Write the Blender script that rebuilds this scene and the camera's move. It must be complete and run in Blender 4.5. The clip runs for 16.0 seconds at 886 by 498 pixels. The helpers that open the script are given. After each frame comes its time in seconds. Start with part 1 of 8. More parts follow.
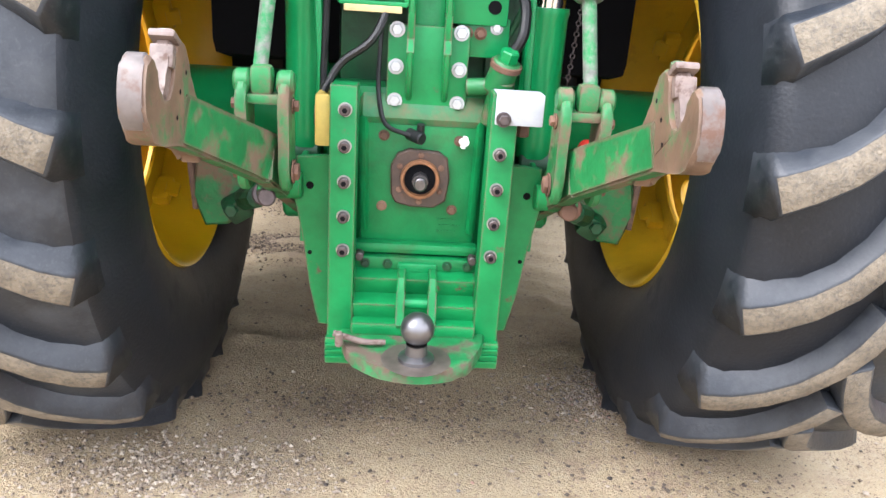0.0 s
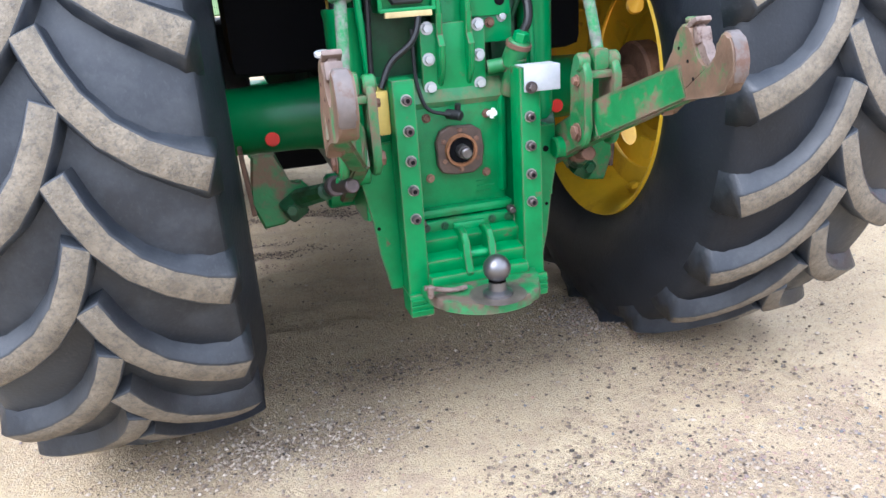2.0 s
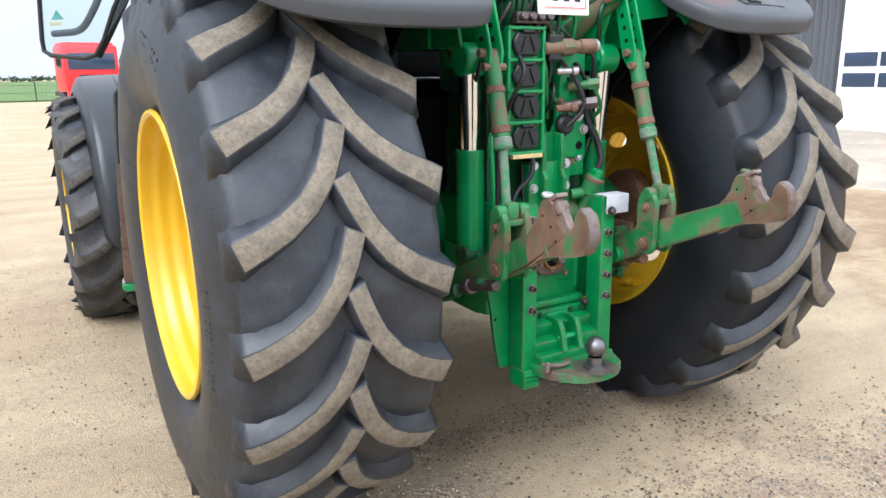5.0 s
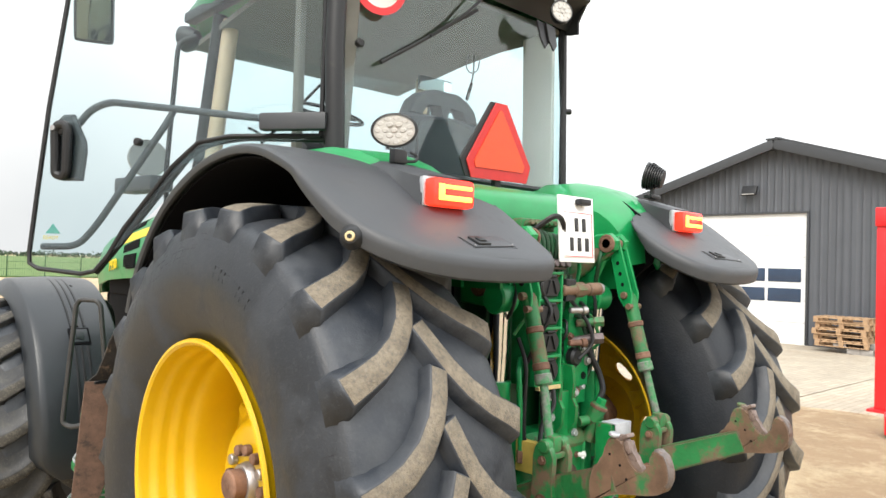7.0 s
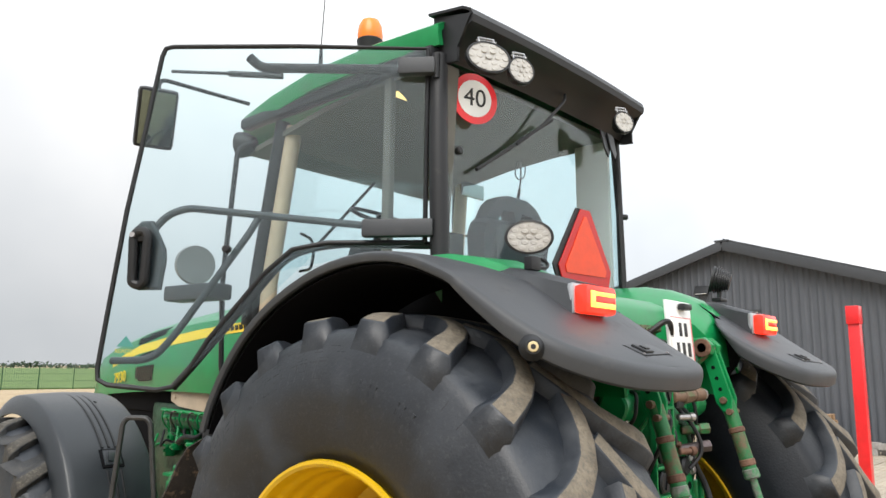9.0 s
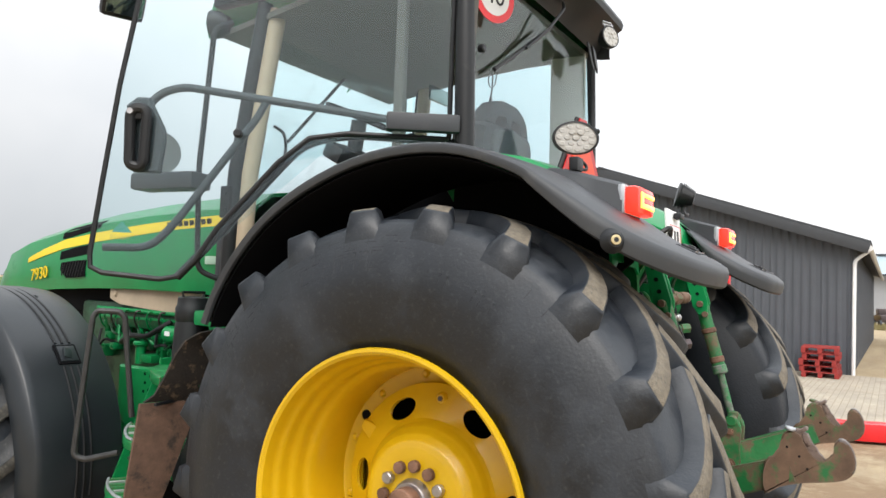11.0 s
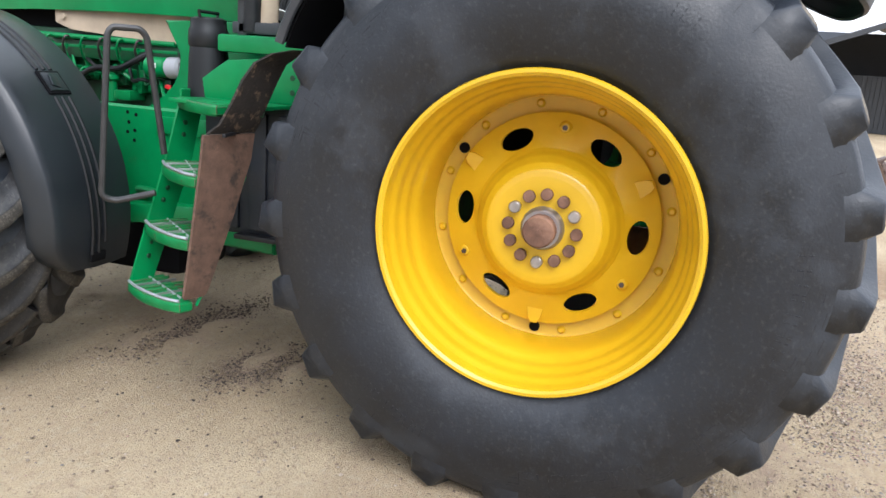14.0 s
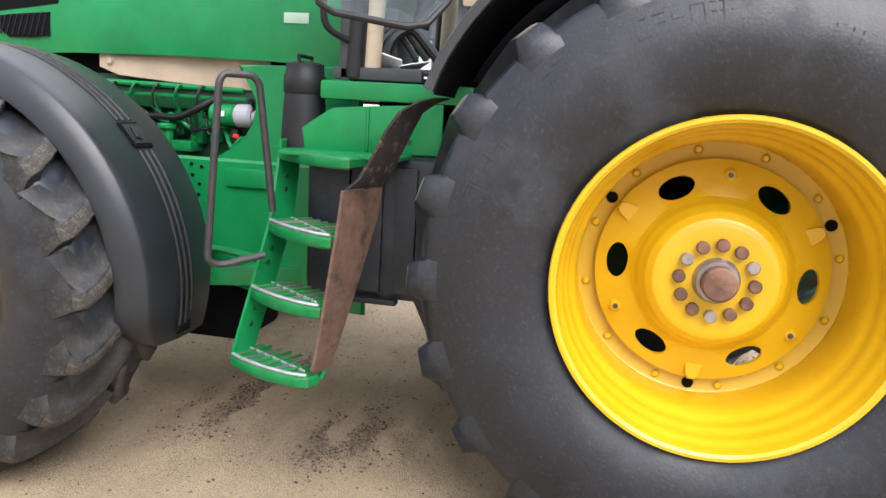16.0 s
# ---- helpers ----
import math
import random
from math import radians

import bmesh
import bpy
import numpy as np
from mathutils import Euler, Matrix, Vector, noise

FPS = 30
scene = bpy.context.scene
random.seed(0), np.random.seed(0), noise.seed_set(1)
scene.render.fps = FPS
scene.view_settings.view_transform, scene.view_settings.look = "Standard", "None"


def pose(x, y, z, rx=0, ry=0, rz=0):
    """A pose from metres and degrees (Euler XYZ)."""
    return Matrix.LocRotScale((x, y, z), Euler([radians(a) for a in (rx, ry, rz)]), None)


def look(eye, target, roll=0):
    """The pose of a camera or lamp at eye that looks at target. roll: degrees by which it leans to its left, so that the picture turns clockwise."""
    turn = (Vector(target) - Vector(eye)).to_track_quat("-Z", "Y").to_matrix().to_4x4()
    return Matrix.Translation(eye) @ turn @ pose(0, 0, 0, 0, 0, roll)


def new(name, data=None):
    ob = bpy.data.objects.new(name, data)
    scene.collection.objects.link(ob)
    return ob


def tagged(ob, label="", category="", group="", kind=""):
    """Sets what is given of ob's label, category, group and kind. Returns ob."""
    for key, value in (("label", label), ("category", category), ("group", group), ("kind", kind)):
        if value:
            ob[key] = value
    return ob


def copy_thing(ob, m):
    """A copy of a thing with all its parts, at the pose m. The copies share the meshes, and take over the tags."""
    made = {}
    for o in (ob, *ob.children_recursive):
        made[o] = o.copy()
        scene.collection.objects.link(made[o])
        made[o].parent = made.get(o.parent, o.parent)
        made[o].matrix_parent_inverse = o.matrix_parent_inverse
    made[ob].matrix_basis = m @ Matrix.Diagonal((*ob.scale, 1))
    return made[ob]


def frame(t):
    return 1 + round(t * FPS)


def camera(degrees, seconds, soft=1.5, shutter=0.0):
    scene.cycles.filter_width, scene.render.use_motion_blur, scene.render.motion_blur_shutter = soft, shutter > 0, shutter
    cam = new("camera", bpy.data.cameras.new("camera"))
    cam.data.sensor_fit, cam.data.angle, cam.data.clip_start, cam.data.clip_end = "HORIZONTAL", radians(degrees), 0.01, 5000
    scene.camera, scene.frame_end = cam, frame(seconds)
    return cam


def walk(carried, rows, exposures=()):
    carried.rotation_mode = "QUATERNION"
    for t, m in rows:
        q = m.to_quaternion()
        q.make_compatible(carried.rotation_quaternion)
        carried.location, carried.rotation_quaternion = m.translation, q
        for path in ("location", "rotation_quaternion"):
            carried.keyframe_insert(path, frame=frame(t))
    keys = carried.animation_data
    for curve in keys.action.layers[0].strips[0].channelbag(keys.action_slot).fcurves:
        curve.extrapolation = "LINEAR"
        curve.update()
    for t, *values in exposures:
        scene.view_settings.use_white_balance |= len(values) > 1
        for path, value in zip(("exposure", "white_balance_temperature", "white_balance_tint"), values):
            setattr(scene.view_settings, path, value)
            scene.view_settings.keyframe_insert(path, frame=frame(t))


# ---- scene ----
cam = camera(62.4, 16.0)
PATH = [
    (0, (-0.044, -2.449, 1.406), (0.074, -0.569, 0.732), 3.9),
    (0.5, (-0.156, -2.58, 1.425), (0.005, -0.669, 0.859), 1.9),
    (1, (-0.35, -2.734, 1.425), (-0.078, -0.831, 0.873), -1.6),
    (1.5, (-0.475, -2.755, 1.418), (-0.087, -0.901, 0.775), -3.7),
    (2, (-0.665, -2.743, 1.43), (-0.173, -0.93, 0.742), -4.0),
    (2.5, (-0.851, -2.795, 1.46), (-0.294, -0.997, 0.785), -3.7),
    (3, (-1.054, -2.884, 1.484), (-0.406, -1.117, 0.809), -3.5),
    (3.2, (-1.093, -2.905, 1.494), (-0.442, -1.144, 0.805), -3.1),
    (5.5, (-2.003, -2.802, 1.715), (-0.891, -1.172, 1.386), 0.2),
    (6, (-2.115, -2.68, 1.76), (-0.884, -1.112, 1.593), 1.5),
    (6.5, (-2.285, -2.575, 1.8), (-0.983, -1.058, 1.754), 2.4),
    (7, (-2.516, -2.521, 1.838), (-1.167, -1.045, 1.882), 1.7),
    (7.5, (-2.667, -2.451, 1.846), (-1.308, -0.99, 1.981), 2.4),
    (8, (-2.766, -2.271, 1.854), (-1.401, -0.831, 2.102), 2.0),
    (8.2, (-2.793, -2.196, 1.869), (-1.42, -0.77, 2.152), 1.6),
    (10.3, (-3.272, -1.654, 1.79), (-1.649, -0.511, 2.037), -0.1),
    (10.5, (-3.286, -1.587, 1.783), (-1.636, -0.476, 1.989), 0.2),
    (11, (-3.373, -1.445, 1.748), (-1.674, -0.397, 1.86), 2.1),
    (11.5, (-3.516, -1.306, 1.701), (-1.785, -0.305, 1.696), 2.0),
    (12, (-3.608, -1.182, 1.636), (-1.834, -0.265, 1.528), 2.6),
    (12.5, (-3.573, -1.04, 1.596), (-1.765, -0.222, 1.344), 2.6),
    (13, (-3.572, -0.863, 1.557), (-1.742, -0.157, 1.168), 3.8),
    (13.5, (-3.609, -0.676, 1.549), (-1.774, -0.036, 1.075), 4.6),
    (14, (-3.696, -0.426, 1.525), (-1.843, 0.152, 1.046), 4.1),
    (14.5, (-3.716, -0.236, 1.474), (-1.85, 0.32, 1.018), 3.8),
    (15, (-3.685, 0.004, 1.507), (-1.815, 0.554, 1.059), 2.7),
    (15.5, (-3.701, 0.216, 1.497), (-1.805, 0.702, 1.086), 3.8),
    (16, (-3.71, 0.447, 1.505), (-1.781, 0.822, 1.136), 3.4),
]
EXPOSURES = [(0.0, 1.95, 6050, 15), (1.5, 1.70, 5850, 15), (2.2, 1.53, 5450, 14), (3.2, 1.44, 5450, 12), (5.5, 1.12, 6200, 12), (6.5, 1.12, 6700, 9), (7.5, 0.92, 6650, 10), (8.0, 0.74, 6580, 10), (10.5, 0.58, 6500, 10), (11.5, 0.68, 6500, 11), (12.5, 0.80, 6150, 13), (13.5, 0.96, 5780, 12), (14.5, 0.95, 6120, 15), (16.0, 1.17, 6280, 17)]
walk(cam, [(t, look(eye, target, roll)) for t, eye, target, roll in PATH], EXPOSURES)

# ---- daylight: bright overcast sky, weak wide sun ----
world = bpy.data.worlds.new("overcast_sky")
scene.world = world
world.use_nodes = True
wn, wl = world.node_tree.nodes, world.node_tree.links
sky = wn.new("ShaderNodeTexSky")
sky.sky_type, sky.sun_disc = "NISHITA", False
sky.sun_elevation, sky.sun_rotation = radians(46), radians(241)
sky.dust_density, sky.air_density = 4.0, 1.0
grey = wn.new("ShaderNodeHueSaturation")
grey.inputs["Saturation"].default_value = 0.25
grey.inputs["Value"].default_value = 0.10
coords = wn.new("ShaderNodeTexCoord")
cloud = wn.new("ShaderNodeTexNoise")
cloud.inputs["Scale"].default_value, cloud.inputs["Detail"].default_value = 1.6, 5.0
ramp = wn.new("ShaderNodeValToRGB")
ramp.color_ramp.elements[0].position, ramp.color_ramp.elements[0].color = 0.30, (0.66, 0.72, 0.78, 1)
ramp.color_ramp.elements[1].position, ramp.color_ramp.elements[1].color = 0.66, (1.06, 1.07, 1.08, 1)
blend = wn.new("ShaderNodeMix")
blend.data_type = "RGBA"
blend.inputs[0].default_value = 0.88
back = wn["Background"]
wl.new(sky.outputs[0], grey.inputs["Color"])
side = wn.new("ShaderNodeVectorMath")
side.operation = "DOT_PRODUCT"
side.inputs[1].default_value = (0.34, -0.70, 0.60)
wl.new(coords.outputs["Generated"], side.inputs[0])
glare = wn.new("ShaderNodeMapRange")
glare.inputs["From Min"].default_value, glare.inputs["From Max"].default_value = -0.5, 0.6
glare.inputs["To Min"].default_value, glare.inputs["To Max"].default_value = 0.60, 1.06
wl.new(side.outputs["Value"], glare.inputs["Value"])
wl.new(coords.outputs["Generated"], cloud.inputs["Vector"])
wl.new(cloud.outputs["Fac"], ramp.inputs[0])
wl.new(grey.outputs[0], blend.inputs[6])
wl.new(ramp.outputs[0], blend.inputs[7])
wl.new(blend.outputs[2], back.inputs["Color"])
height = wn.new("ShaderNodeSeparateXYZ")
wl.new(coords.outputs["Generated"], height.inputs[0])
rise = wn.new("ShaderNodeMapRange")
rise.inputs["From Min"].default_value, rise.inputs["From Max"].default_value = 0.05, 0.85
rise.inputs["To Min"].default_value, rise.inputs["To Max"].default_value = 0.86, 1.55
wl.new(height.outputs["Z"], rise.inputs["Value"])
whole = wn.new("ShaderNodeMath")
whole.operation = "MULTIPLY"
wl.new(glare.outputs[0], whole.inputs[0])
wl.new(rise.outputs[0], whole.inputs[1])
wl.new(whole.outputs[0], back.inputs["Strength"])
sun_data = bpy.data.lights.new("sun", "SUN")
sun_data.energy, sun_data.angle, sun_data.color = 1.5, radians(40), (1.0, 0.96, 0.9)
sun = new("sun", sun_data)
sun.matrix_world = look((-16.6, -9.2, 20), (0, 0, 0))

# ---- materials ----


def material(name, colour, rough=0.5, metal=0.0, vary=0.12, size=6.0, dirt=None, bump=0.0, grain=60.0, coat=0.0, spread=(0.52, 0.68), dirt_size=5.0, shine=0.5, edge=None, speck=None):
    """A painted, cast or natural surface: base colour with two scales of variation, dirt or rust in patches, fine relief."""
    m = bpy.data.materials.new(name)
    m.use_nodes = True
    n, l = m.node_tree.nodes, m.node_tree.links
    b = n["Principled BSDF"]
    b.inputs["Metallic"].default_value = metal
    b.inputs["Coat Weight"].default_value = coat
    b.inputs["Specular IOR Level"].default_value = shine
    b.inputs["Coat Roughness"].default_value = 0.15
    tc = n.new("ShaderNodeTexCoord")
    big = n.new("ShaderNodeTexNoise")
    big.inputs["Scale"].default_value, big.inputs["Detail"].default_value, big.inputs["Roughness"].default_value = size, 6.0, 0.62
    l.new(tc.outputs["Object"], big.inputs["Vector"])
    tone = n.new("ShaderNodeValToRGB")
    tone.color_ramp.elements[0].position, tone.color_ramp.elements[1].position = 0.3, 0.72
    tone.color_ramp.elements[0].color = (*[c * (1 - vary) for c in colour], 1)
    tone.color_ramp.elements[1].color = (*[min(1, c * (1 + vary)) for c in colour], 1)
    l.new(big.outputs["Fac"], tone.inputs[0])
    out = tone.outputs[0]
    fine = n.new("ShaderNodeTexNoise")
    fine.inputs["Scale"].default_value, fine.inputs["Detail"].default_value = grain, 4.0
    l.new(tc.outputs["Object"], fine.inputs["Vector"])
    rr = n.new("ShaderNodeMapRange")
    rr.inputs["To Min"].default_value, rr.inputs["To Max"].default_value = max(0.03, rough - 0.1), min(1, rough + 0.12)
    l.new(big.outputs["Fac"], rr.inputs["Value"])
    rough_out = rr.outputs[0]
    if dirt:
        patch = n.new("ShaderNodeTexNoise")
        patch.inputs["Scale"].default_value, patch.inputs["Detail"].default_value, patch.inputs["Roughness"].default_value = dirt_size, 9.0, 0.68
        shift = n.new("ShaderNodeMapping")
        shift.inputs["Location"].default_value = (3.7, 1.3, 8.1)
        l.new(tc.outputs["Object"], shift.inputs["Vector"])
        l.new(shift.outputs[0], patch.inputs["Vector"])
        mask = n.new("ShaderNodeValToRGB")
        mask.color_ramp.elements[0].position, mask.color_ramp.elements[1].position = spread
        l.new(patch.outputs["Fac"], mask.inputs[0])
        mix = n.new("ShaderNodeMix")
        mix.data_type = "RGBA"
        l.new(mask.outputs[0], mix.inputs[0])
        l.new(out, mix.inputs[6])
        mix.inputs[7].default_value = (*dirt, 1)
        out = mix.outputs[2]
        rm = n.new("ShaderNodeMix")
        l.new(mask.outputs[0], rm.inputs[0])
        l.new(rough_out, rm.inputs[2])
        rm.inputs[3].default_value = 0.85
        rough_out = rm.outputs[0]
    if speck:
        # fine dust and scuffs, drawn out into short scratches
        pull = n.new("ShaderNodeMapping")
        pull.inputs["Scale"].default_value = (1.0, 0.7, 0.6)
        pull.inputs["Rotation"].default_value = (0.6, 0.2, 0.4)
        l.new(tc.outputs["Object"], pull.inputs["Vector"])
        dots = n.new("ShaderNodeTexNoise")
        dots.inputs["Scale"].default_value, dots.inputs["Detail"].default_value, dots.inputs["Roughness"].default_value = 95.0, 6.0, 0.72
        l.new(pull.outputs[0], dots.inputs["Vector"])
        some = n.new("ShaderNodeMapRange")
        some.inputs["From Min"].default_value, some.inputs["From Max"].default_value = 0.54, 0.80
        some.inputs["To Max"].default_value = 0.55
        l.new(dots.outputs["Fac"], some.inputs["Value"])
        dust = n.new("ShaderNodeMix")
        dust.data_type = "RGBA"
        l.new(some.outputs[0], dust.inputs[0])
        l.new(out, dust.inputs[6])
        dust.inputs[7].default_value = (*speck, 1)
        out = dust.outputs[2]
    if edge:
        # paint chipped off along the corners of the metal
        soft_normal = n.new("ShaderNodeBevel")
        soft_normal.samples = 4
        soft_normal.inputs["Radius"].default_value = 0.011
        geo = n.new("ShaderNodeNewGeometry")
        turn = n.new("ShaderNodeVectorMath")
        turn.operation = "DOT_PRODUCT"
        l.new(soft_normal.outputs[0], turn.inputs[0])
        l.new(geo.outputs["Normal"], turn.inputs[1])
        chips = n.new("ShaderNodeTexNoise")
        chips.inputs["Scale"].default_value, chips.inputs["Detail"].default_value, chips.inputs["Roughness"].default_value = 32.0, 6.0, 0.7
        l.new(tc.outputs["Object"], chips.inputs["Vector"])
        total = n.new("ShaderNodeMath")
        total.operation = "MULTIPLY_ADD"
        l.new(chips.outputs["Fac"], total.inputs[0])
        total.inputs[1].default_value = -0.35
        l.new(turn.outputs["Value"], total.inputs[2])
        chip = n.new("ShaderNodeMapRange")
        chip.inputs["From Min"].default_value, chip.inputs["From Max"].default_value = 0.715, 0.685
        l.new(total.outputs[0], chip.inputs["Value"])
        bare = n.new("ShaderNodeMix")
        bare.data_type = "RGBA"
        l.new(chip.outputs[0], bare.inputs[0])
        l.new(out, bare.inputs[6])
        bare.inputs[7].default_value = (*edge, 1)
        out = bare.outputs[2]
    l.new(out, b.inputs["Base Color"])
    l.new(rough_out, b.inputs["Roughness"])
    if bump:
        bp = n.new("ShaderNodeBump")
        bp.inputs["Strength"].default_value, bp.inputs["Distance"].default_value = bump, 0.004
        l.new(fine.outputs["Fac"], bp.inputs["Height"])
        l.new(bp.outputs[0], b.inputs["Normal"])
    return m


def glass_like(name, colour, rough=0.02, ior=1.45, clear=0.85):
    """Thin window glass: mostly clear with real reflections."""
    m = bpy.data.materials.new(name)
    m.use_nodes = True
    n, l = m.node_tree.nodes, m.node_tree.links
    n.remove(n["Principled BSDF"])
    through_glass = n.new("ShaderNodeBsdfTransparent")
    through_glass.inputs[0].default_value = (*colour, 1)
    shine = n.new("ShaderNodeBsdfGlossy")
    shine.inputs["Roughness"].default_value = rough
    edge_on = n.new("ShaderNodeLayerWeight")
    edge_on.inputs["Blend"].default_value = 0.5
    power = n.new("ShaderNodeMath")
    power.operation = "POWER"
    power.inputs[1].default_value = 5.0
    l.new(edge_on.outputs["Facing"], power.inputs[0])
    gloss = n.new("ShaderNodeMapRange")
    gloss.inputs["To Min"].default_value, gloss.inputs["To Max"].default_value = 0.05, 0.24
    l.new(power.outputs[0], gloss.inputs["Value"])
    mix = n.new("ShaderNodeMixShader")
    l.new(gloss.outputs[0], mix.inputs[0])
    l.new(through_glass.outputs[0], mix.inputs[1])
    l.new(shine.outputs[0], mix.inputs[2])
    l.new(mix.outputs[0], n["Material Output"].inputs[0])
    return m


def glowing(name, colour, strength, base):
    m = bpy.data.materials.new(name)
    m.use_nodes = True
    b = m.node_tree.nodes["Principled BSDF"]
    b.inputs["Base Color"].default_value = (*base, 1)
    b.inputs["Roughness"].default_value = 0.15
    b.inputs["Emission Color"].default_value = (*colour, 1)
    b.inputs["Emission Strength"].default_value = strength
    return m


GREEN = material("green_paint", (0.005, 0.21, 0.060), 0.33, vary=0.16, coat=0.2, shine=0.3, dirt=(0.08, 0.13, 0.06), spread=(0.60, 0.95))
# The next two greens are lowered so their base colour carries the hitch's shade.
GREEN_WORN = material("worn_shaded_green_paint", (0.005, 0.185, 0.050), 0.38, vary=0.2, size=14, dirt=(0.12, 0.08, 0.05), spread=(0.64, 0.70), dirt_size=13, bump=0.15, coat=0.05, shine=0.3, edge=(0.13, 0.09, 0.062))
GREEN_CASE = material("shaded_green_casting", (0.005, 0.165, 0.046), 0.36, vary=0.25, size=9, dirt=(0.040, 0.085, 0.028), spread=(0.55, 0.80), dirt_size=7, bump=0.22, grain=120, coat=0.08, shine=0.3)
# Oily green whose base also takes in the shadow gaps round the valves.
GREEN_DARK = material("oily_shaded_green_paint", (0.004, 0.058, 0.019), 0.4, vary=0.35, size=12, dirt=(0.014, 0.016, 0.011), spread=(0.48, 0.7), bump=0.3)
GREEN_RUSTY = material("rusty_green_paint", (0.012, 0.145, 0.040), 0.48, vary=0.3, size=8, dirt=(0.135, 0.088, 0.055), spread=(0.49, 0.60), dirt_size=8, bump=0.4, edge=(0.12, 0.08, 0.055))
YELLOW = material("yellow_paint", (0.63, 0.385, 0.004), 0.34, vary=0.06, coat=0.3, size=4, dirt=(0.55, 0.32, 0.006), spread=(0.66, 1.0), dirt_size=7)
STRIPE = material("yellow_decal_film", (0.76, 0.53, 0.010), 0.4, vary=0.06)
YELLOW_DULL = material("dusty_yellow_paint", (0.60, 0.38, 0.01), 0.5, vary=0.15, size=5, dirt=(0.30, 0.17, 0.03), spread=(0.58, 0.8))
RUST = material("brown_rusty_steel", (0.12, 0.060, 0.038), 0.75, vary=0.35, size=20, bump=0.5, dirt=(0.27, 0.15, 0.10), spread=(0.5, 0.7))
RUST_HOOK = material("worn_rusty_steel", (0.128, 0.075, 0.046), 0.62, vary=0.35, size=14, bump=0.4, dirt=(0.020, 0.14, 0.042), spread=(0.54, 0.68), dirt_size=13, edge=(0.155, 0.105, 0.075))
STEEL = material("bare_steel", (0.42, 0.40, 0.40), 0.38, metal=0.85, vary=0.2, size=25, bump=0.15)
STEEL_DARK = material("dark_bolt_steel", (0.10, 0.08, 0.08), 0.45, metal=0.7, vary=0.3, size=40)
CHROME = material("chromed_steel", (0.75, 0.75, 0.76), 0.10, metal=1.0, vary=0.05)
ZINC = material("zinc_plated_steel", (0.46, 0.47, 0.49), 0.42, metal=0.6, vary=0.15, size=30)
RUBBER = material("black_rubber", (0.0155, 0.0195, 0.0265), 0.40, vary=0.3, size=5, dirt=(0.062, 0.067, 0.074), spread=(0.46, 0.80), dirt_size=6, bump=0.25, grain=110, speck=(0.060, 0.062, 0.066))
# Less dusty rubber, darkened further for the deep shade inside the wheel arch.
INNER_RUBBER = material("cleaner_shaded_rubber", (0.0085, 0.0105, 0.0145), 0.46, vary=0.3, size=6, dirt=(0.024, 0.026, 0.031), spread=(0.56, 0.90), dirt_size=5, bump=0.3, grain=110, shine=0.35, speck=(0.034, 0.036, 0.040))
DUSTY_LUG = material("dusty_front_tyre_rubber", (0.016, 0.0165, 0.018), 0.5, vary=0.4, size=9, dirt=(0.085, 0.078, 0.066), spread=(0.50, 0.80), dirt_size=7, bump=0.3, grain=120, speck=(0.14, 0.13, 0.11))
MOULDING = material("grey_scuffed_tyre_lettering", (0.016, 0.018, 0.022), 0.48, vary=0.4, size=14, dirt=(0.016, 0.018, 0.022), spread=(0.46, 0.60), dirt_size=9, bump=0.2, grain=120)
SIDEWALL = material("dusty_tyre_sidewall", (0.0056, 0.0080, 0.0125), 0.44, vary=0.4, size=6, dirt=(0.031, 0.0365, 0.0455), spread=(0.50, 0.72), dirt_size=3.2, bump=0.2, grain=110, shine=0.62, speck=(0.068, 0.069, 0.072))
LUG_TOP = material("dusty_worn_lug_rubber", (0.182, 0.153, 0.114), 0.95, vary=0.35, size=12, dirt=(0.082, 0.075, 0.064), spread=(0.46, 0.72), dirt_size=70, bump=1.0, grain=160, speck=(0.29, 0.26, 0.21))
FRONT_TOP = material("muddy_front_lug_rubber", (0.055, 0.050, 0.043), 0.85, vary=0.4, size=20, dirt=(0.15, 0.135, 0.11), spread=(0.50, 0.70), dirt_size=60, bump=0.9, grain=200, speck=(0.22, 0.20, 0.16))
PLASTIC = material("dark_grey_plastic", (0.039, 0.042, 0.047), 0.5, vary=0.12, size=4, bump=0.06, grain=300, dirt=(0.085, 0.082, 0.078), spread=(0.56, 0.86), dirt_size=9)
PLASTIC_NEW = material("smooth_black_plastic", (0.0170, 0.0205, 0.0245), 0.34, vary=0.2, size=3, bump=0.10, grain=500, shine=0.5, dirt=(0.035, 0.037, 0.040), spread=(0.60, 0.95), dirt_size=4)
MUDDY = material("mud_stained_rusty_steel", (0.118, 0.068, 0.046), 0.8, vary=0.35, size=18, dirt=(0.030, 0.023, 0.018), spread=(0.52, 0.66), dirt_size=10, bump=0.7, grain=90)
CAKED = material("dark_caked_mud", (0.020, 0.016, 0.013), 0.9, vary=0.4, size=30, dirt=(0.13, 0.085, 0.055), spread=(0.55, 0.66), dirt_size=26, bump=1.0, grain=70)
BLACK = material("matt_black_plastic", (0.011, 0.0115, 0.013), 0.45, vary=0.25, dirt=(0.045, 0.043, 0.04), spread=(0.58, 0.85), dirt_size=8, shine=0.4)
# Black of linings, also put in for the shade of holes, gaps and slots.
DARK = material("black_lining_and_gap_fill", (0.005, 0.005, 0.006), 0.9, vary=0.2, shine=0.1)
HOSE = material("black_rubber_hose", (0.009, 0.009, 0.010), 0.40, vary=0.25, shine=0.35, dirt=(0.05, 0.045, 0.04), spread=(0.6, 0.8), dirt_size=20)
RED_FILM = material("red_reflective_panel", (0.46, 0.012, 0.010), 0.35, vary=0.1, size=20)
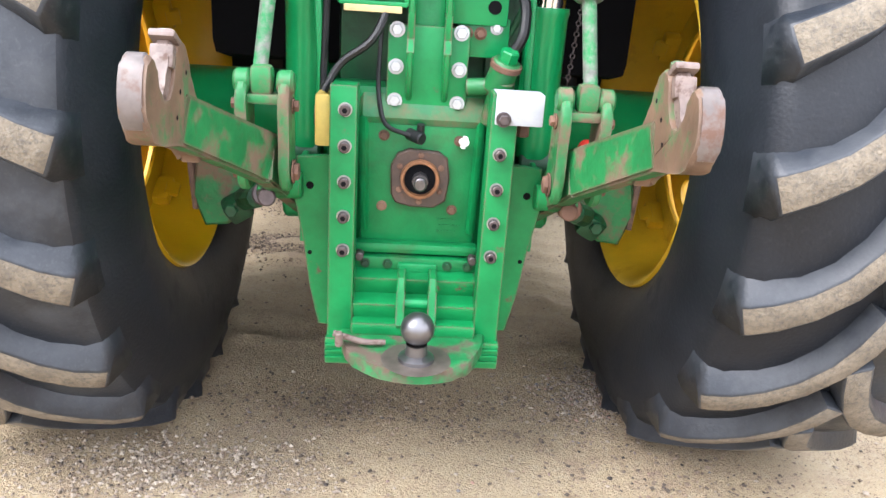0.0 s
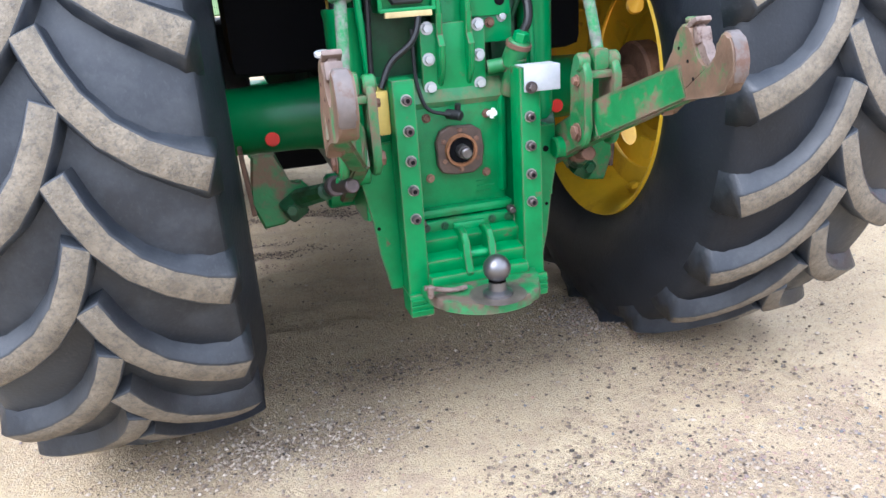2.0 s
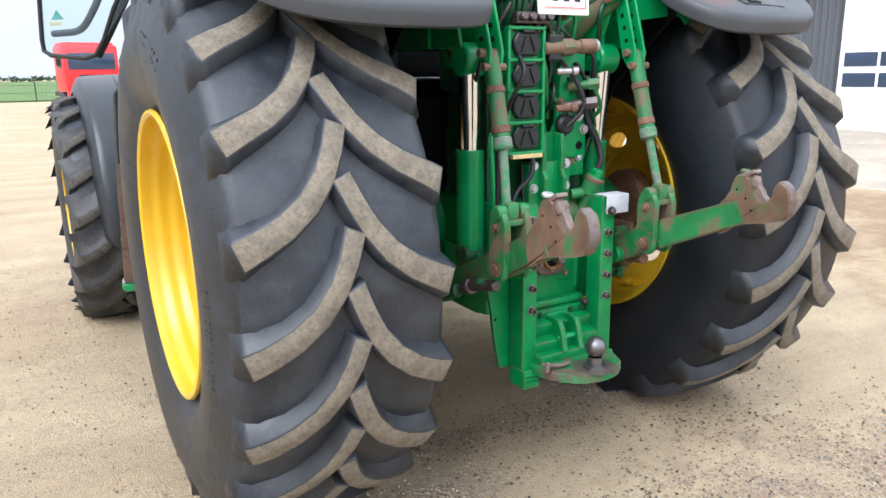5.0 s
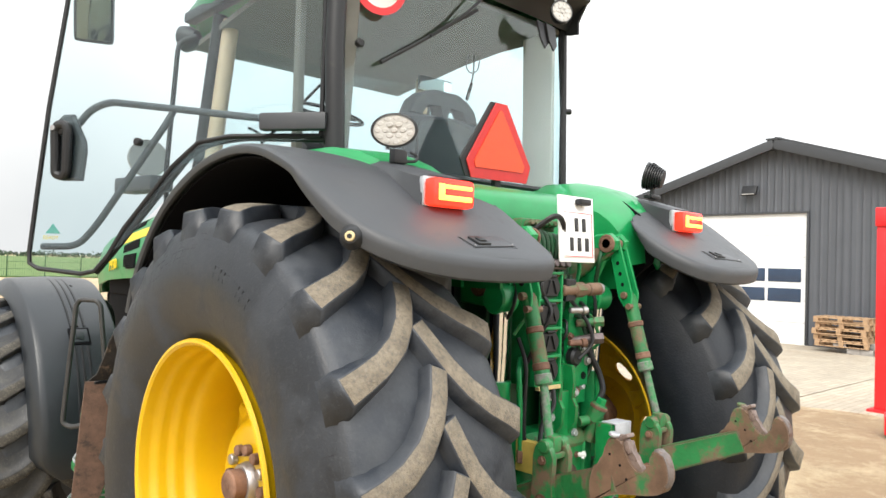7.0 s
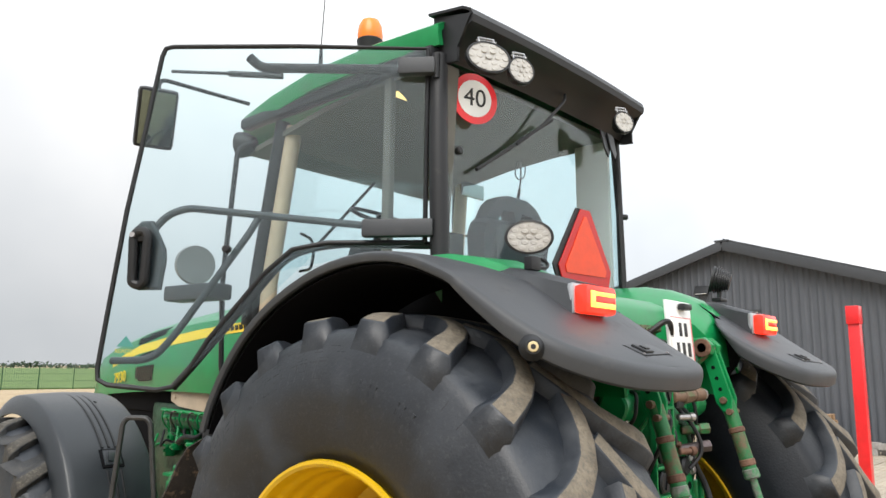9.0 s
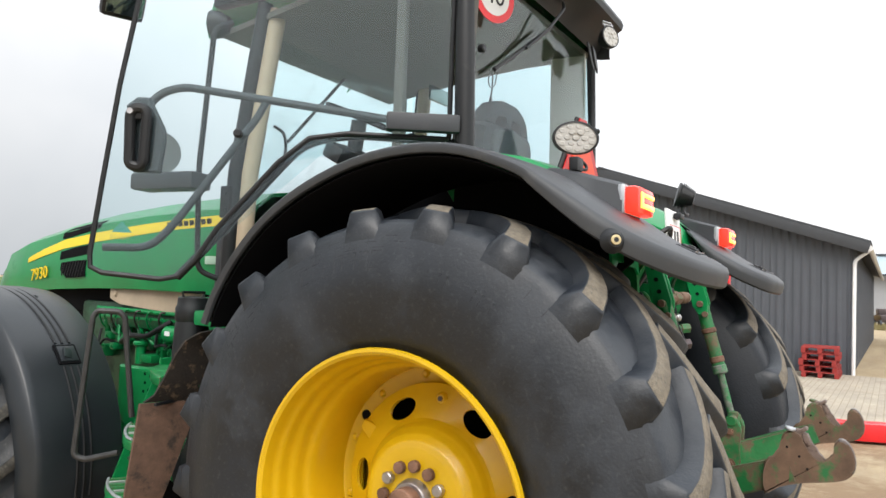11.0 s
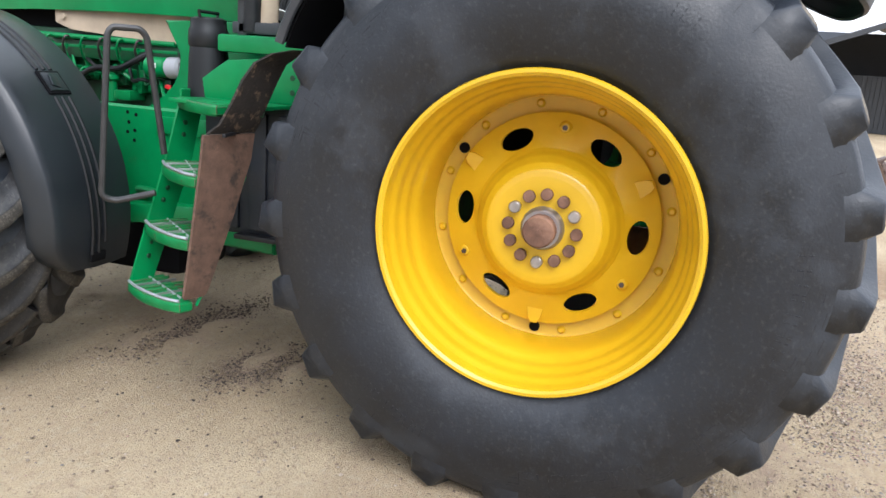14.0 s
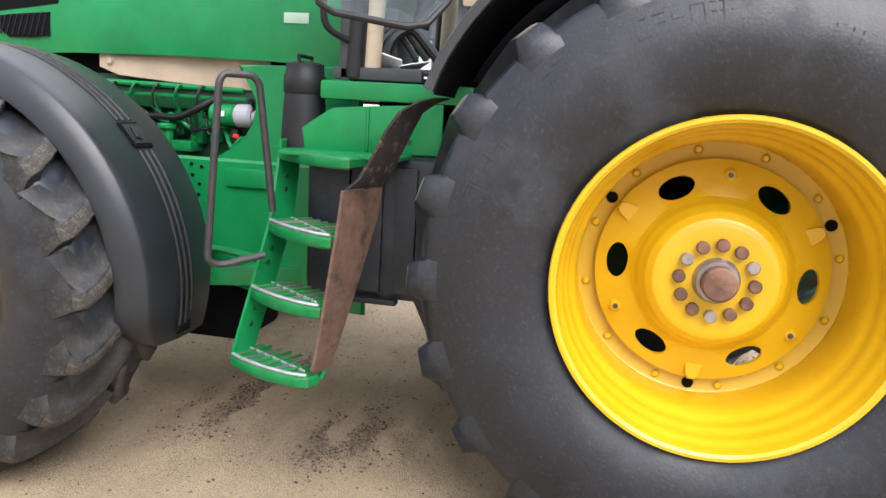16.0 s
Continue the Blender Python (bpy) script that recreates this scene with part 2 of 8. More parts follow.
ORANGE_FILM = material("orange_fluorescent_panel", (0.70, 0.060, 0.014), 0.4, vary=0.08, size=20)
RED_PAINT = material("red_paint", (0.72, 0.015, 0.02), 0.4, vary=0.1, coat=0.3)
WHITE = material("white_plastic", (0.78, 0.78, 0.77), 0.45, vary=0.05)
WHITE_DOOR = material("white_sectional_door", (0.74, 0.75, 0.76), 0.5, vary=0.04, size=2)
INK = material("black_print", (0.012, 0.012, 0.012), 0.5, vary=0.1)
BEIGE = material("beige_trim_panel", (0.47, 0.37, 0.265), 0.6, vary=0.15, size=6)
MIRROR_SKY = material("clear_mirror_glass", (0.78, 0.82, 0.82), 0.02, metal=1.0, vary=0.02)
PALE_TRIM = material("pale_grey_trim_panel", (0.50, 0.49, 0.46), 0.6, vary=0.08)
LINER = material("grey_headliner_fabric", (0.135, 0.13, 0.115), 0.9, vary=0.12)
YELLOW_BLOCK = material("pale_yellow_plastic", (0.52, 0.38, 0.09), 0.5, vary=0.15, size=20)
LENS = material("clear_lamp_lens", (0.43, 0.415, 0.385), 0.22, vary=0.10, size=60, coat=0.4)
RED_LENS = glowing("lit_red_lamp_lens", (1.0, 0.038, 0.015), 0.9, (0.5, 0.012, 0.010))
GLOW = glowing("lit_amber_lamp_strip", (1.0, 0.36, 0.055), 2.4, (0.5, 0.16, 0.03))
BULB = glowing("lit_cab_ceiling_lamp", (1.0, 0.66, 0.22), 1.3, (0.9, 0.7, 0.4))
BEACON = material("orange_beacon_plastic", (0.9, 0.22, 0.02), 0.2, vary=0.05)
GLASS = glass_like("tinted_cab_glass", (0.895, 0.958, 0.965))
PANE = material("dark_window_glass", (0.03, 0.05, 0.09), 0.08, vary=0.2, size=0.8)
CLAD = material("anthracite_wall_cladding", (0.075, 0.082, 0.095), 0.5, vary=0.08, size=1.5)
CLAD_ROOF = material("dark_roof_trim", (0.04, 0.043, 0.048), 0.5, vary=0.1)
LIGHT_CLAD = material("pale_grey_far_cladding", (0.36, 0.37, 0.39), 0.6, vary=0.06, size=0.6)
BLUE_ROOF = material("pale_blue_far_roof", (0.36, 0.45, 0.50), 0.6, vary=0.06, size=0.5)
WOOD = material("weathered_pallet_wood", (0.40, 0.26, 0.15), 0.85, vary=0.3, size=12, bump=0.4)
CONCRETE = material("grey_concrete_blocks", (0.30, 0.28, 0.26), 0.9, vary=0.25, size=8, bump=0.4)
GRASS = material("green_field_grass", (0.09, 0.15, 0.035), 0.95, vary=0.35, size=0.4)
DRY_GRASS = material("dry_verge_grass", (0.22, 0.19, 0.09), 0.95, vary=0.35, size=0.6)
NAVY = material("dark_blue_tank_plastic", (0.010, 0.013, 0.020), 0.45, vary=0.3, size=6, dirt=(0.05, 0.048, 0.046), spread=(0.54, 0.80), dirt_size=9, bump=0.6, grain=22)
SEAT = material("dark_seat_fabric", (0.040, 0.043, 0.052), 0.85, vary=0.2)
# Low tint paints in the dark green that the mirror would reflect.
MIRROR = material("mirror_glass", (0.20, 0.25, 0.24), 0.03, metal=1.0, vary=0.02)

# ---- mesh tools ----


def part(name, bm, mat, parent=None, label="", smooth=True):
    """Links a bmesh as one mesh object under a thing or a part."""
    me = bpy.data.meshes.new(name)
    bmesh.ops.recalc_face_normals(bm, faces=bm.faces)
    bm.to_mesh(me)
    bm.free()
    for one in mat if isinstance(mat, (list, tuple)) else (mat,):
        me.materials.append(one)
    if smooth:
        me.shade_smooth()
        me.set_sharp_from_angle(angle=radians(34))
    ob = new(name, me)
    if parent is not None:
        ob.parent = parent
    if label:
        ob["label"] = label
    return ob


def thing(name, label, category, group="", at=None):
    """An Empty at the base of a thing; its parts are built round the world's origin."""
    ob = new(name)
    if at is not None:
        ob.matrix_world = at
    return tagged(ob, label, category, group)


def B(*adders):
    bm = bmesh.new()
    for f in adders:
        f(bm)
    return bm


def box(c, s, rot=(0, 0, 0), bevel=0.004, m=None):
    """Adds a box with its centre, size, turn in degrees and rounded edges."""
    def add(bm):
        mm = pose(*c, *rot) @ Matrix.Diagonal((*s, 1))
        made = bmesh.ops.create_cube(bm, size=1.0, matrix=(m @ mm) if m else mm)
        if bevel:
            es = list({e for v in made["verts"] for e in v.link_edges})
            bmesh.ops.bevel(bm, geom=es, offset=min(bevel, min(s) * 0.45), segments=2, affect="EDGES", profile=0.6)
    return add


def frame_of(d):
    d = Vector(d).normalized()
    a = Vector((0, 0, 1)) if abs(d.z) < 0.95 else Vector((0, 1, 0))
    u = d.cross(a).normalized()
    return d, u, u.cross(d).normalized()


def ring_at(bm, p, u, v, r, n, ph=0.0, r2=None):
    return [bm.verts.new(Vector(p) + u * r * math.cos(ph + 2 * math.pi * k / n) + v * (r2 or r) * math.sin(ph + 2 * math.pi * k / n)) for k in range(n)]


def skin(bm, rings, closed=True, caps=True, mat=0):
    for a, b in zip(rings, rings[1:]):
        n = len(a)
        for k in range(n if closed else n - 1):
            bm.faces.new((a[k], a[(k + 1) % n], b[(k + 1) % n], b[k])).material_index = mat
    if caps and closed:
        bm.faces.new(rings[0][::-1]).material_index = mat
        bm.faces.new(rings[-1]).material_index = mat


def rod(p0, p1, r, r1=None, n=16, bevel=0.0):
    """Adds a round bar from p0 to p1; bevel rounds its ends."""
    def add(bm):
        a, b = Vector(p0), Vector(p1)
        d, u, v = frame_of(b - a)
        ra, rb = r, r if r1 is None else r1
        rings = []
        if bevel:
            rings.append(ring_at(bm, a, u, v, max(ra - bevel, 0.0005), n))
        rings.append(ring_at(bm, a + d * bevel, u, v, ra, n))
        rings.append(ring_at(bm, b - d * bevel, u, v, rb, n))
        if bevel:
            rings.append(ring_at(bm, b, u, v, max(rb - bevel, 0.0005), n))
        skin(bm, rings)
    return add


def pipe(pts, r, n=10, bend=0.0):
    """Adds a bent tube along points; bend rounds its corners."""
    def add(bm):
        p = [Vector(q) for q in pts]
        if bend:
            path = [p[0]]
            for a, b, c in zip(p, p[1:], p[2:]):
                k = min(bend, (a - b).length * 0.45, (c - b).length * 0.45)
                s, e = b + (a - b).normalized() * k, b + (c - b).normalized() * k
                for t in (0, 0.25, 0.5, 0.75, 1):
                    path.append(s * (1 - t) ** 2 + b * 2 * t * (1 - t) + e * t * t)
            p = path + [p[-1]]
        _, u, v = frame_of(p[1] - p[0])
        rings = []
        for k, q in enumerate(p):
            d = ((p[k + 1] - q) if k == 0 else (q - p[k - 1]) if k == len(p) - 1 else (p[k + 1] - p[k - 1])).normalized()
            u = (u - d * u.dot(d)).normalized()
            rings.append(ring_at(bm, q, u, d.cross(u), r, n))
        skin(bm, rings)
    return add


def lathe(profile, centre, axis="x", n=64, start=0.0, sweep=360.0, closed_profile=False):
    """Adds a turned body: profile rows of (along the axis, radius)."""
    def add(bm):
        c = Vector(centre)
        full = sweep >= 359.9
        cols = []
        for k in range(n if full else n + 1):
            a = radians(start + sweep * k / n)
            row = []
            for t, r in profile:
                o = (t, r * math.cos(a), r * math.sin(a)) if axis == "x" else (r * math.cos(a), t, r * math.sin(a)) if axis == "y" else (r * math.cos(a), r * math.sin(a), t)
                row.append(bm.verts.new(c + Vector(o)))
            cols.append(row)
        m = len(profile)
        for k in range(len(cols) if full else len(cols) - 1):
            a, b = cols[k], cols[(k + 1) % len(cols)]
            for j in range(m if closed_profile else m - 1):
                bm.faces.new((a[j], a[(j + 1) % m], b[(j + 1) % m], b[j]))
    return add


def plate(outline, thick, place, bevel=0.003):
    """Adds a flat plate cut to an outline in its own xy plane, with its thickness along z, set by a pose."""
    def add(bm):
        lo = [bm.verts.new(place @ Vector((x, y, -thick / 2))) for x, y in outline]
        hi = [bm.verts.new(place @ Vector((x, y, thick / 2))) for x, y in outline]
        n = len(outline)
        sides = [bm.faces.new((lo[k], lo[(k + 1) % n], hi[(k + 1) % n], hi[k])) for k in range(n)]
        top, bot = bm.faces.new(hi), bm.faces.new(lo[::-1])
        if bevel:
            es = list(top.edges) + list(bot.edges)
            bmesh.ops.bevel(bm, geom=es, offset=bevel, segments=1, affect="EDGES")
    return add


def rounded(outline, n=4):
    """A smooth closed outline through corner points."""
    out, m = [], len(outline)
    for k in range(m):
        p0, p1, p2, p3 = (np.array(outline[(k + o) % m], float) for o in (-1, 0, 1, 2))
        for j in range(n):
            t = j / n
            out.append(tuple(0.5 * ((2 * p1) + (p2 - p0) * t + (2 * p0 - 5 * p1 + 4 * p2 - p3) * t * t + (3 * p1 - p0 - 3 * p2 + p3) * t ** 3)))
    return out


def place_yz(x):
    """Plate outline given as (y, z), thickness along x."""
    return Matrix(((0, 0, 1, x), (1, 0, 0, 0), (0, 1, 0, 0), (0, 0, 0, 1)))


def place_xz(y):
    """Plate outline given as (x, z), thickness along y."""
    return Matrix(((1, 0, 0, 0), (0, 0, 1, y), (0, 1, 0, 0), (0, 0, 0, 1)))


def hexhead(p, d, r, h, n=6):
    """Adds a bolt head with its washer."""
    def add(bm):
        p0, dd = Vector(p), Vector(d).normalized()
        rod(p0, p0 + dd * h * 0.25, r * 1.35, n=14)(bm)
        rod(p0 + dd * h * 0.25, p0 + dd * h, r, n=n, bevel=h * 0.12)(bm)
    return add


def sheet(rows, thick=0.0, mat=0):
    """Adds a surface through rows of points; thick gives it depth along its own normals."""
    def add(bm):
        g = [[bm.verts.new(p) for p in row] for row in rows]
        fs = []
        for a, b in zip(g, g[1:]):
            for k in range(len(a) - 1):
                f = bm.faces.new((a[k], a[k + 1], b[k + 1], b[k]))
                f.material_index = mat
                fs.append(f)
        if thick:
            bmesh.ops.recalc_face_normals(bm, faces=fs)
            bmesh.ops.solidify(bm, geom=fs, thickness=thick)
    return add


def lettering(name, text, size, m, mat, parent, depth=0.001, align="CENTER"):
    cu = bpy.data.curves.new(name, "FONT")
    cu.body, cu.size, cu.extrude, cu.align_x, cu.align_y = text, size, depth, align, "CENTER"
    cu.materials.append(mat)
    ob = new(name, cu)
    ob.matrix_world = m
    ob.parent = parent
    return ob

# ---- ground ----
def ground_material():
    m = bpy.data.materials.new("sandy_gravel_yard")
    m.use_nodes = True
    n, l = m.node_tree.nodes, m.node_tree.links
    b = n["Principled BSDF"]
    b.inputs["Roughness"].default_value = 0.93
    b.inputs["Specular IOR Level"].default_value = 0.2
    tc = n.new("ShaderNodeTexCoord")

    def tex(scale, detail=6.0, rough=0.6, stretch=None, kind="ShaderNodeTexNoise"):
        t = n.new(kind)
        t.inputs["Scale"].default_value = scale
        if kind == "ShaderNodeTexNoise":
            t.inputs["Detail"].default_value, t.inputs["Roughness"].default_value = detail, rough
        if stretch:
            mp = n.new("ShaderNodeMapping")
            mp.inputs["Scale"].default_value = stretch
            mp.inputs["Rotation"].default_value = (0, 0, 0.35)
            l.new(tc.outputs["Object"], mp.inputs["Vector"])
            l.new(mp.outputs[0], t.inputs["Vector"])
        else:
            l.new(tc.outputs["Object"], t.inputs["Vector"])
        return t

    def mixed(fac, a, c):
        x = n.new("ShaderNodeMix")
        x.data_type = "RGBA"
        l.new(fac, x.inputs[0])
        l.new(a, x.inputs[6]) if not isinstance(a, tuple) else setattr(x.inputs[6], "default_value", (*a, 1))
        l.new(c, x.inputs[7]) if not isinstance(c, tuple) else setattr(x.inputs[7], "default_value", (*c, 1))
        return x.outputs[2]

    def step(fac, lo, hi):
        r = n.new("ShaderNodeMapRange")
        r.inputs["From Min"].default_value, r.inputs["From Max"].default_value = lo, hi
        l.new(fac, r.inputs["Value"])
        return r.outputs[0]

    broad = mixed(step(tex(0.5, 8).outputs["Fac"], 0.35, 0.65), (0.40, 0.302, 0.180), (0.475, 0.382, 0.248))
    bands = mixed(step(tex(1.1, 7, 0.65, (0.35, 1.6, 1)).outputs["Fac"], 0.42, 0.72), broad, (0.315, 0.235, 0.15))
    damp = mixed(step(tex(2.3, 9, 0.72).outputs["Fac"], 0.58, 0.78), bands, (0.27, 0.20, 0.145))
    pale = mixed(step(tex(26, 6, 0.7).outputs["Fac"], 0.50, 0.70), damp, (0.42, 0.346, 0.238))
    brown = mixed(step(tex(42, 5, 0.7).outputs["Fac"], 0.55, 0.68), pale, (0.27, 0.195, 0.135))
    grit = mixed(step(tex(190, 3).outputs["Fac"], 0.55, 0.75), brown, (0.51, 0.435, 0.318))
    # dropped soil, trodden into the yard behind the hitch, by the steps and by the front wheel
    soil = None
    for cx, cy, r in ((0.9, -1.45, 1.3), (-0.62, 1.42, 0.42), (-0.45, 2.1, 0.45), (-0.05, 2.0, 0.4), (-0.6, -0.9, 0.8), (-1.9, 3.0, 0.6)):
        away = n.new("ShaderNodeVectorMath")
        away.operation = "DISTANCE"
        l.new(tc.outputs["Object"], away.inputs[0])
        away.inputs[1].default_value = (cx, cy, 0)
        near = n.new("ShaderNodeMapRange")
        near.inputs["From Min"].default_value, near.inputs["From Max"].default_value = r, r * 0.15
        l.new(away.outputs["Value"], near.inputs["Value"])
        if soil is None:
            soil = near.outputs[0]
        else:
            most = n.new("ShaderNodeMath")
            most.operation = "MAXIMUM"
            l.new(soil, most.inputs[0])
            l.new(near.outputs[0], most.inputs[1])
            soil = most.outputs[0]
    clump = n.new("ShaderNodeMath")
    clump.operation = "MULTIPLY_ADD"
    l.new(soil, clump.inputs[0])
    clump.inputs[1].default_value = 0.12
    l.new(tex(7, 10, 0.78).outputs["Fac"], clump.inputs[2])
    littered = mixed(step(clump.outputs[0], 0.55, 0.72), grit, (0.34, 0.255, 0.18))
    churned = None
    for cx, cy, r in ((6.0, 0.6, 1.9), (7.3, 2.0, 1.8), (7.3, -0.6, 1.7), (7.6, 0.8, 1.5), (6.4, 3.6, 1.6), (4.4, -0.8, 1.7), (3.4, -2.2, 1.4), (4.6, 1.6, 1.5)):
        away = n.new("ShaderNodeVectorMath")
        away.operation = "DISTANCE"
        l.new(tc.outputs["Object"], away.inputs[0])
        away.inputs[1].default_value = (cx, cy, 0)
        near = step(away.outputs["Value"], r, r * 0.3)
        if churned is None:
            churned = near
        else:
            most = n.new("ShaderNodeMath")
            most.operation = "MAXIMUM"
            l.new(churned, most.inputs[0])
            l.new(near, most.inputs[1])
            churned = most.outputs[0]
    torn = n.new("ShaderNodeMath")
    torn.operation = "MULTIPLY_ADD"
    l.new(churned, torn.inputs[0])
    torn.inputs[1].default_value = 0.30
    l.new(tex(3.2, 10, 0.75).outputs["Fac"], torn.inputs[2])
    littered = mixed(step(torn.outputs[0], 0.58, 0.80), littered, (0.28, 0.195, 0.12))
    often = step(tex(1.7, 6, 0.6).outputs["Fac"], 0.40, 0.66)
    many = n.new("ShaderNodeMath")
    many.operation = "MULTIPLY_ADD"
    l.new(often, many.inputs[0])
    many.inputs[1].default_value = 0.085
    l.new(tex(150, 3, 0.65).outputs["Fac"], many.inputs[2])
    crumbs = mixed(step(many.outputs[0], 0.625, 0.70), littered, (0.17, 0.125, 0.09))
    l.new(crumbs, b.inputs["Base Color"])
    bp = n.new("ShaderNodeBump")
    bp.inputs["Strength"].default_value, bp.inputs["Distance"].default_value = 0.9, 0.014
    add = n.new("ShaderNodeMath")
    l.new(tex(120, 5).outputs["Fac"], add.inputs[0])
    l.new(tex(14, 6).outputs["Fac"], add.inputs[1])
    l.new(add.outputs[0], bp.inputs["Height"])
    l.new(bp.outputs[0], b.inputs["Normal"])
    return m


GROUND = ground_material()


def spaced(near, step, far):
    """Even steps near the tractor, then growing ones to the horizon."""
    v, d = [0.0], step
    while v[-1] < far:
        v.append(v[-1] + d)
        if v[-1] > near:
            d *= 1.35
    return [-a for a in v[:0:-1]] + v


def build_ground():
    bm = bmesh.new()
    xs, ys = spaced(3.4, 0.04, 1500.0), spaced(3.4, 0.04, 1500.0)
    rows = []
    for y in ys:
        row = []
        for x in xs:
            r = math.hypot(x, y)
            z = 0.0
            if r < 14:
                z = (0.010 * noise.noise((x * 1.3, y * 1.3, 0)) + 0.006 * noise.noise((x * 5, y * 5, 3))) * max(0, 1 - r / 14)
                # cleated tracks left by the tyres between and behind the wheels
                for tx in (-0.30, -0.62, 0.66):
                    dx = abs(x - tx)
                    if dx < 0.24 and 0.2 < y < 5.0:
                        z += 0.024 * max(-0.4, math.sin(y * 26 + dx * 12 + 2 * noise.noise((x * 3, y * 3, 5)))) * (1 - dx / 0.24)
            row.append(bm.verts.new((x, y, z - 0.004)))
        rows.append(row)
    for a, b in zip(rows, rows[1:]):
        for k in range(len(a) - 1):
            bm.faces.new((a[k], a[k + 1], b[k + 1], b[k]))
    return tagged(part("ground", bm, GROUND), "compacted sandy gravel yard with scattered stones", "ground", kind="structure")


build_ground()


def build_pavement():
    """Pale block paving from the sandy strip to the hall, with a worn uneven edge."""
    for k in range(5):
        y0, y1 = -16.0 + 9.0 * k, -7.02 + 9.0 * k
        for a, b in ((8.4, 12.98), (13.0, 17.55)):
            bm = bmesh.new()
            top = []
            n = 24
            for j in range(n + 1):
                y = y0 + (y1 - y0) * j / n
                worn = 0.35 * noise.noise((y * 0.7, 3.0, 1.0)) + 0.10 * noise.noise((y * 4, 7.0, 1.0)) if a == 8.4 else 0.0
                top.append([(a + worn - 0.05, y, -0.02), (a + worn, y, 0.004), (a + worn + 0.12, y, 0.007), (b, y, 0.008), (b, y, -0.02)])
            skin_rows = [[bm.verts.new(p) for p in row] for row in top]
            for p, q in zip(skin_rows, skin_rows[1:]):
                for m in range(4):
                    bm.faces.new((p[m], p[m + 1], q[m + 1], q[m]))
            bmesh.ops.recalc_face_normals(bm, faces=bm.faces)
            tagged(part("pavement", bm, APRON), "pale dusty block paving before the hall", "pavement", kind="structure")


def block_paving(m):
    """Cuts staggered block joints into a material's colour, as dark sandy lines."""
    n, l = m.node_tree.nodes, m.node_tree.links
    b = n["Principled BSDF"]
    was = b.inputs["Base Color"].links[0].from_socket
    tc = n.new("ShaderNodeTexCoord")
    br = n.new("ShaderNodeTexBrick")
    br.inputs["Scale"].default_value = 1.0
    br.inputs["Brick Width"].default_value, br.inputs["Row Height"].default_value = 0.22, 0.11
    br.inputs["Mortar Size"].default_value, br.inputs["Mortar Smooth"].default_value = 0.006, 0.4
    br.inputs["Color1"].default_value, br.inputs["Color2"].default_value = (1.06, 1.05, 1.04, 1), (0.88, 0.89, 0.90, 1)
    br.inputs["Mortar"].default_value = (0.62, 0.58, 0.52, 1)
    l.new(tc.outputs["Object"], br.inputs["Vector"])
    mul = n.new("ShaderNodeMix")
    mul.data_type, mul.blend_type = "RGBA", "MULTIPLY"
    mul.inputs[0].default_value = 1.0
    l.new(was, mul.inputs[6])
    l.new(br.outputs["Color"], mul.inputs[7])
    l.new(mul.outputs[2], b.inputs["Base Color"])


APRON = material("dusty_pale_concrete", (0.375, 0.325, 0.255), 0.9, vary=0.16, size=0.9, dirt=(0.33, 0.265, 0.195), spread=(0.50, 0.78), dirt_size=1.3, bump=0.15, grain=40)
block_paving(APRON)
build_pavement()

# ---- tractor ----
tractor = thing("tractor", "green farm tractor with yellow wheels and open cab door", "tractor")
AXLE_Z = 1.0


def tyre_profile(h, r_rim, r_tread, bulge):
    """Half widths h: rim seat, sidewall, shoulder and crown of a radial farm tyre, as (along the axle, radius)."""
    d = r_tread - r_rim
    one = [(h * 0.86, r_rim), (h * 0.93, r_rim + d * 0.06), (h + bulge * 0.55, r_rim + d * 0.24), (h + bulge, r_rim + d * 0.48), (h + bulge * 0.9, r_rim + d * 0.62),
           (h + bulge * 0.3, r_rim + d * 0.77), (h * 0.985, r_rim + d * 0.87), (h * 0.94, r_rim + d * 0.93), (h * 0.84, r_rim + d * 0.968), (h * 0.5, r_rim + d * 0.992), (0, r_tread)]
    back = [(-a, r) for a, r in one[-2::-1]]
    inner = [(-h * 0.76, r_rim + 0.012), (h * 0.76, r_rim + 0.012)]
    return one + back + inner


def carcass(h, r_rim, r_tread, bulge, x):
    """Radius of the bare tread and shoulder at x off the middle."""
    rows = sorted((a, r) for a, r in tyre_profile(h, r_rim, r_tread, bulge)[5:10])
    for (xa, ra), (xb, rb) in zip(rows, rows[1:]):
        if xa <= x <= xb:
            return ra + (rb - ra) * (x - xa) / (xb - xa)
    return rows[0][1] if x < rows[0][0] else rows[-1][1]


def side_at(h, r_rim, r_tread, bulge, r):
    """How far the sidewall stands out at a radius."""
    rows = sorted((b, a) for a, b in tyre_profile(h, r_rim, r_tread, bulge)[:7])
    for (ra, xa), (rb, xb) in zip(rows, rows[1:]):
        if ra <= r <= rb:
            return xa + (xb - xa) * (r - ra) / (rb - ra)
    return h


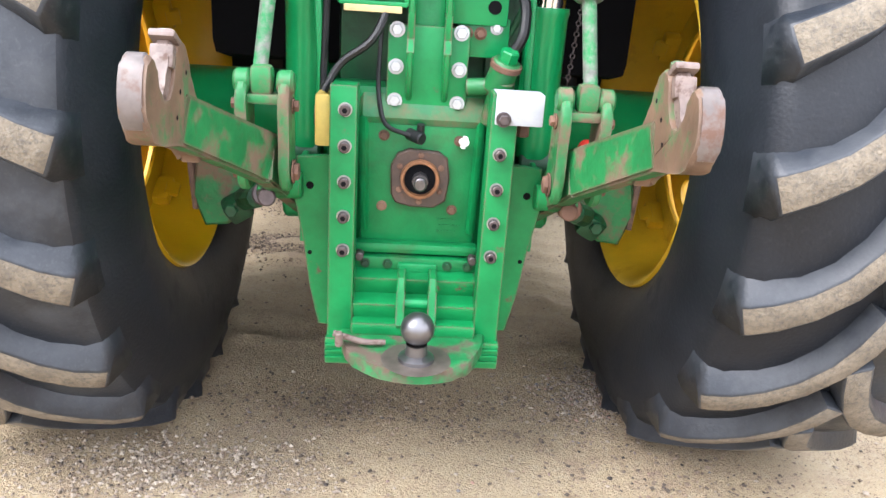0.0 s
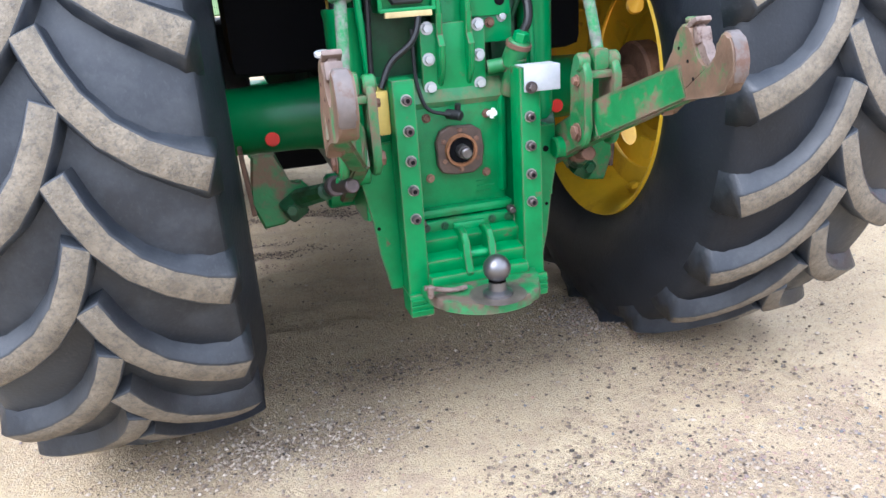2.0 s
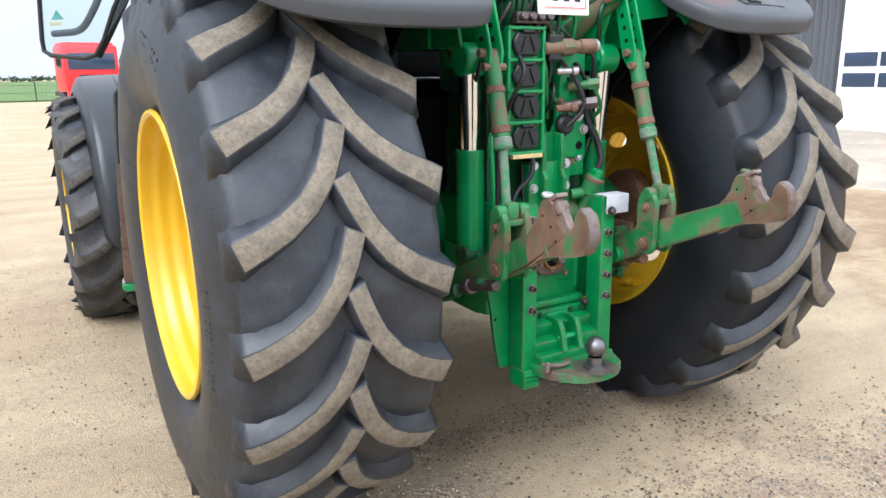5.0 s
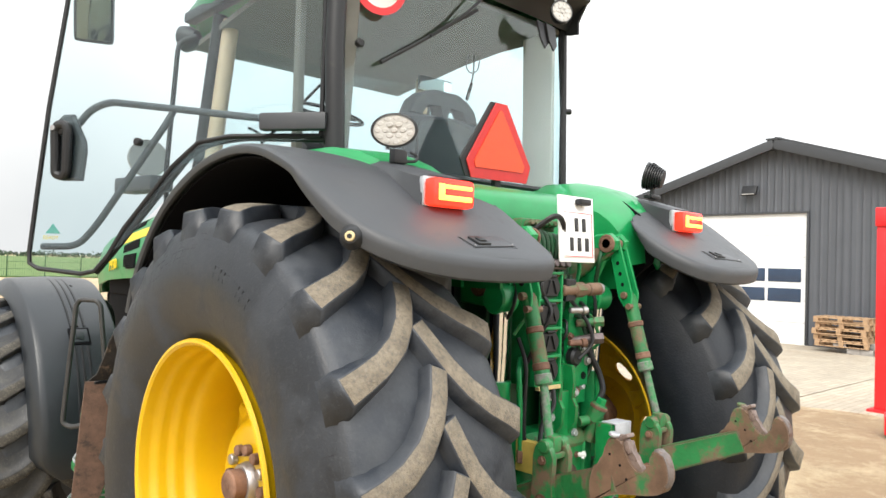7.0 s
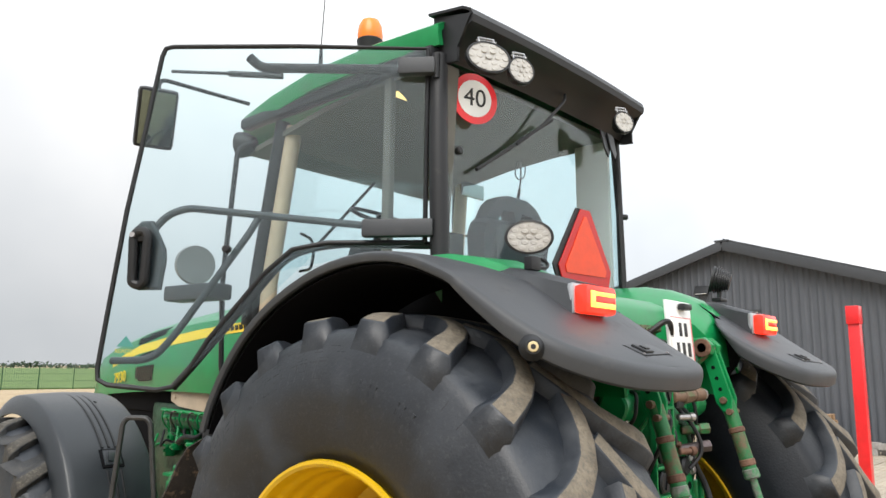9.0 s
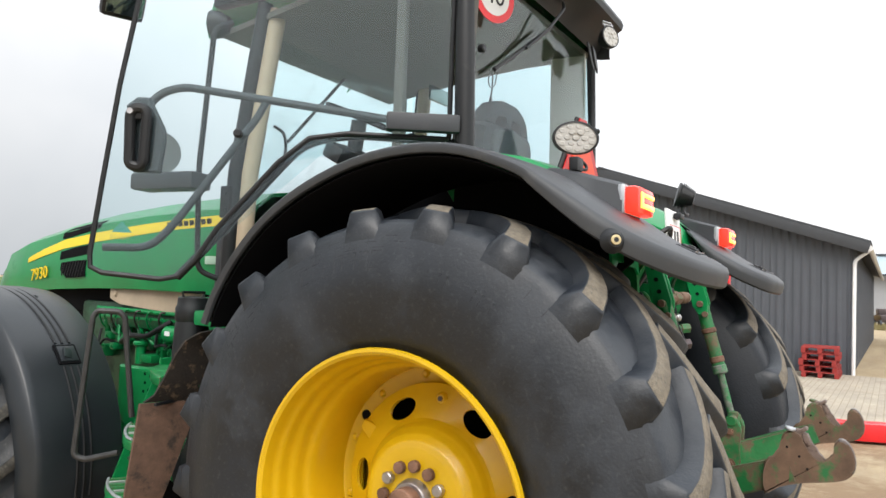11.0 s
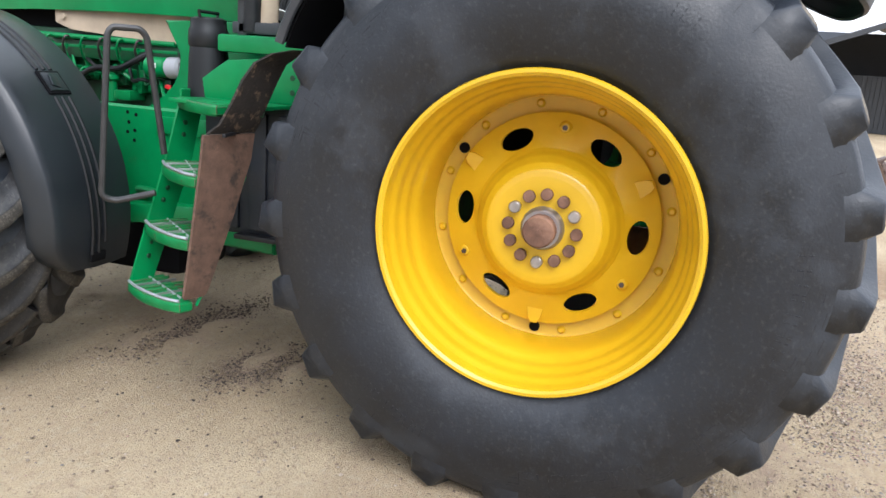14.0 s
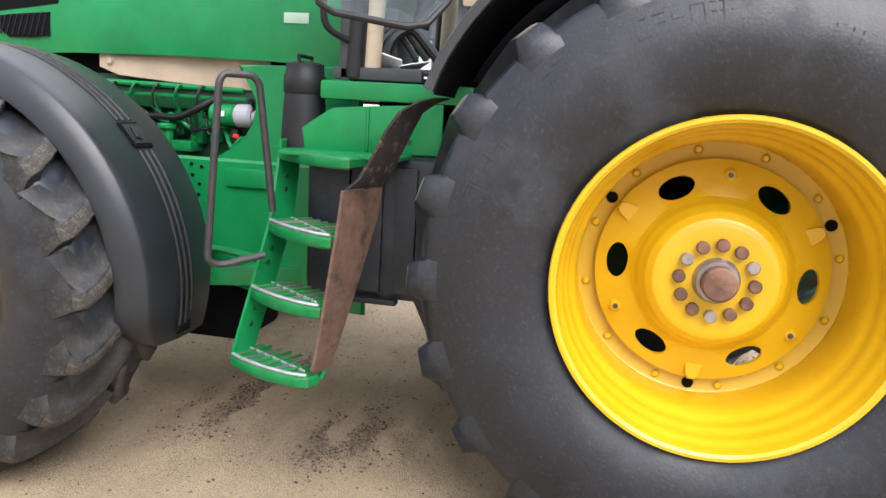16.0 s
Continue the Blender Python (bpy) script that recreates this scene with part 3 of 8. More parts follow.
def lug_mesh(name, h, r_rim, r_tread, bulge, r_top, side, sweep, wide, flank):
    """One curved tread bar from the crown to the shoulder: dusty worn top, dark flanks."""
    bm = bmesh.new()
    spine = [(-0.03, 1.0), (0.06, -3.5), (0.17, -7.6), (0.34, -11.6), (0.55, -14.6), (0.76, -16.6), (0.90, -17.8), (0.96, -18.3)]
    rings = []
    for k, (f, a) in enumerate(spine):
        x = side * f * h
        nxt, prv = spine[min(k + 1, len(spine) - 1)], spine[max(k - 1, 0)]
        slope = math.atan2(radians((prv[1] - nxt[1]) * sweep) * r_top, (nxt[0] - prv[0]) * h)
        a0 = radians(a * sweep)
        deep = r_top - r_tread
        rb = carcass(h, r_rim, r_tread, bulge, abs(f) * h) - 0.012
        rt = r_top - 0.35 * deep * f * f - deep * 0.28 * max(0.0, (f - 0.7) / 0.26) ** 2
        wt = wide * (1.0 + 0.18 * max(0.0, f) ** 3)
        pts = []
        ramp_out = (1.0 if r_tread > 0.9 else 0.0) * max(0.0, (f - 0.5) / 0.46) ** 1.4
        rear = r_tread > 0.9
        section = ((-1, 0.0, 1.34 + 0.3 * ramp_out), (-1, 1.0, 1.0), (1, 1.0, 1.0), (1, 0.0, 1.34 + 0.8 * ramp_out)) if rear else ((-1, 0.0, 1.2), (-1, 1.0, 1.0), (1, 1.0, 1.0), (1, 0.66, 1.5), (1, 0.36, 2.4), (1, 0.14, 3.8), (1, -0.1, 5.4))
        for s, q, grow in section:
            rad = rb + (rt - rb) * q
            w = s * wt * grow / 2
            xx = x + side * w * math.sin(slope) * 0.8
            if rear and q == 0.0:
                xx = max(-0.935 * h, min(0.935 * h, xx))
                rad = carcass(h, r_rim, r_tread, bulge, abs(xx)) - 0.014
            ang = a0 + w * math.cos(slope) / rad
            pts.append(bm.verts.new((xx, -rad * math.cos(ang), rad * math.sin(ang))))
        rings.append(pts)
    # the bar's end slopes down onto the shoulder
    low_ends = ((0.90, 0.004, 1.35, -0.2), (0.84, 0.003, 1.55, -0.4), (0.77, -0.010, 1.95, -0.6)) if r_tread > 0.9 else ((0.94, 0.014, 1.05, 0.3), (0.88, 0.015, 1.05, 0.9), (0.79, 0.010, 1.0, 2.0), (0.70, -0.004, 0.9, 3.4))
    for deep_at, out, grow_all, lag in low_ends:
        rad = r_rim + (r_tread - r_rim) * deep_at
        x1 = side_at(h, r_rim, r_tread, bulge, rad)
        a0 = radians((spine[-1][1] - lag) * sweep)
        pts = []
        ends = ((-1, -0.03, 1.5), (-1, out, 1.0), (1, out, 1.0), (1, -0.03, 1.8)) if rear else ((-1, -0.03, 1.4), (-1, out, 1.0), (1, out, 1.0), (1, out * 0.7, 1.5), (1, out * 0.3, 2.4), (1, -0.004, 3.6), (1, -0.03, 4.8))
        for s, o, grow in ends:
            ang = a0 + s * wide * grow_all * grow / 2 / rad
            pts.append(bm.verts.new((side * (x1 + o), -rad * math.cos(ang), rad * math.sin(ang))))
        rings.append(pts)
    for a, b in zip(rings, rings[1:]):
        for j in range(len(a) - 1):
            bm.faces.new((a[j], a[j + 1], b[j + 1], b[j])).material_index = 1 if j == 1 and b not in rings[len(spine) + (0 if rear else 1):] else 2 if b in rings[len(spine):] else 0
    bm.faces.new(rings[0])
    bm.faces.new(rings[-1][::-1])
    bmesh.ops.recalc_face_normals(bm, faces=bm.faces)
    bmesh.ops.bevel(bm, geom=[e for e in bm.edges if len(e.link_faces) == 2 and sum(f.material_index == 1 for f in e.link_faces) == 1], offset=0.005, segments=1, affect="EDGES", material=0)
    me = bpy.data.meshes.new(name)
    bm.to_mesh(me)
    bm.free()
    me.materials.append(flank)
    me.materials.append(LUG_TOP if flank is RUBBER else FRONT_TOP)
    me.materials.append(SIDEWALL if flank is RUBBER else flank)
    me.shade_smooth()
    me.set_sharp_from_angle(angle=radians(52))
    return me


def sidewall_marks(h, bulge, r0, r1, side):
    """Faint raised moulding on a tyre's side: short radial dashes near the shoulder and blocky, unreadable raised bars."""
    bm = bmesh.new()
    rnd = random.Random(4)
    d = r1 - r0
    def put(a, rr, sy, sz):
        x = side_at(h, r0 - 0.012, r1, bulge, rr) - 0.0012
        p = Vector((side * x, -rr * math.cos(a), rr * math.sin(a)))
        slope = (side_at(h, r0 - 0.012, r1, bulge, rr + 0.01) - side_at(h, r0 - 0.012, r1, bulge, rr - 0.01)) / 0.02
        box((0, 0, 0), (0.0022, sy, sz), bevel=0.0, m=Matrix.Translation(p) @ Matrix.Rotation(-a, 4, "X") @ Matrix.Rotation(side * math.atan(slope), 4, "Z"))(bm)
    for k in range(72):
        if k % 9 < 5:
            put(radians(k * 5), r0 + d * 0.80, 0.04, 0.003)
    if r1 > 0.9:
        # a ring badge and blunt raised wedges near the shoulder, twice round the tyre
        for turn in (0, 180):
            for k in range(64):
                t = 2 * math.pi * k / 64
                for rad in (0.060, 0.050):
                    put(radians(126 + turn) + rad * math.sin(t) / 0.835, 0.835 + rad * math.cos(t), 0.004, 0.007)
            for base, rr, tall in ((92, 0.845, 0.062), (134, 0.845, 0.062)):
                for k in range(9):
                    for oy, oz, sy, sz in rnd.sample(((0.5, 0, 0.10, 0.62), (-0.5, 0, 0.10, 0.62), (0, 0.3, 1.0, 0.10), (0, -0.3, 1.0, 0.10), (0, 0, 0.10, 0.5)), 3):
                        put(radians(turn + base + k * 3.6) + oz * tall / rr, rr + oy * tall * 0.9, sy * tall, sz * tall)
            for k in range(40):
                put(radians(turn + 84 + k * 2.6), 0.885 + 0.02 * (k % 3), 0.003, 0.05)
    for base, count, size in ((222, 9, 0.075), (345, 7, 0.04), (78, 8, 0.04)) if r1 < 0.9 else ((345, 7, 0.04), (60, 6, 0.04), (230, 6, 0.04)):
        for k in range(count):
            a, rr = radians(base + k * 80 * size), r0 + d * 0.60
            for oy, oz, sy, sz in rnd.sample(((0.5, 0, 0.12, 0.7), (-0.5, 0, 0.12, 0.7), (0, 0, 0.12, 0.6), (0, -0.35, 1.0, 0.12), (0, 0.35, 1.0, 0.12)), 3):
                put(a + oz * size / rr, rr + oy * size * 0.9, sy * size, sz * size)
    return bm


def disc_ring(side, rows, holes, r_in, r_mid, r_out, thick=0.012, n=96):
    """A dished wheel disc: turned hub and cone, and a flat annulus with true oval vent holes."""
    def axial(r):
        for (ra, xa), (rb, xb) in zip(rows, rows[1:]):
            if ra <= r <= rb:
                f = (r - ra) / (rb - ra)
                return xa + (xb - xa) * f
        return rows[-1][1]

    def add(bm):
        fine = []
        for (ra, xa), (rb, xb) in zip(rows, rows[1:]):
            if ra < r_mid - 1e-6:
                fine += [(ra + (rb - ra) * t, xa + (xb - xa) * (t * t * (3 - 2 * t))) for t in (0, 0.33, 0.66)]
        fine.append((r_mid, axial(r_mid)))
        fine += [(r_mid, axial(r_mid) - thick), (r_mid - 0.04, axial(r_mid) - thick), (rows[0][0] + 0.1, rows[0][1] - thick - 0.02), (rows[0][0], rows[0][1] - thick)]
        lathe([(side * x, r) for r, x in fine], (0, 0, 0), n=n, closed_profile=True)(bm)
        edges = []
        def loop(pts):
            vs = [bm.verts.new((0, y, z)) for y, z in pts]
            edges.extend(bm.edges.new((a, b)) for a, b in zip(vs, vs[1:] + vs[:1]))
        loop([(-r_mid * math.cos(2 * math.pi * k / n), r_mid * math.sin(2 * math.pi * k / n)) for k in range(n)])
        loop([(-r_out * math.cos(2 * math.pi * k / n), r_out * math.sin(2 * math.pi * k / n)) for k in range(n)])
        for ha, hr, ht, hrad in holes:
            c, s_ = math.cos(radians(ha)), math.sin(radians(ha))
            pts = []
            for k in range(24):
                t = 2 * math.pi * k / 24
                rr, tt = hr + hrad * math.sin(t), ht * math.cos(t)
                pts.append((-(rr * c - tt * s_), rr * s_ + tt * c))
            loop(pts)
        made = bmesh.ops.triangle_fill(bm, edges=edges, use_beauty=True)
        fs = [g for g in made["geom"] if isinstance(g, bmesh.types.BMFace)]
        for v in {v for f in fs for v in f.verts}:
            v.co.x = side * axial(math.hypot(v.co.y, v.co.z))
        bmesh.ops.recalc_face_normals(bm, faces=fs)
        bmesh.ops.solidify(bm, geom=fs, thickness=thick)
    return add


def wheel(name, side, cx, cy, cz, h, bulge, r_rim, r_tread, r_top, count, phase_out, phase_in, lug_wide, rows, rim_rows, hub, clean, flat, dish=0.0):
    """A farm tractor wheel: dished disc, rim, bolts, axle end, tyre and its separate tread bars. Angles run from the rear upward."""
    at = Matrix.Translation((cx, cy, cz))
    yellow = YELLOW if clean else YELLOW_DULL
    ovals = [(a - 3, hub["oval_r"], hub["oval_t"], hub["oval_b"]) for a in range(0, 360, 60)]
    disc = part(name, B(disc_ring(side, rows, ovals, rows[0][0], hub["mid"], rows[-1][0])), yellow, tractor, "yellow wheel with dished disc and oval vent holes")
    disc.matrix_world = at
    lip = r_rim
    ring = part("rim", B(lathe([(side * a, r) for a, r in rim_rows], (0, 0, 0), n=96, closed_profile=True)), yellow, disc, "deep yellow stepped steel rim")
    ring.matrix_parent_inverse.identity()
    for k in range(12):
        a = radians(k * 30 + 11)
        p = Vector((side * hub["stud_x"], -hub["stud_r"] * math.cos(a), hub["stud_r"] * math.sin(a)))
        part("rim_stud", B(rod(p, p + Vector((side * 0.012, 0, 0)), 0.017, 0.012, n=10, bevel=0.003)), yellow, disc)
    if hub["cap"]:
        for k in range(8):
            q = Matrix.Rotation(-radians(k * 45 + 12), 4, "X") @ Matrix.Translation((side * -0.098, -0.452, 0))
            part("rim_bracket", B(box((0, 0, 0), (0.062, 0.046, 0.11), bevel=0.012, m=q), box((side * -0.035, 0.012, 0), (0.05, 0.02, 0.06), (0, 0, side * 20), bevel=0.008, m=q)), yellow, disc, "welded bracket inside the rim")
    for k in range(3):
        a = radians(k * 120 + 27)
        p = Vector((side * (hub["stud_x"] + 0.001), -hub["hole_r"] * math.cos(a), hub["hole_r"] * math.sin(a)))
        part("valve_hole", B(rod(p - Vector((side * 0.006, 0, 0)), p + Vector((side * 0.003, 0, 0)), 0.021, n=18)), DARK, disc, "round dark hole in the rim flange")
        a = radians(k * 120 + 27)
        c, s = math.cos(a), math.sin(a)
        q = Matrix(((0, 0, side, side * (hub["clip_x"] + 0.006)), (-c, s, 0, -hub["clip_r"] * c), (s, c, 0, hub["clip_r"] * s), (0, 0, 0, 1)))
        part("rim_clamp", B(plate([(-0.085, -0.05), (-0.085, 0.05), (0.03, 0.022), (0.05, 0.015), (0.05, -0.015), (0.03, -0.022)], 0.02, q, 0.005)), yellow, disc, "tapered steel rim clamp")
        a = radians(k * 120 + 86)
        p = Vector((side * (hub["clip_x"] + 0.006), -hub["clip_r"] * math.cos(a), hub["clip_r"] * math.sin(a)))
        part("clamp_lug", B(rod(p, p + Vector((side * 0.016, 0, 0)), 0.026, 0.02, n=8, bevel=0.004)), yellow, disc)
        part("clamp_bolt", B(rod(p + Vector((side * 0.016, 0, 0)), p + Vector((side * 0.022, 0, 0)), 0.010, n=6)), STEEL_DARK, disc)
    for k in range(hub["bolts"]):
        a = radians(360 / hub["bolts"] * k + 27)
        p = Vector((side * hub["bolt_x"], -hub["bolt_r"] * math.cos(a), hub["bolt_r"] * math.sin(a)))
        part("wheel_bolt", B(rod(p, p + Vector((side * 0.028, 0, 0)), 0.0215, n=16, bevel=0.004)), RUST if k % 4 else STEEL, disc, "rust-brown wheel bolt")
    if hub["cap"]:
        x0, x1 = side * hub["bolt_x"], side * hub["cap"]
        part("hub_ring", B(rod((x0 - side * 0.01, 0, 0), (x0 + side * 0.035, 0, 0), 0.080, 0.072, n=32, bevel=0.005)), STEEL, disc, "bare grey steel hub ring")
        part("axle_end", B(rod((x0 - side * 0.4, 0, 0), (x1, 0, 0), 0.057, n=32, bevel=0.006), rod((x1, 0, 0), (x1 + side * 0.002, 0, 0), 0.012, n=12)), RUST, disc, "brown rusty axle shaft end")
    else:
        x0 = side * hub["bolt_x"]
        part("hub_cap", B(lathe([(x0, 0.17), (x0 + side * 0.06, 0.165), (x0 + side * 0.09, 0.14), (x0 + side * 0.1, 0.0005)], (0, 0, 0), n=32)), yellow, disc)
    tread = tyre_profile(h, r_rim - 0.012, r_tread, bulge)
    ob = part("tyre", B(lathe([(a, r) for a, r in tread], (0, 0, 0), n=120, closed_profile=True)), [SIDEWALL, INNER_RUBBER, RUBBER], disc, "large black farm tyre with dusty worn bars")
    # inward half takes the darker rubber, arch shade included in its colour
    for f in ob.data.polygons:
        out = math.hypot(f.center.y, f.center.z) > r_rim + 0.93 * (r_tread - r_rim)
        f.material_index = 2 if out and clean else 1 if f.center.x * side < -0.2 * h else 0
    ob.location.x = side * dish
    for v in ob.data.vertices:
        if v.co.z < -flat:
            v.co.z = -flat + (v.co.z + flat) * 0.25
    for s, ph in ((side, phase_out), (-side, phase_in)):
        me = lug_mesh("tread_lug", h, r_rim - 0.012, r_tread, bulge, r_top, s, 1.0 if r_tread > 0.9 else 1.2, lug_wide, RUBBER if r_tread > 0.9 else DUSTY_LUG)
        for k in range(count):
            o = new("tread_lug", me)
            o.parent = disc
            o.matrix_basis = Matrix.Translation((side * dish, 0, 0)) @ Matrix.Rotation(-radians(ph + k * 360 / count), 4, "X")
    marks = part("sidewall_moulding", sidewall_marks(h, bulge, r_rim, r_tread, side), MOULDING, disc, "faint raised moulding on the tyre side")
    marks["kind"], marks.location.x = "stuff", side * dish
    return disc


REAR_ROWS = [(0.055, 0.132), (0.180, 0.132), (0.204, 0.127), (0.226, 0.108), (0.248, 0.074), (0.268, 0.040), (0.290, 0.018), (0.37, -0.008), (0.400, -0.018)]
REAR_RIM = [(0.336, 0.540), (0.346, 0.549), (0.357, 0.545), (0.358, 0.534), (0.350, 0.524), (0.335, 0.5205), (0.315, 0.5195), (0.302, 0.517), (0.291, 0.5115), (0.281, 0.507), (0.268, 0.505), (0.248, 0.5045), (0.235, 0.502), (0.224, 0.4965), (0.213, 0.492), (0.199, 0.490), (0.180, 0.4895), (0.166, 0.486), (0.154, 0.4785), (0.140, 0.471), (0.120, 0.467), (0.060, 0.461), (-0.020, 0.464),
            (-0.046, 0.462), (-0.052, 0.452), (-0.052, 0.375), (-0.064, 0.375), (-0.066, 0.470), (-0.18, 0.485), (-0.26, 0.505), (-0.292, 0.525), (-0.300, 0.540), (-0.286, 0.546), (-0.270, 0.526),
            (-0.18, 0.505), (-0.06, 0.498), (0.05, 0.496), (0.20, 0.508), (0.315, 0.524)]
REAR_HUB = dict(mid=0.272, oval_r=0.326, oval_t=0.064, oval_b=0.038, stud_x=-0.052, stud_r=0.434, hole_r=0.431, clip_x=-0.008, clip_r=0.349, bolt_x=0.132, bolt_r=0.123, bolts=12, pair=0, cap=0.217)
wheel("rear_wheel", -1, -1.035, 0.0, AXLE_Z, 0.334, 0.042, 0.535, 1.00, 1.052, 21, 12.4, 3.75, 0.080, REAR_ROWS, REAR_RIM, REAR_HUB, True, 0.985, 0.015)
wheel("rear_wheel", 1, 1.035, 0.0, AXLE_Z, 0.334, 0.042, 0.535, 1.00, 1.052, 21, 12.4, 3.5, 0.080, REAR_ROWS, REAR_RIM, REAR_HUB, False, 0.985, 0.015)

FRONT_ROWS = [(0.10, 0.10), (0.19, 0.095), (0.23, 0.05), (0.26, 0.02), (0.345, 0.0)]
FRONT_RIM = [(0.25, 0.405), (0.262, 0.408), (0.262, 0.39), (0.22, 0.38), (0.17, 0.375), (0.10, 0.365), (0.02, 0.36), (-0.02, 0.34), (-0.035, 0.34), (-0.04, 0.365), (-0.2, 0.385), (-0.262, 0.40), (-0.25, 0.408), (-0.2, 0.392), (0.0, 0.385), (0.2, 0.392)]
FRONT_HUB = dict(mid=0.26, oval_r=0.30, oval_t=0.035, oval_b=0.018, stud_x=-0.02, stud_r=0.352, hole_r=0.352, clip_x=0.0, clip_r=0.31, bolt_x=0.10, bolt_r=0.14, bolts=8, pair=0, cap=0)
wheel("front_wheel", -1, -1.29, 2.88, 0.76, 0.268, 0.025, 0.395, 0.75, 0.792, 19, 5.0, 14.5, 0.060, FRONT_ROWS, FRONT_RIM, FRONT_HUB, True, 0.748)
wheel("front_wheel", 1, 1.29, 2.88, 0.76, 0.268, 0.025, 0.395, 0.75, 0.792, 19, 5.0, 14.5, 0.060, FRONT_ROWS, FRONT_RIM, FRONT_HUB, False, 0.748)

# ---- rear axle, gear case and three-point hitch ----
Y = Vector((0, -1, 0))


LATCH = material("greyish_pink_worn_steel", (0.155, 0.112, 0.095), 0.5, vary=0.3, size=30, dirt=(0.09, 0.055, 0.042), spread=(0.52, 0.62), dirt_size=40)
LILAC = material("worn_grey_steel", (0.130, 0.108, 0.100), 0.45, metal=0.25, vary=0.3, size=18, dirt=(0.13, 0.075, 0.055), spread=(0.50, 0.62), dirt_size=14)


def bolt(p, r, h, mat=STEEL_DARK, d=(0, -1, 0), name="bolt", parent=None, label=""):
    return part(name, B(hexhead(p, d, r, h)), mat, parent or tractor, label)


for s in (-1, 1):
    part("axle_housing", B(lathe([(s * 0.20, 0.17), (s * 0.28, 0.165), (s * 0.34, 0.135), (s * 0.42, 0.124), (s * 0.80, 0.118), (s * 0.812, 0.112), (s * 0.812, 0.06)], (0, 0, AXLE_Z), n=40)), GREEN, tractor, "thick green rear axle tube")
    part("axle_shaft", B(rod((s * 0.80, 0, AXLE_Z), (s * 1.0, 0, AXLE_Z), 0.057, n=24)), RUST, tractor, "brown rusty axle shaft")
    part("hub_clamp", B(rod((s * 0.93, 0, AXLE_Z), (s * 1.02, 0, AXLE_Z), 0.15, n=32, bevel=0.01)), RUST, tractor, "brown rusty wheel hub behind the disc")

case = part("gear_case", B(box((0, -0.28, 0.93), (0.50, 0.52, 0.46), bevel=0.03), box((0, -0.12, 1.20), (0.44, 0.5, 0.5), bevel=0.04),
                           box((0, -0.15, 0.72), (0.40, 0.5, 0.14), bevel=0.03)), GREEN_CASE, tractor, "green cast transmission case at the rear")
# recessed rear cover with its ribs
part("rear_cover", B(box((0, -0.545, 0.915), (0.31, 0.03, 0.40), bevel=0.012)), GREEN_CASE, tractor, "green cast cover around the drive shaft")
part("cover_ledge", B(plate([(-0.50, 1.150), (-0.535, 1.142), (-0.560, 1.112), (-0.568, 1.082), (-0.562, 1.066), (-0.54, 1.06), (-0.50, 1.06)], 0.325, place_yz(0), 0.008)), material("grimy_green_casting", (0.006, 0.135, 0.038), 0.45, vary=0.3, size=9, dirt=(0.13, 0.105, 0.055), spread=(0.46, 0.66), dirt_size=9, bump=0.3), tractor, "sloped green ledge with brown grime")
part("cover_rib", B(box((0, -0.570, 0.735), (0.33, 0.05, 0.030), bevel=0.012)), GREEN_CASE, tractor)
for s in (-1, 1):
    part("cover_rib", B(box((s * 0.146, -0.557, 0.93), (0.022, 0.03, 0.31), (0, s * 1.5, s * 25), bevel=0.009)), GREEN_CASE, tractor)
for k in range(3):
    part("casting_mark", B(*[box((0.056 + 0.009 * j + (k % 2) * 0.004, -0.5625, 0.815 - 0.017 * k), (0.0055, 0.0045, 0.0045), bevel=0.001) for j in range(5 + k % 2 + 1)]), GREEN_CASE, tractor, "raised unreadable casting mark")
# drive shaft flange
oct_out = [(-0.075, -0.045), (-0.062, -0.068), (-0.02, -0.078), (0.04, -0.078), (0.07, -0.058), (0.078, 0.0), (0.07, 0.055), (0.045, 0.072), (-0.03, 0.076), (-0.062, 0.062), (-0.078, 0.03)]
part("shaft_flange", B(plate([(x, z + 0.93) for x, z in oct_out], 0.026, place_xz(-0.574), 0.004)), material("oily_brown_rust", (0.062, 0.038, 0.029), 0.6, vary=0.35, size=25, bump=0.4, dirt=(0.13, 0.07, 0.045), spread=(0.52, 0.70), dirt_size=18), tractor, "brown oily rusty bearing flange")
part("seal_ring", B(lathe([(-0.604, 0.050), (-0.604, 0.043), (-0.588, 0.040), (-0.585, 0.052)], (0, 0, 0.93), "y", n=40, closed_profile=True)), material("orange_rust", (0.20, 0.085, 0.035), 0.8, vary=0.4, size=40), tractor, "orange rusty seal ring")
part("shaft_well", B(rod((0, -0.5875, 0.93), (0, -0.592, 0.93), 0.041, n=32)), DARK, tractor)
part("drive_shaft", B(rod((0, -0.58, 0.93), (0, -0.655, 0.93), 0.0175, n=12, bevel=0.004), rod((0, -0.58, 0.93), (0, -0.63, 0.93), 0.021, n=8)), material("oily_splined_steel", (0.13, 0.12, 0.12), 0.35, metal=0.8, vary=0.3, size=40), tractor, "bare steel splined drive shaft stub")
for k in range(6):
    a = radians(30 + 60 * k)
    bolt((0.062 * math.cos(a), -0.587, 0.93 + 0.062 * math.sin(a)), 0.006, 0.006, RUST)
for x, z, m in ((-0.098, 1.035, RUST), (0.098, 1.03, RUST), (-0.098, 0.845, RUST), (0.090, 0.842, RUST)):
    bolt((x, -0.561, z), 0.0105, 0.010, m)
part("grease_nipple", B(rod((0.105, -0.57, 1.03), (0.112, -0.60, 1.035), 0.010, n=10), rod((0.106, -0.59, 1.018), (0.112, -0.592, 1.048), 0.007, n=8)), WHITE, tractor, "white paint-marked fitting")
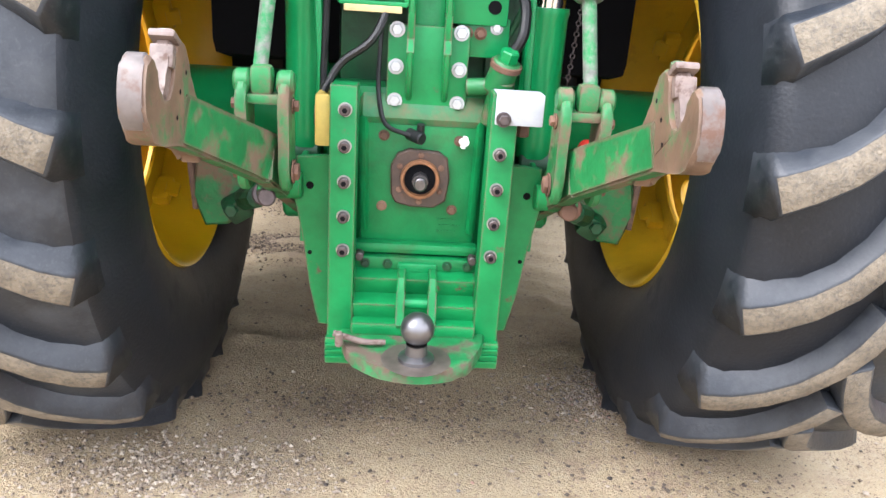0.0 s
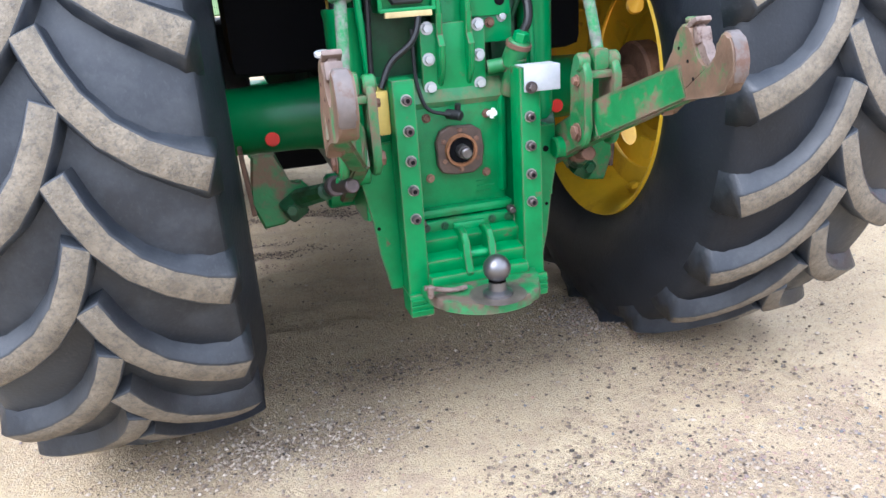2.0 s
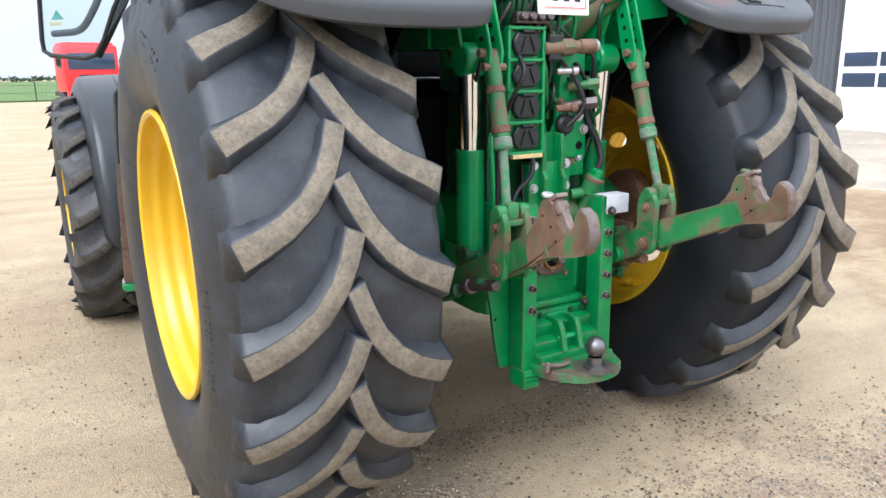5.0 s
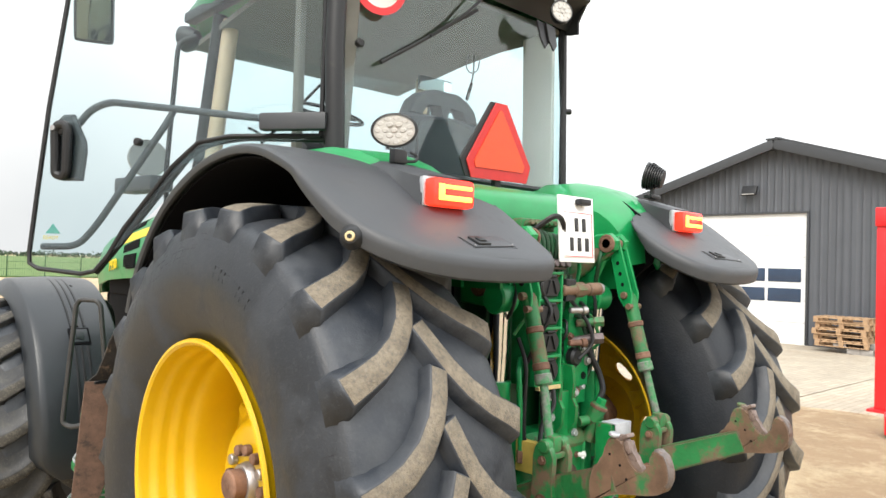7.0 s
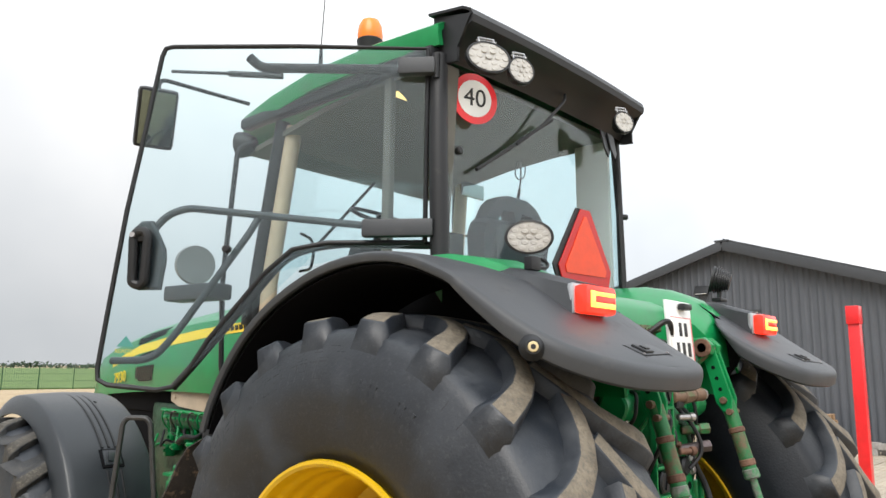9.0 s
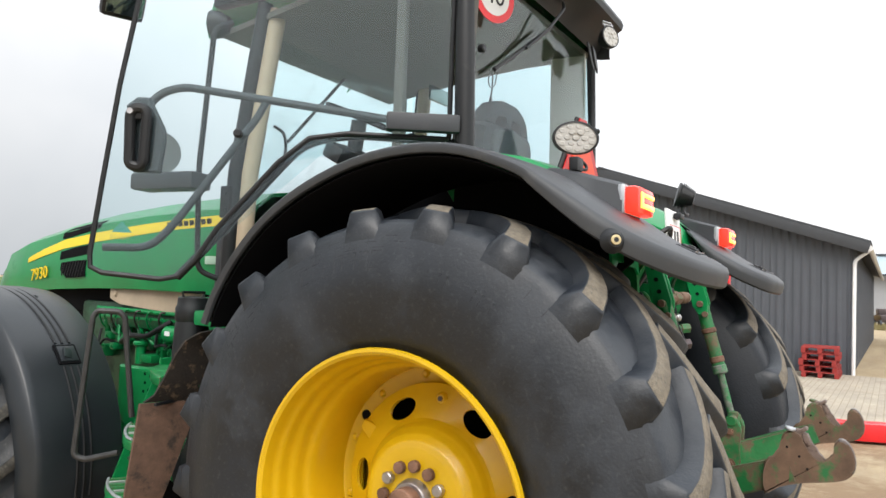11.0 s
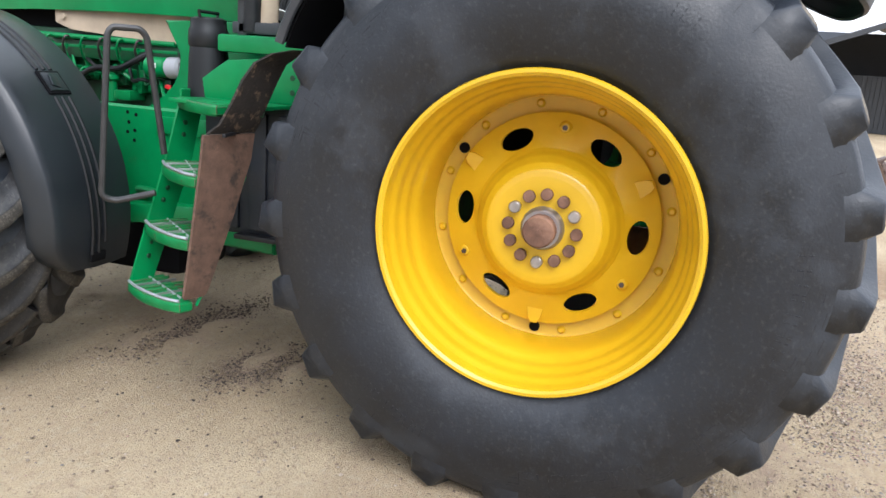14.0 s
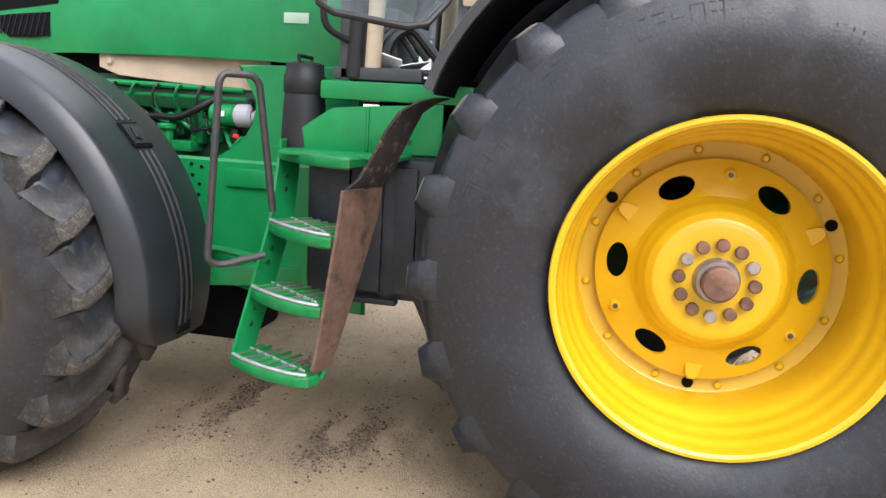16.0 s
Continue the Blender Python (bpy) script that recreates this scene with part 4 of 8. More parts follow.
# hitch ladder
for s in (-1, 1):
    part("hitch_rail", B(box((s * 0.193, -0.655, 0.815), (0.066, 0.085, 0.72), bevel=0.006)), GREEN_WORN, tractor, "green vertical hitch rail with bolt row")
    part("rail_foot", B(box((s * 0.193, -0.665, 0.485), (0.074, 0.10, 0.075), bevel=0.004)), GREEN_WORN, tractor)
    for k in range(3):
        part("foot_rib", B(box((s * 0.193, -0.719, 0.470 + 0.018 * k), (0.07, 0.008, 0.005), bevel=0.001)), GREEN, tractor)
    for k in range(5):
        z = 1.118 - 0.0885 * k
        p = Vector((s * 0.188, -0.698, z))
        b = part("rail_bolt", B(rod(p, p + Y * 0.022, 0.0135, n=20, bevel=0.0025)), STEEL_DARK, tractor, "dark socket head bolt")
        part("socket", B(rod(p + Y * 0.0215, p + Y * 0.0228, 0.0068, n=6)), DARK, b)
        part("washer", B(rod(p, p + Y * 0.004, 0.0170, n=20)), STEEL, b, "thin steel washer")
    part("side_plate", B(plate([(s * 0.20, 0.985), (s * 0.318, 0.975), (s * 0.325, 0.86), (s * 0.30, 0.74), (s * 0.285, 0.62), (s * 0.262, 0.505), (s * 0.215, 0.50), (s * 0.20, 0.52)], 0.02, place_xz(-0.585), 0.003)), GREEN_WORN, tractor, "green side plate with chipped edge")
    part("side_plate_depth", B(plate([(-0.58, 0.97), (-0.58, 0.74), (-0.50, 0.72), (-0.30, 0.72), (-0.25, 0.98)], 0.016, place_yz(s * 0.305), 0.003)), GREEN, tractor)
    part("plate_hole", B(rod((s * 0.284, -0.594, 0.90), (s * 0.284, -0.5965, 0.90), 0.010, n=16)), DARK, tractor)
    part("plate_hole", B(rod((s * 0.284, -0.594, 0.715), (s * 0.284, -0.5965, 0.715), 0.006, n=14)), DARK, tractor)
    part("guide_pin", B(rod((s * 0.15, -0.60, 0.722), (s * 0.15, -0.635, 0.722), 0.012, n=12, bevel=0.003)), STEEL_DARK, tractor)
    bolt((s * 0.085, -0.605, 0.665), 0.013, 0.012, STEEL_DARK)
white_plate = part("white_plate", B(box((0.225, -0.712, 1.142), (0.115, 0.006, 0.075), bevel=0.002), box((0.225, -0.676, 1.1775), (0.115, 0.072, 0.004), bevel=0.0015)), material("scratched_white_plate", (0.42, 0.43, 0.46), 0.5, vary=0.1, size=20, dirt=(0.36, 0.37, 0.38), spread=(0.56, 0.66), dirt_size=30), tractor, "blank bent white plate bolted on the rail")
part("corner_bolt", B(hexhead((0.188, -0.716, 1.118), (0, -1, 0), 0.0135, 0.02)), STEEL_DARK, white_plate)
part("yellow_block", B(box((-0.247, -0.592, 1.080), (0.038, 0.125, 0.128), bevel=0.008)), YELLOW_BLOCK, tractor, "dusty yellow block behind the lift bracket")
# tow slide with ball
for y, z, size, tilt in ((-0.612, 0.655, (0.325, 0.075, 0.052), 14), (-0.640, 0.602, (0.325, 0.105, 0.050), 12), (-0.665, 0.558, (0.325, 0.13, 0.036), 0)):
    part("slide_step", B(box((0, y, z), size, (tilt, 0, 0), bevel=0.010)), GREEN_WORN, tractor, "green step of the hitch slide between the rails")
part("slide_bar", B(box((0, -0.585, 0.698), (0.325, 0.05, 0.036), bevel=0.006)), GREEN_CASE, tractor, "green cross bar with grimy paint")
for sx in (-0.135, -0.075, 0.085, 0.14):
    bolt((sx, -0.610, 0.698), 0.010, 0.010, GREEN_DARK)
tow_outline = [(-0.165, -0.66), (-0.168, -0.80), (-0.135, -0.85), (-0.075, -0.895), (0.0, -0.912), (0.075, -0.900), (0.135, -0.862), (0.163, -0.80), (0.168, -0.66)]
part("tow_plate", B(plate(rounded(tow_outline, 3), 0.035, Matrix.Translation((0, 0, 0.525)), 0.006)), material("greasy_scraped_green", (0.012, 0.17, 0.05), 0.45, vary=0.3, size=12, dirt=(0.11, 0.075, 0.055), spread=(0.46, 0.60), dirt_size=13, bump=0.3), tractor, "rounded green tow plate with worn edge")
part("wear_mark", B(lathe([(0.5432, 0.0005), (0.5437, 0.066), (0.5428, 0.086)], (0.008, -0.852, 0), "z", n=40)), material("greasy_worn_steel", (0.105, 0.085, 0.072), 0.5, vary=0.4, size=30, metal=0.3), tractor, "greasy bare ring round the ball")
part("tow_ball", B(lathe([(0.543, 0.045), (0.552, 0.044), (0.560, 0.028), (0.585, 0.026)], (0.008, -0.852, 0), "z", n=32),
                   lathe([(0.626 + 0.0415 * math.sin(radians(a)), max(0.0005, 0.0415 * math.cos(radians(a)))) for a in range(-80, 91, 10)], (0.008, -0.852, 0), "z", n=40)), material("dark_steel_ball", (0.16, 0.155, 0.16), 0.3, metal=0.85, vary=0.2), tractor, "dark greasy steel tow ball")
for x in (-0.036, 0.046):
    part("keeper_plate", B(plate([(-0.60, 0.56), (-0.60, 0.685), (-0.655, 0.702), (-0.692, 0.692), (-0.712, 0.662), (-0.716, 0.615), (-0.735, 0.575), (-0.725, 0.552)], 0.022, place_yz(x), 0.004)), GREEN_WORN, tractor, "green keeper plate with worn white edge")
part("keeper_bar", B(box((0.005, -0.606, 0.682), (0.105, 0.03, 0.045), bevel=0.008)), GREEN, tractor)
part("keeper_shaft", B(rod((-0.05, -0.69, 0.62), (0.06, -0.69, 0.62), 0.014, n=14, bevel=0.003)), GREEN, tractor)
part("pull_rod", B(pipe([(-0.20, -0.79, 0.575), (-0.12, -0.80, 0.557), (-0.07, -0.79, 0.555)], 0.008, bend=0.02), rod((-0.185, -0.80, 0.545), (-0.185, -0.805, 0.585), 0.010, n=10, bevel=0.003)), LATCH, tractor, "zinc-plated locking pin")

# lift cylinders, rockshaft and lift arms
for s in (-1, 1):
    cyl = part("lift_cylinder", B(lathe([(0.98, 0.0005), (0.98, 0.050), (1.02, 0.057), (1.05, 0.055), (1.345, 0.055), (1.36, 0.059), (1.372, 0.057), (1.376, 0.0005)], (s * 0.31, -0.46, 0), "z", n=32)), GREEN, tractor, "green hydraulic lift cylinder")
    part("piston_rod", B(rod((s * 0.313, -0.462, 1.36), (s * 0.322, -0.478, 1.68), 0.042, n=28)), CHROME, cyl, "shiny chromed piston rod")
    part("cylinder_eye", B(rod((s * 0.27, -0.46, 0.96), (s * 0.36, -0.46, 0.96), 0.05, n=24, bevel=0.006)), GREEN_DARK, cyl)
    part("cylinder_head", B(rod((s * 0.275, -0.482, 1.708), (s * 0.372, -0.482, 1.708), 0.062, n=28, bevel=0.008)), GREEN, cyl)
    part("lift_arm", B(plate([(-0.22, 1.68), (-0.22, 1.86), (-0.36, 1.93), (-0.52, 2.00), (-0.585, 2.005), (-0.625, 1.97), (-0.615, 1.93), (-0.55, 1.905), (-0.50, 1.80), (-0.53, 1.70), (-0.48, 1.655), (-0.40, 1.67)], 0.045, place_yz(s * 0.285), 0.008)), GREEN, tractor, "green forked lift arm")
    part("lift_arm", B(plate([(-0.42, 1.93), (-0.52, 2.00), (-0.585, 2.005), (-0.625, 1.97), (-0.615, 1.93), (-0.55, 1.905), (-0.46, 1.86)], 0.03, place_yz(s * 0.365), 0.008)), GREEN, tractor)
    part("lift_arm", B(rod((s * 0.215, -0.36, 1.76), (s * 0.215, -0.42, 1.83), 0.05, 0.046, n=14, bevel=0.01), rod((s * 0.215, -0.40, 1.81), (s * 0.325, -0.575, 1.955), 0.048, 0.036, n=14, bevel=0.012)), GREEN_RUSTY, tractor, "stout worn green lift arm")
    part("arm_pin", B(rod((s * 0.25, -0.582, 1.957), (s * 0.395, -0.582, 1.957), 0.024, n=16, bevel=0.003), rod((s * 0.25, -0.582, 1.957), (s * 0.262, -0.582, 1.957), 0.042, n=20, bevel=0.003)), RUST, tractor, "rusty lift arm pin")
    top, mid, low = Vector((s * 0.340, -0.582, 1.957)), Vector((s * 0.350, -0.735, 1.42)), Vector((s * 0.370, -0.79, 1.195))
    d = (mid - top).normalized()
    rodthing = part("lift_rod", B(rod(top + d * 0.24, mid, 0.030, n=20, bevel=0.006)), GREEN_RUSTY, tractor, "green lift rod with scuffed paint")
    for q in (0.09, 0.14, 0.19):
        c = top + d * q
        part("rod_slot", B(rod(c + Vector((-0.0335, 0, 0)), c + Vector((0.0335, 0, 0)), 0.009, n=10)), DARK, rodthing)
    part("rod_collar", B(rod(top + d * 0.36, top + d * 0.385, 0.0345, n=18, bevel=0.004)), RUST, rodthing)
    part("rod_collar", B(rod(mid - d * 0.06, mid - d * 0.03, 0.0335, n=18, bevel=0.004)), RUST, rodthing)
    for off in (-0.024, 0.024):
        mtx = Matrix.Translation(top + Vector((off, 0, 0))) @ Matrix(((0, 0, 1, 0), (d.y, d.z, 0, 0), (d.z, -d.y, 0, 0), (0, 0, 0, 1)))
        part("fork_plate", B(plate([(-0.03, -0.03), (0.24, -0.038), (0.29, -0.02), (0.29, 0.02), (0.24, 0.038), (-0.03, 0.03), (-0.045, 0.0)], 0.012, mtx, 0.003)), GREEN, rodthing)
    part("fork_bolt", B(rod(top + d * 0.24 + Vector((-0.05, 0, 0)), top + d * 0.24 + Vector((0.05, 0, 0)), 0.016, n=8, bevel=0.002), rod(top + d * 0.29 + Vector((-0.045, -0.01, 0)), top + d * 0.29 + Vector((0.045, -0.01, 0)), 0.014, n=8)), RUST_HOOK, rodthing)
    part("rod_end", B(rod(mid, low, 0.0165, n=16), rod(mid - d * 0.02, mid + d * 0.025, 0.034, n=16, bevel=0.006)), material("scuffed_rod_paint", (0.16, 0.165, 0.145), 0.55, vary=0.4, size=40, dirt=(0.02, 0.19, 0.06), spread=(0.42, 0.62), dirt_size=30), rodthing, "lift rod end with chipped pale paint")
    # bracket on the lower link
    for off in (-0.046, 0.046):
        part("link_bracket", B(plate(rounded([(-0.752, 1.175), (-0.790, 1.196), (-0.828, 1.186), (-0.842, 1.150), (-0.838, 1.06), (-0.842, 0.985), (-0.826, 0.950), (-0.790, 0.938), (-0.752, 0.952), (-0.742, 0.990), (-0.748, 1.06)], 3), 0.024, place_yz(s * 0.357 + off), 0.006)), GREEN_RUSTY, tractor, "green lift rod bracket on the lower link")
        part("bracket_knuckle", B(rod((s * 0.357 + off * 0.62, -0.80, 1.186), (s * 0.357 + off * 1.42, -0.80, 1.186), 0.027, n=18, bevel=0.006)), GREEN_RUSTY, tractor)
    part("bracket_knuckle", B(box((s * 0.362, -0.80, 1.190), (0.050, 0.050, 0.066), bevel=0.016), box((s * 0.357, -0.80, 1.150), (0.072, 0.056, 0.022), bevel=0.006)), GREEN_RUSTY, tractor)
    for bx, bz, br in ((-0.060, 1.135, 0.013), (-0.060, 0.985, 0.021), (0.060, 0.985, 0.021), (0.060, 1.135, 0.013)):
        part("bracket_bolt", B(hexhead((s * 0.357 + bx, -0.795, bz), (bx, 0, 0), br, 0.014)), RUST, tractor)
    # lower link: bent bar rising to the hook
    def bar(p0, p1, w, h0, h1):
        a, b = Vector(p0), Vector(p1)
        def add(bm):
            d2 = (b - a).normalized()
            side2 = d2.cross(Vector((0, 0, 1))).normalized()
            up2 = side2.cross(d2)
            rings = []
            for p, hh in ((a, h0), (b, h1)):
                rings.append([bm.verts.new(p + side2 * w / 2 * i + up2 * hh / 2 * j) for i, j in ((-1, -1), (1, -1), (1, 1), (-1, 1))])
            skin(bm, rings)
            bmesh.ops.bevel(bm, geom=list(bm.edges), offset=0.006, segments=2, affect="EDGES")
        return add
    hx = -0.452 if s < 0 else 0.430
    part("lower_link", B(bar((s * 0.335, -0.28, 0.775), (s * 0.358, -0.83, 1.025), 0.046, 0.105, 0.112)), GREEN_RUSTY, tractor, "green lower link arm with rubbed rusty paint")
    part("lower_link", B(bar((s * 0.356, -0.80, 1.013), (hx, -1.150, 1.160), 0.050, 0.114, 0.092)), GREEN_RUSTY, tractor, "scraped green lower link arm")
    hook = [(-1.050, 1.172), (-1.086, 1.200), (-1.100, 1.240), (-1.110, 1.278), (-1.136, 1.294), (-1.166, 1.288), (-1.176, 1.264), (-1.194, 1.228), (-1.216, 1.207), (-1.242, 1.198), (-1.261, 1.210), (-1.270, 1.236), (-1.272, 1.262), (-1.282, 1.277),
            (-1.299, 1.281), (-1.316, 1.268), (-1.331, 1.238), (-1.336, 1.202), (-1.327, 1.167), (-1.301, 1.146), (-1.254, 1.132), (-1.164, 1.114), (-1.074, 1.080), (-1.050, 1.062)]
    h = part("hook_claw", B(plate(rounded(hook, 3), 0.042, place_yz(hx), 0.006)), RUST_HOOK, tractor, "rusty lower link hook with green paint rests, worn bare at the tip")
    part("hook_latch", B(plate(rounded([(-1.120, 1.262), (-1.132, 1.294), (-1.162, 1.302), (-1.190, 1.282), (-1.212, 1.240), (-1.244, 1.204), (-1.226, 1.190), (-1.194, 1.220)], 3), 0.026, place_yz((hx + 0.002)), 0.005)), LATCH, h, "pale worn latch tongue")
    part("latch_cap", B(box(((hx + 0.002), -1.170, 1.297), (0.044, 0.040, 0.014), (-32, 0, 0), bevel=0.005), box(((hx + 0.002), -1.186, 1.268), (0.040, 0.020, 0.040), (-20, 0, 0), bevel=0.006)), LATCH, h)
    part("latch_pin", B(rod(((hx + s * 0.010), -1.132, 1.294), ((hx + s * 0.010), -1.134, 1.306), 0.019, n=18, bevel=0.003)), ZINC if s < 0 else RUST_HOOK, h)
    for hy, hz in ((-1.124, 1.236), (-1.164, 1.208), (-1.189, 1.168)):
        for side in (-1, 1):
            part("hook_hole", B(rod((hx + side * 0.0195, hy, hz), (hx + side * 0.0216, hy, hz), 0.0045, n=10)), DARK, h)
    part("hook_face", B(plate(rounded([(-1.282, 1.279), (-1.299, 1.284), (-1.318, 1.269), (-1.333, 1.238), (-1.339, 1.202), (-1.331, 1.172), (-1.320, 1.178), (-1.322, 1.203), (-1.312, 1.233), (-1.299, 1.262)], 3), 0.036, place_yz((hx + s * 0.002)), 0.005)), LILAC, h, "bare lilac-grey worn hook edge")
    # stabiliser with its bright turnbuckle and spring
    part("stabiliser", B(plate([(s * 0.632, 0.945), (s * 0.557, 0.945), (s * 0.525, 0.835), (s * 0.485, 0.845), (s * 0.448, 0.804), (s * 0.478, 0.757), (s * 0.556, 0.704), (s * 0.622, 0.697), (s * 0.655, 0.79)], 0.03, place_xz(-0.35), 0.008)), GREEN_RUSTY, tractor, "green sway guide plate below the axle")
    part("guide_cheek", B(box((s * 0.655, -0.29, 0.85), (0.016, 0.15, 0.21), (0, s * 4, 0), bevel=0.005)), MUDDY, tractor, "brown mud-stained guide cheek")
    part("sway_block", B(rod((s * 0.50, -0.38, 0.79), (s * 0.425, -0.56, 0.85), 0.034, 0.028, n=10, bevel=0.01), box((s * 0.52, -0.385, 0.765), (0.075, 0.06, 0.075), (20, s * 30, 10), bevel=0.018), rod((s * 0.53, -0.36, 0.765), (s * 0.53, -0.43, 0.765), 0.02, n=6, bevel=0.003)), GREEN_DARK, tractor, "oily green sway block")
    part("turnbuckle", B(rod((s * 0.40, -0.60, 0.875), (s * 0.37, -0.73, 0.90), 0.022, n=16, bevel=0.004), rod((s * 0.405, -0.57, 0.865), (s * 0.40, -0.61, 0.875), 0.032, n=16, bevel=0.004)), STEEL_DARK if s < 0 else RUST, tractor, "shiny turnbuckle" if s < 0 else "rusty turnbuckle")
    part("link_pivot", B(rod((s * 0.26, -0.28, 0.775), (s * 0.40, -0.28, 0.775), 0.06, n=24, bevel=0.01), box((s * 0.29, -0.22, 0.84), (0.10, 0.16, 0.16), bevel=0.03)), GREEN, tractor)
    part("link_knuckle", B(rod((s * 0.30, -0.62, 0.905), (s * 0.365, -0.62, 0.905), 0.035, n=12, bevel=0.005), hexhead((s * 0.385, -0.66, 0.90), (s, -0.4, 0), 0.016, 0.02)), GREEN_WORN, tractor)
    part("red_cap", B(rod((s * 0.545, -0.098, 0.945), (s * 0.545, -0.122, 0.945), 0.026, n=24, bevel=0.003)), material("bright_red_cap", (0.95, 0.055, 0.04), 0.4, vary=0.05), tractor, "bright red round cap")
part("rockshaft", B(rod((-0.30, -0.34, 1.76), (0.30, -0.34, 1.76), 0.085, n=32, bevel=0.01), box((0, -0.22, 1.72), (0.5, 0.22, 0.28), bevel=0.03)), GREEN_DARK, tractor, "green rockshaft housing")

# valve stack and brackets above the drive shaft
# Shadow between the valves is painted as this casting's dark green.
part("rear_casting", B(box((0, -0.30, 1.40), (0.46, 0.30, 0.62), bevel=0.03), box((0.20, -0.42, 1.28), (0.09, 0.10, 0.30), bevel=0.02)), GREEN_DARK, tractor, "oily green casting behind the valves, darkened for the shadow gaps")
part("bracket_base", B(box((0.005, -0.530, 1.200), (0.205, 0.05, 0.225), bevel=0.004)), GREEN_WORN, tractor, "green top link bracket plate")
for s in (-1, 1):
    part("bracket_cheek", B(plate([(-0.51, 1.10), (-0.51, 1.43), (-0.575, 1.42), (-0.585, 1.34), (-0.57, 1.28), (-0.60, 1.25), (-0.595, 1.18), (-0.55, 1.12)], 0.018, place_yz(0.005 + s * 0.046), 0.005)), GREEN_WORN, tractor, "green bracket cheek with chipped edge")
    for z in (1.30, 1.21, 1.125):
        b = bolt((0.005 + s * 0.080, -0.555, z), 0.0145, 0.014, ZINC, name="bracket_bolt", label="bright zinc-plated bolt")
part("bracket_web", B(box((0.005, -0.515, 1.26), (0.075, 0.028, 0.33), bevel=0.006), rod((0.005, -0.525, 1.375), (0.005, -0.532, 1.375), 0.008, n=10)), GREEN_CASE, tractor)
stack = part("outlet_valve", B(box((-0.135, -0.50, 1.58), (0.155, 0.13, 0.46), bevel=0.008)), GREEN_CASE, tractor, "green stack of hydraulic outlet valves")
for k in range(4):
    z = 1.415 + 0.115 * k
    flange = [(x * 0.062, zz * 0.042) for x, zz in ((-1, 0.3), (-0.7, 1), (0.7, 1), (1, 0.3), (1, -0.3), (0.7, -1), (-0.7, -1), (-1, -0.3))]
    part("outlet_flap", B(plate([(-0.135 + x, z + zz) for x, zz in flange], 0.022, place_xz(-0.578), 0.006), rod((-0.16, -0.592, z + 0.045), (-0.11, -0.592, z + 0.045), 0.006, n=8),
                          *[box((-0.135 + dx, -0.592, z), (0.006, 0.008, 0.06), (0, t, 0), bevel=0.002) for dx, t in ((-0.02, 20), (0.02, -20))]), BLACK, stack, "black oval dust flap on a hydraulic outlet")
    for dx in (-0.064, 0.064):
        part("flap_bolt", B(hexhead((-0.135 + dx, -0.565, z + 0.05), (0, -1, 0), 0.007, 0.008)), RUST, stack)
for k in range(5):
    part("valve_web", B(box((-0.135, -0.572, 1.358 + 0.115 * k), (0.165, 0.030, 0.012), bevel=0.003)), GREEN, stack)
for dx in (-0.080, 0.080):
    part("valve_post", B(box((-0.135 + dx, -0.570, 1.59), (0.012, 0.026, 0.47), bevel=0.003)), GREEN, stack)
part("spare_cap", B(plate([(-0.035, 1.70), (-0.035, 1.795), (0.028, 1.795), (0.034, 1.715), (0.02, 1.70)], 0.04, place_xz(-0.575), 0.006)), BLACK, stack, "black rubber dust cap")
for k, z in enumerate((1.66, 1.52)):
    part("side_coupling", B(rod((0.02, -0.565, z), (0.075, -0.590, z), 0.014, n=12, bevel=0.003), rod((0.075, -0.590, z), (0.098, -0.600, z), 0.019, n=12, bevel=0.003)), (STEEL, RUST)[k], stack, "small quick coupling")
for k in range(6):
    part("pressure_pipe", B(pipe([(-0.20 + 0.03 * k, -0.50, 2.02 - 0.01 * k), (-0.195 + 0.03 * k, -0.56, 1.98), (-0.185 + 0.028 * k, -0.565, 1.90), (-0.19 + 0.026 * k, -0.53, 1.84)], 0.009, n=7, bend=0.03)), GREEN_DARK, stack, "dark green pressure pipe")
part("pipe_head", B(*[rod((-0.20 + 0.03 * k, -0.49, 2.015), (-0.20 + 0.03 * k, -0.535, 2.03), 0.013, n=6, bevel=0.002) for k in range(6)], box((-0.125, -0.475, 2.02), (0.22, 0.05, 0.05), bevel=0.008)), GREEN_RUSTY, stack)
part("relief_block", B(box((-0.10, -0.555, 1.855), (0.16, 0.05, 0.045), bevel=0.012), *[rod((-0.16 + 0.04 * k, -0.58, 1.855), (-0.16 + 0.04 * k, -0.605, 1.86), 0.015, n=10, bevel=0.003) for k in range(4)]), STEEL_DARK, stack, "grey dusty valve heads")
part("label_bar", B(box((-0.135, -0.585, 1.346), (0.14, 0.022, 0.016), bevel=0.002)), material("brass_coloured_bar", (0.55, 0.42, 0.20), 0.5, vary=0.2, size=30), stack, "brass-coloured bar under the outlets")
valve2 = part("valve_plate", B(box((0.125, -0.525, 1.43), (0.15, 0.025, 0.22), bevel=0.006), box((0.15, -0.505, 1.29), (0.12, 0.03, 0.10), bevel=0.006), box((0.13, -0.48, 1.62), (0.13, 0.10, 0.22), bevel=0.01)), GREEN, tractor, "green valve mounting plate")
part("round_coupling", B(rod((0.075, -0.53, 1.455), (0.075, -0.575, 1.455), 0.04, n=24, bevel=0.01), rod((0.075, -0.56, 1.41), (0.075, -0.57, 1.50), 0.006, n=8)), BLACK, valve2, "round black coupling cap")
part("coupling", B(rod((0.07, -0.54, 1.52), (0.14, -0.60, 1.535), 0.022, n=16, bevel=0.003), rod((0.14, -0.60, 1.535), (0.175, -0.63, 1.54), 0.026, n=6)), STEEL_DARK, valve2, "dark steel quick coupling")
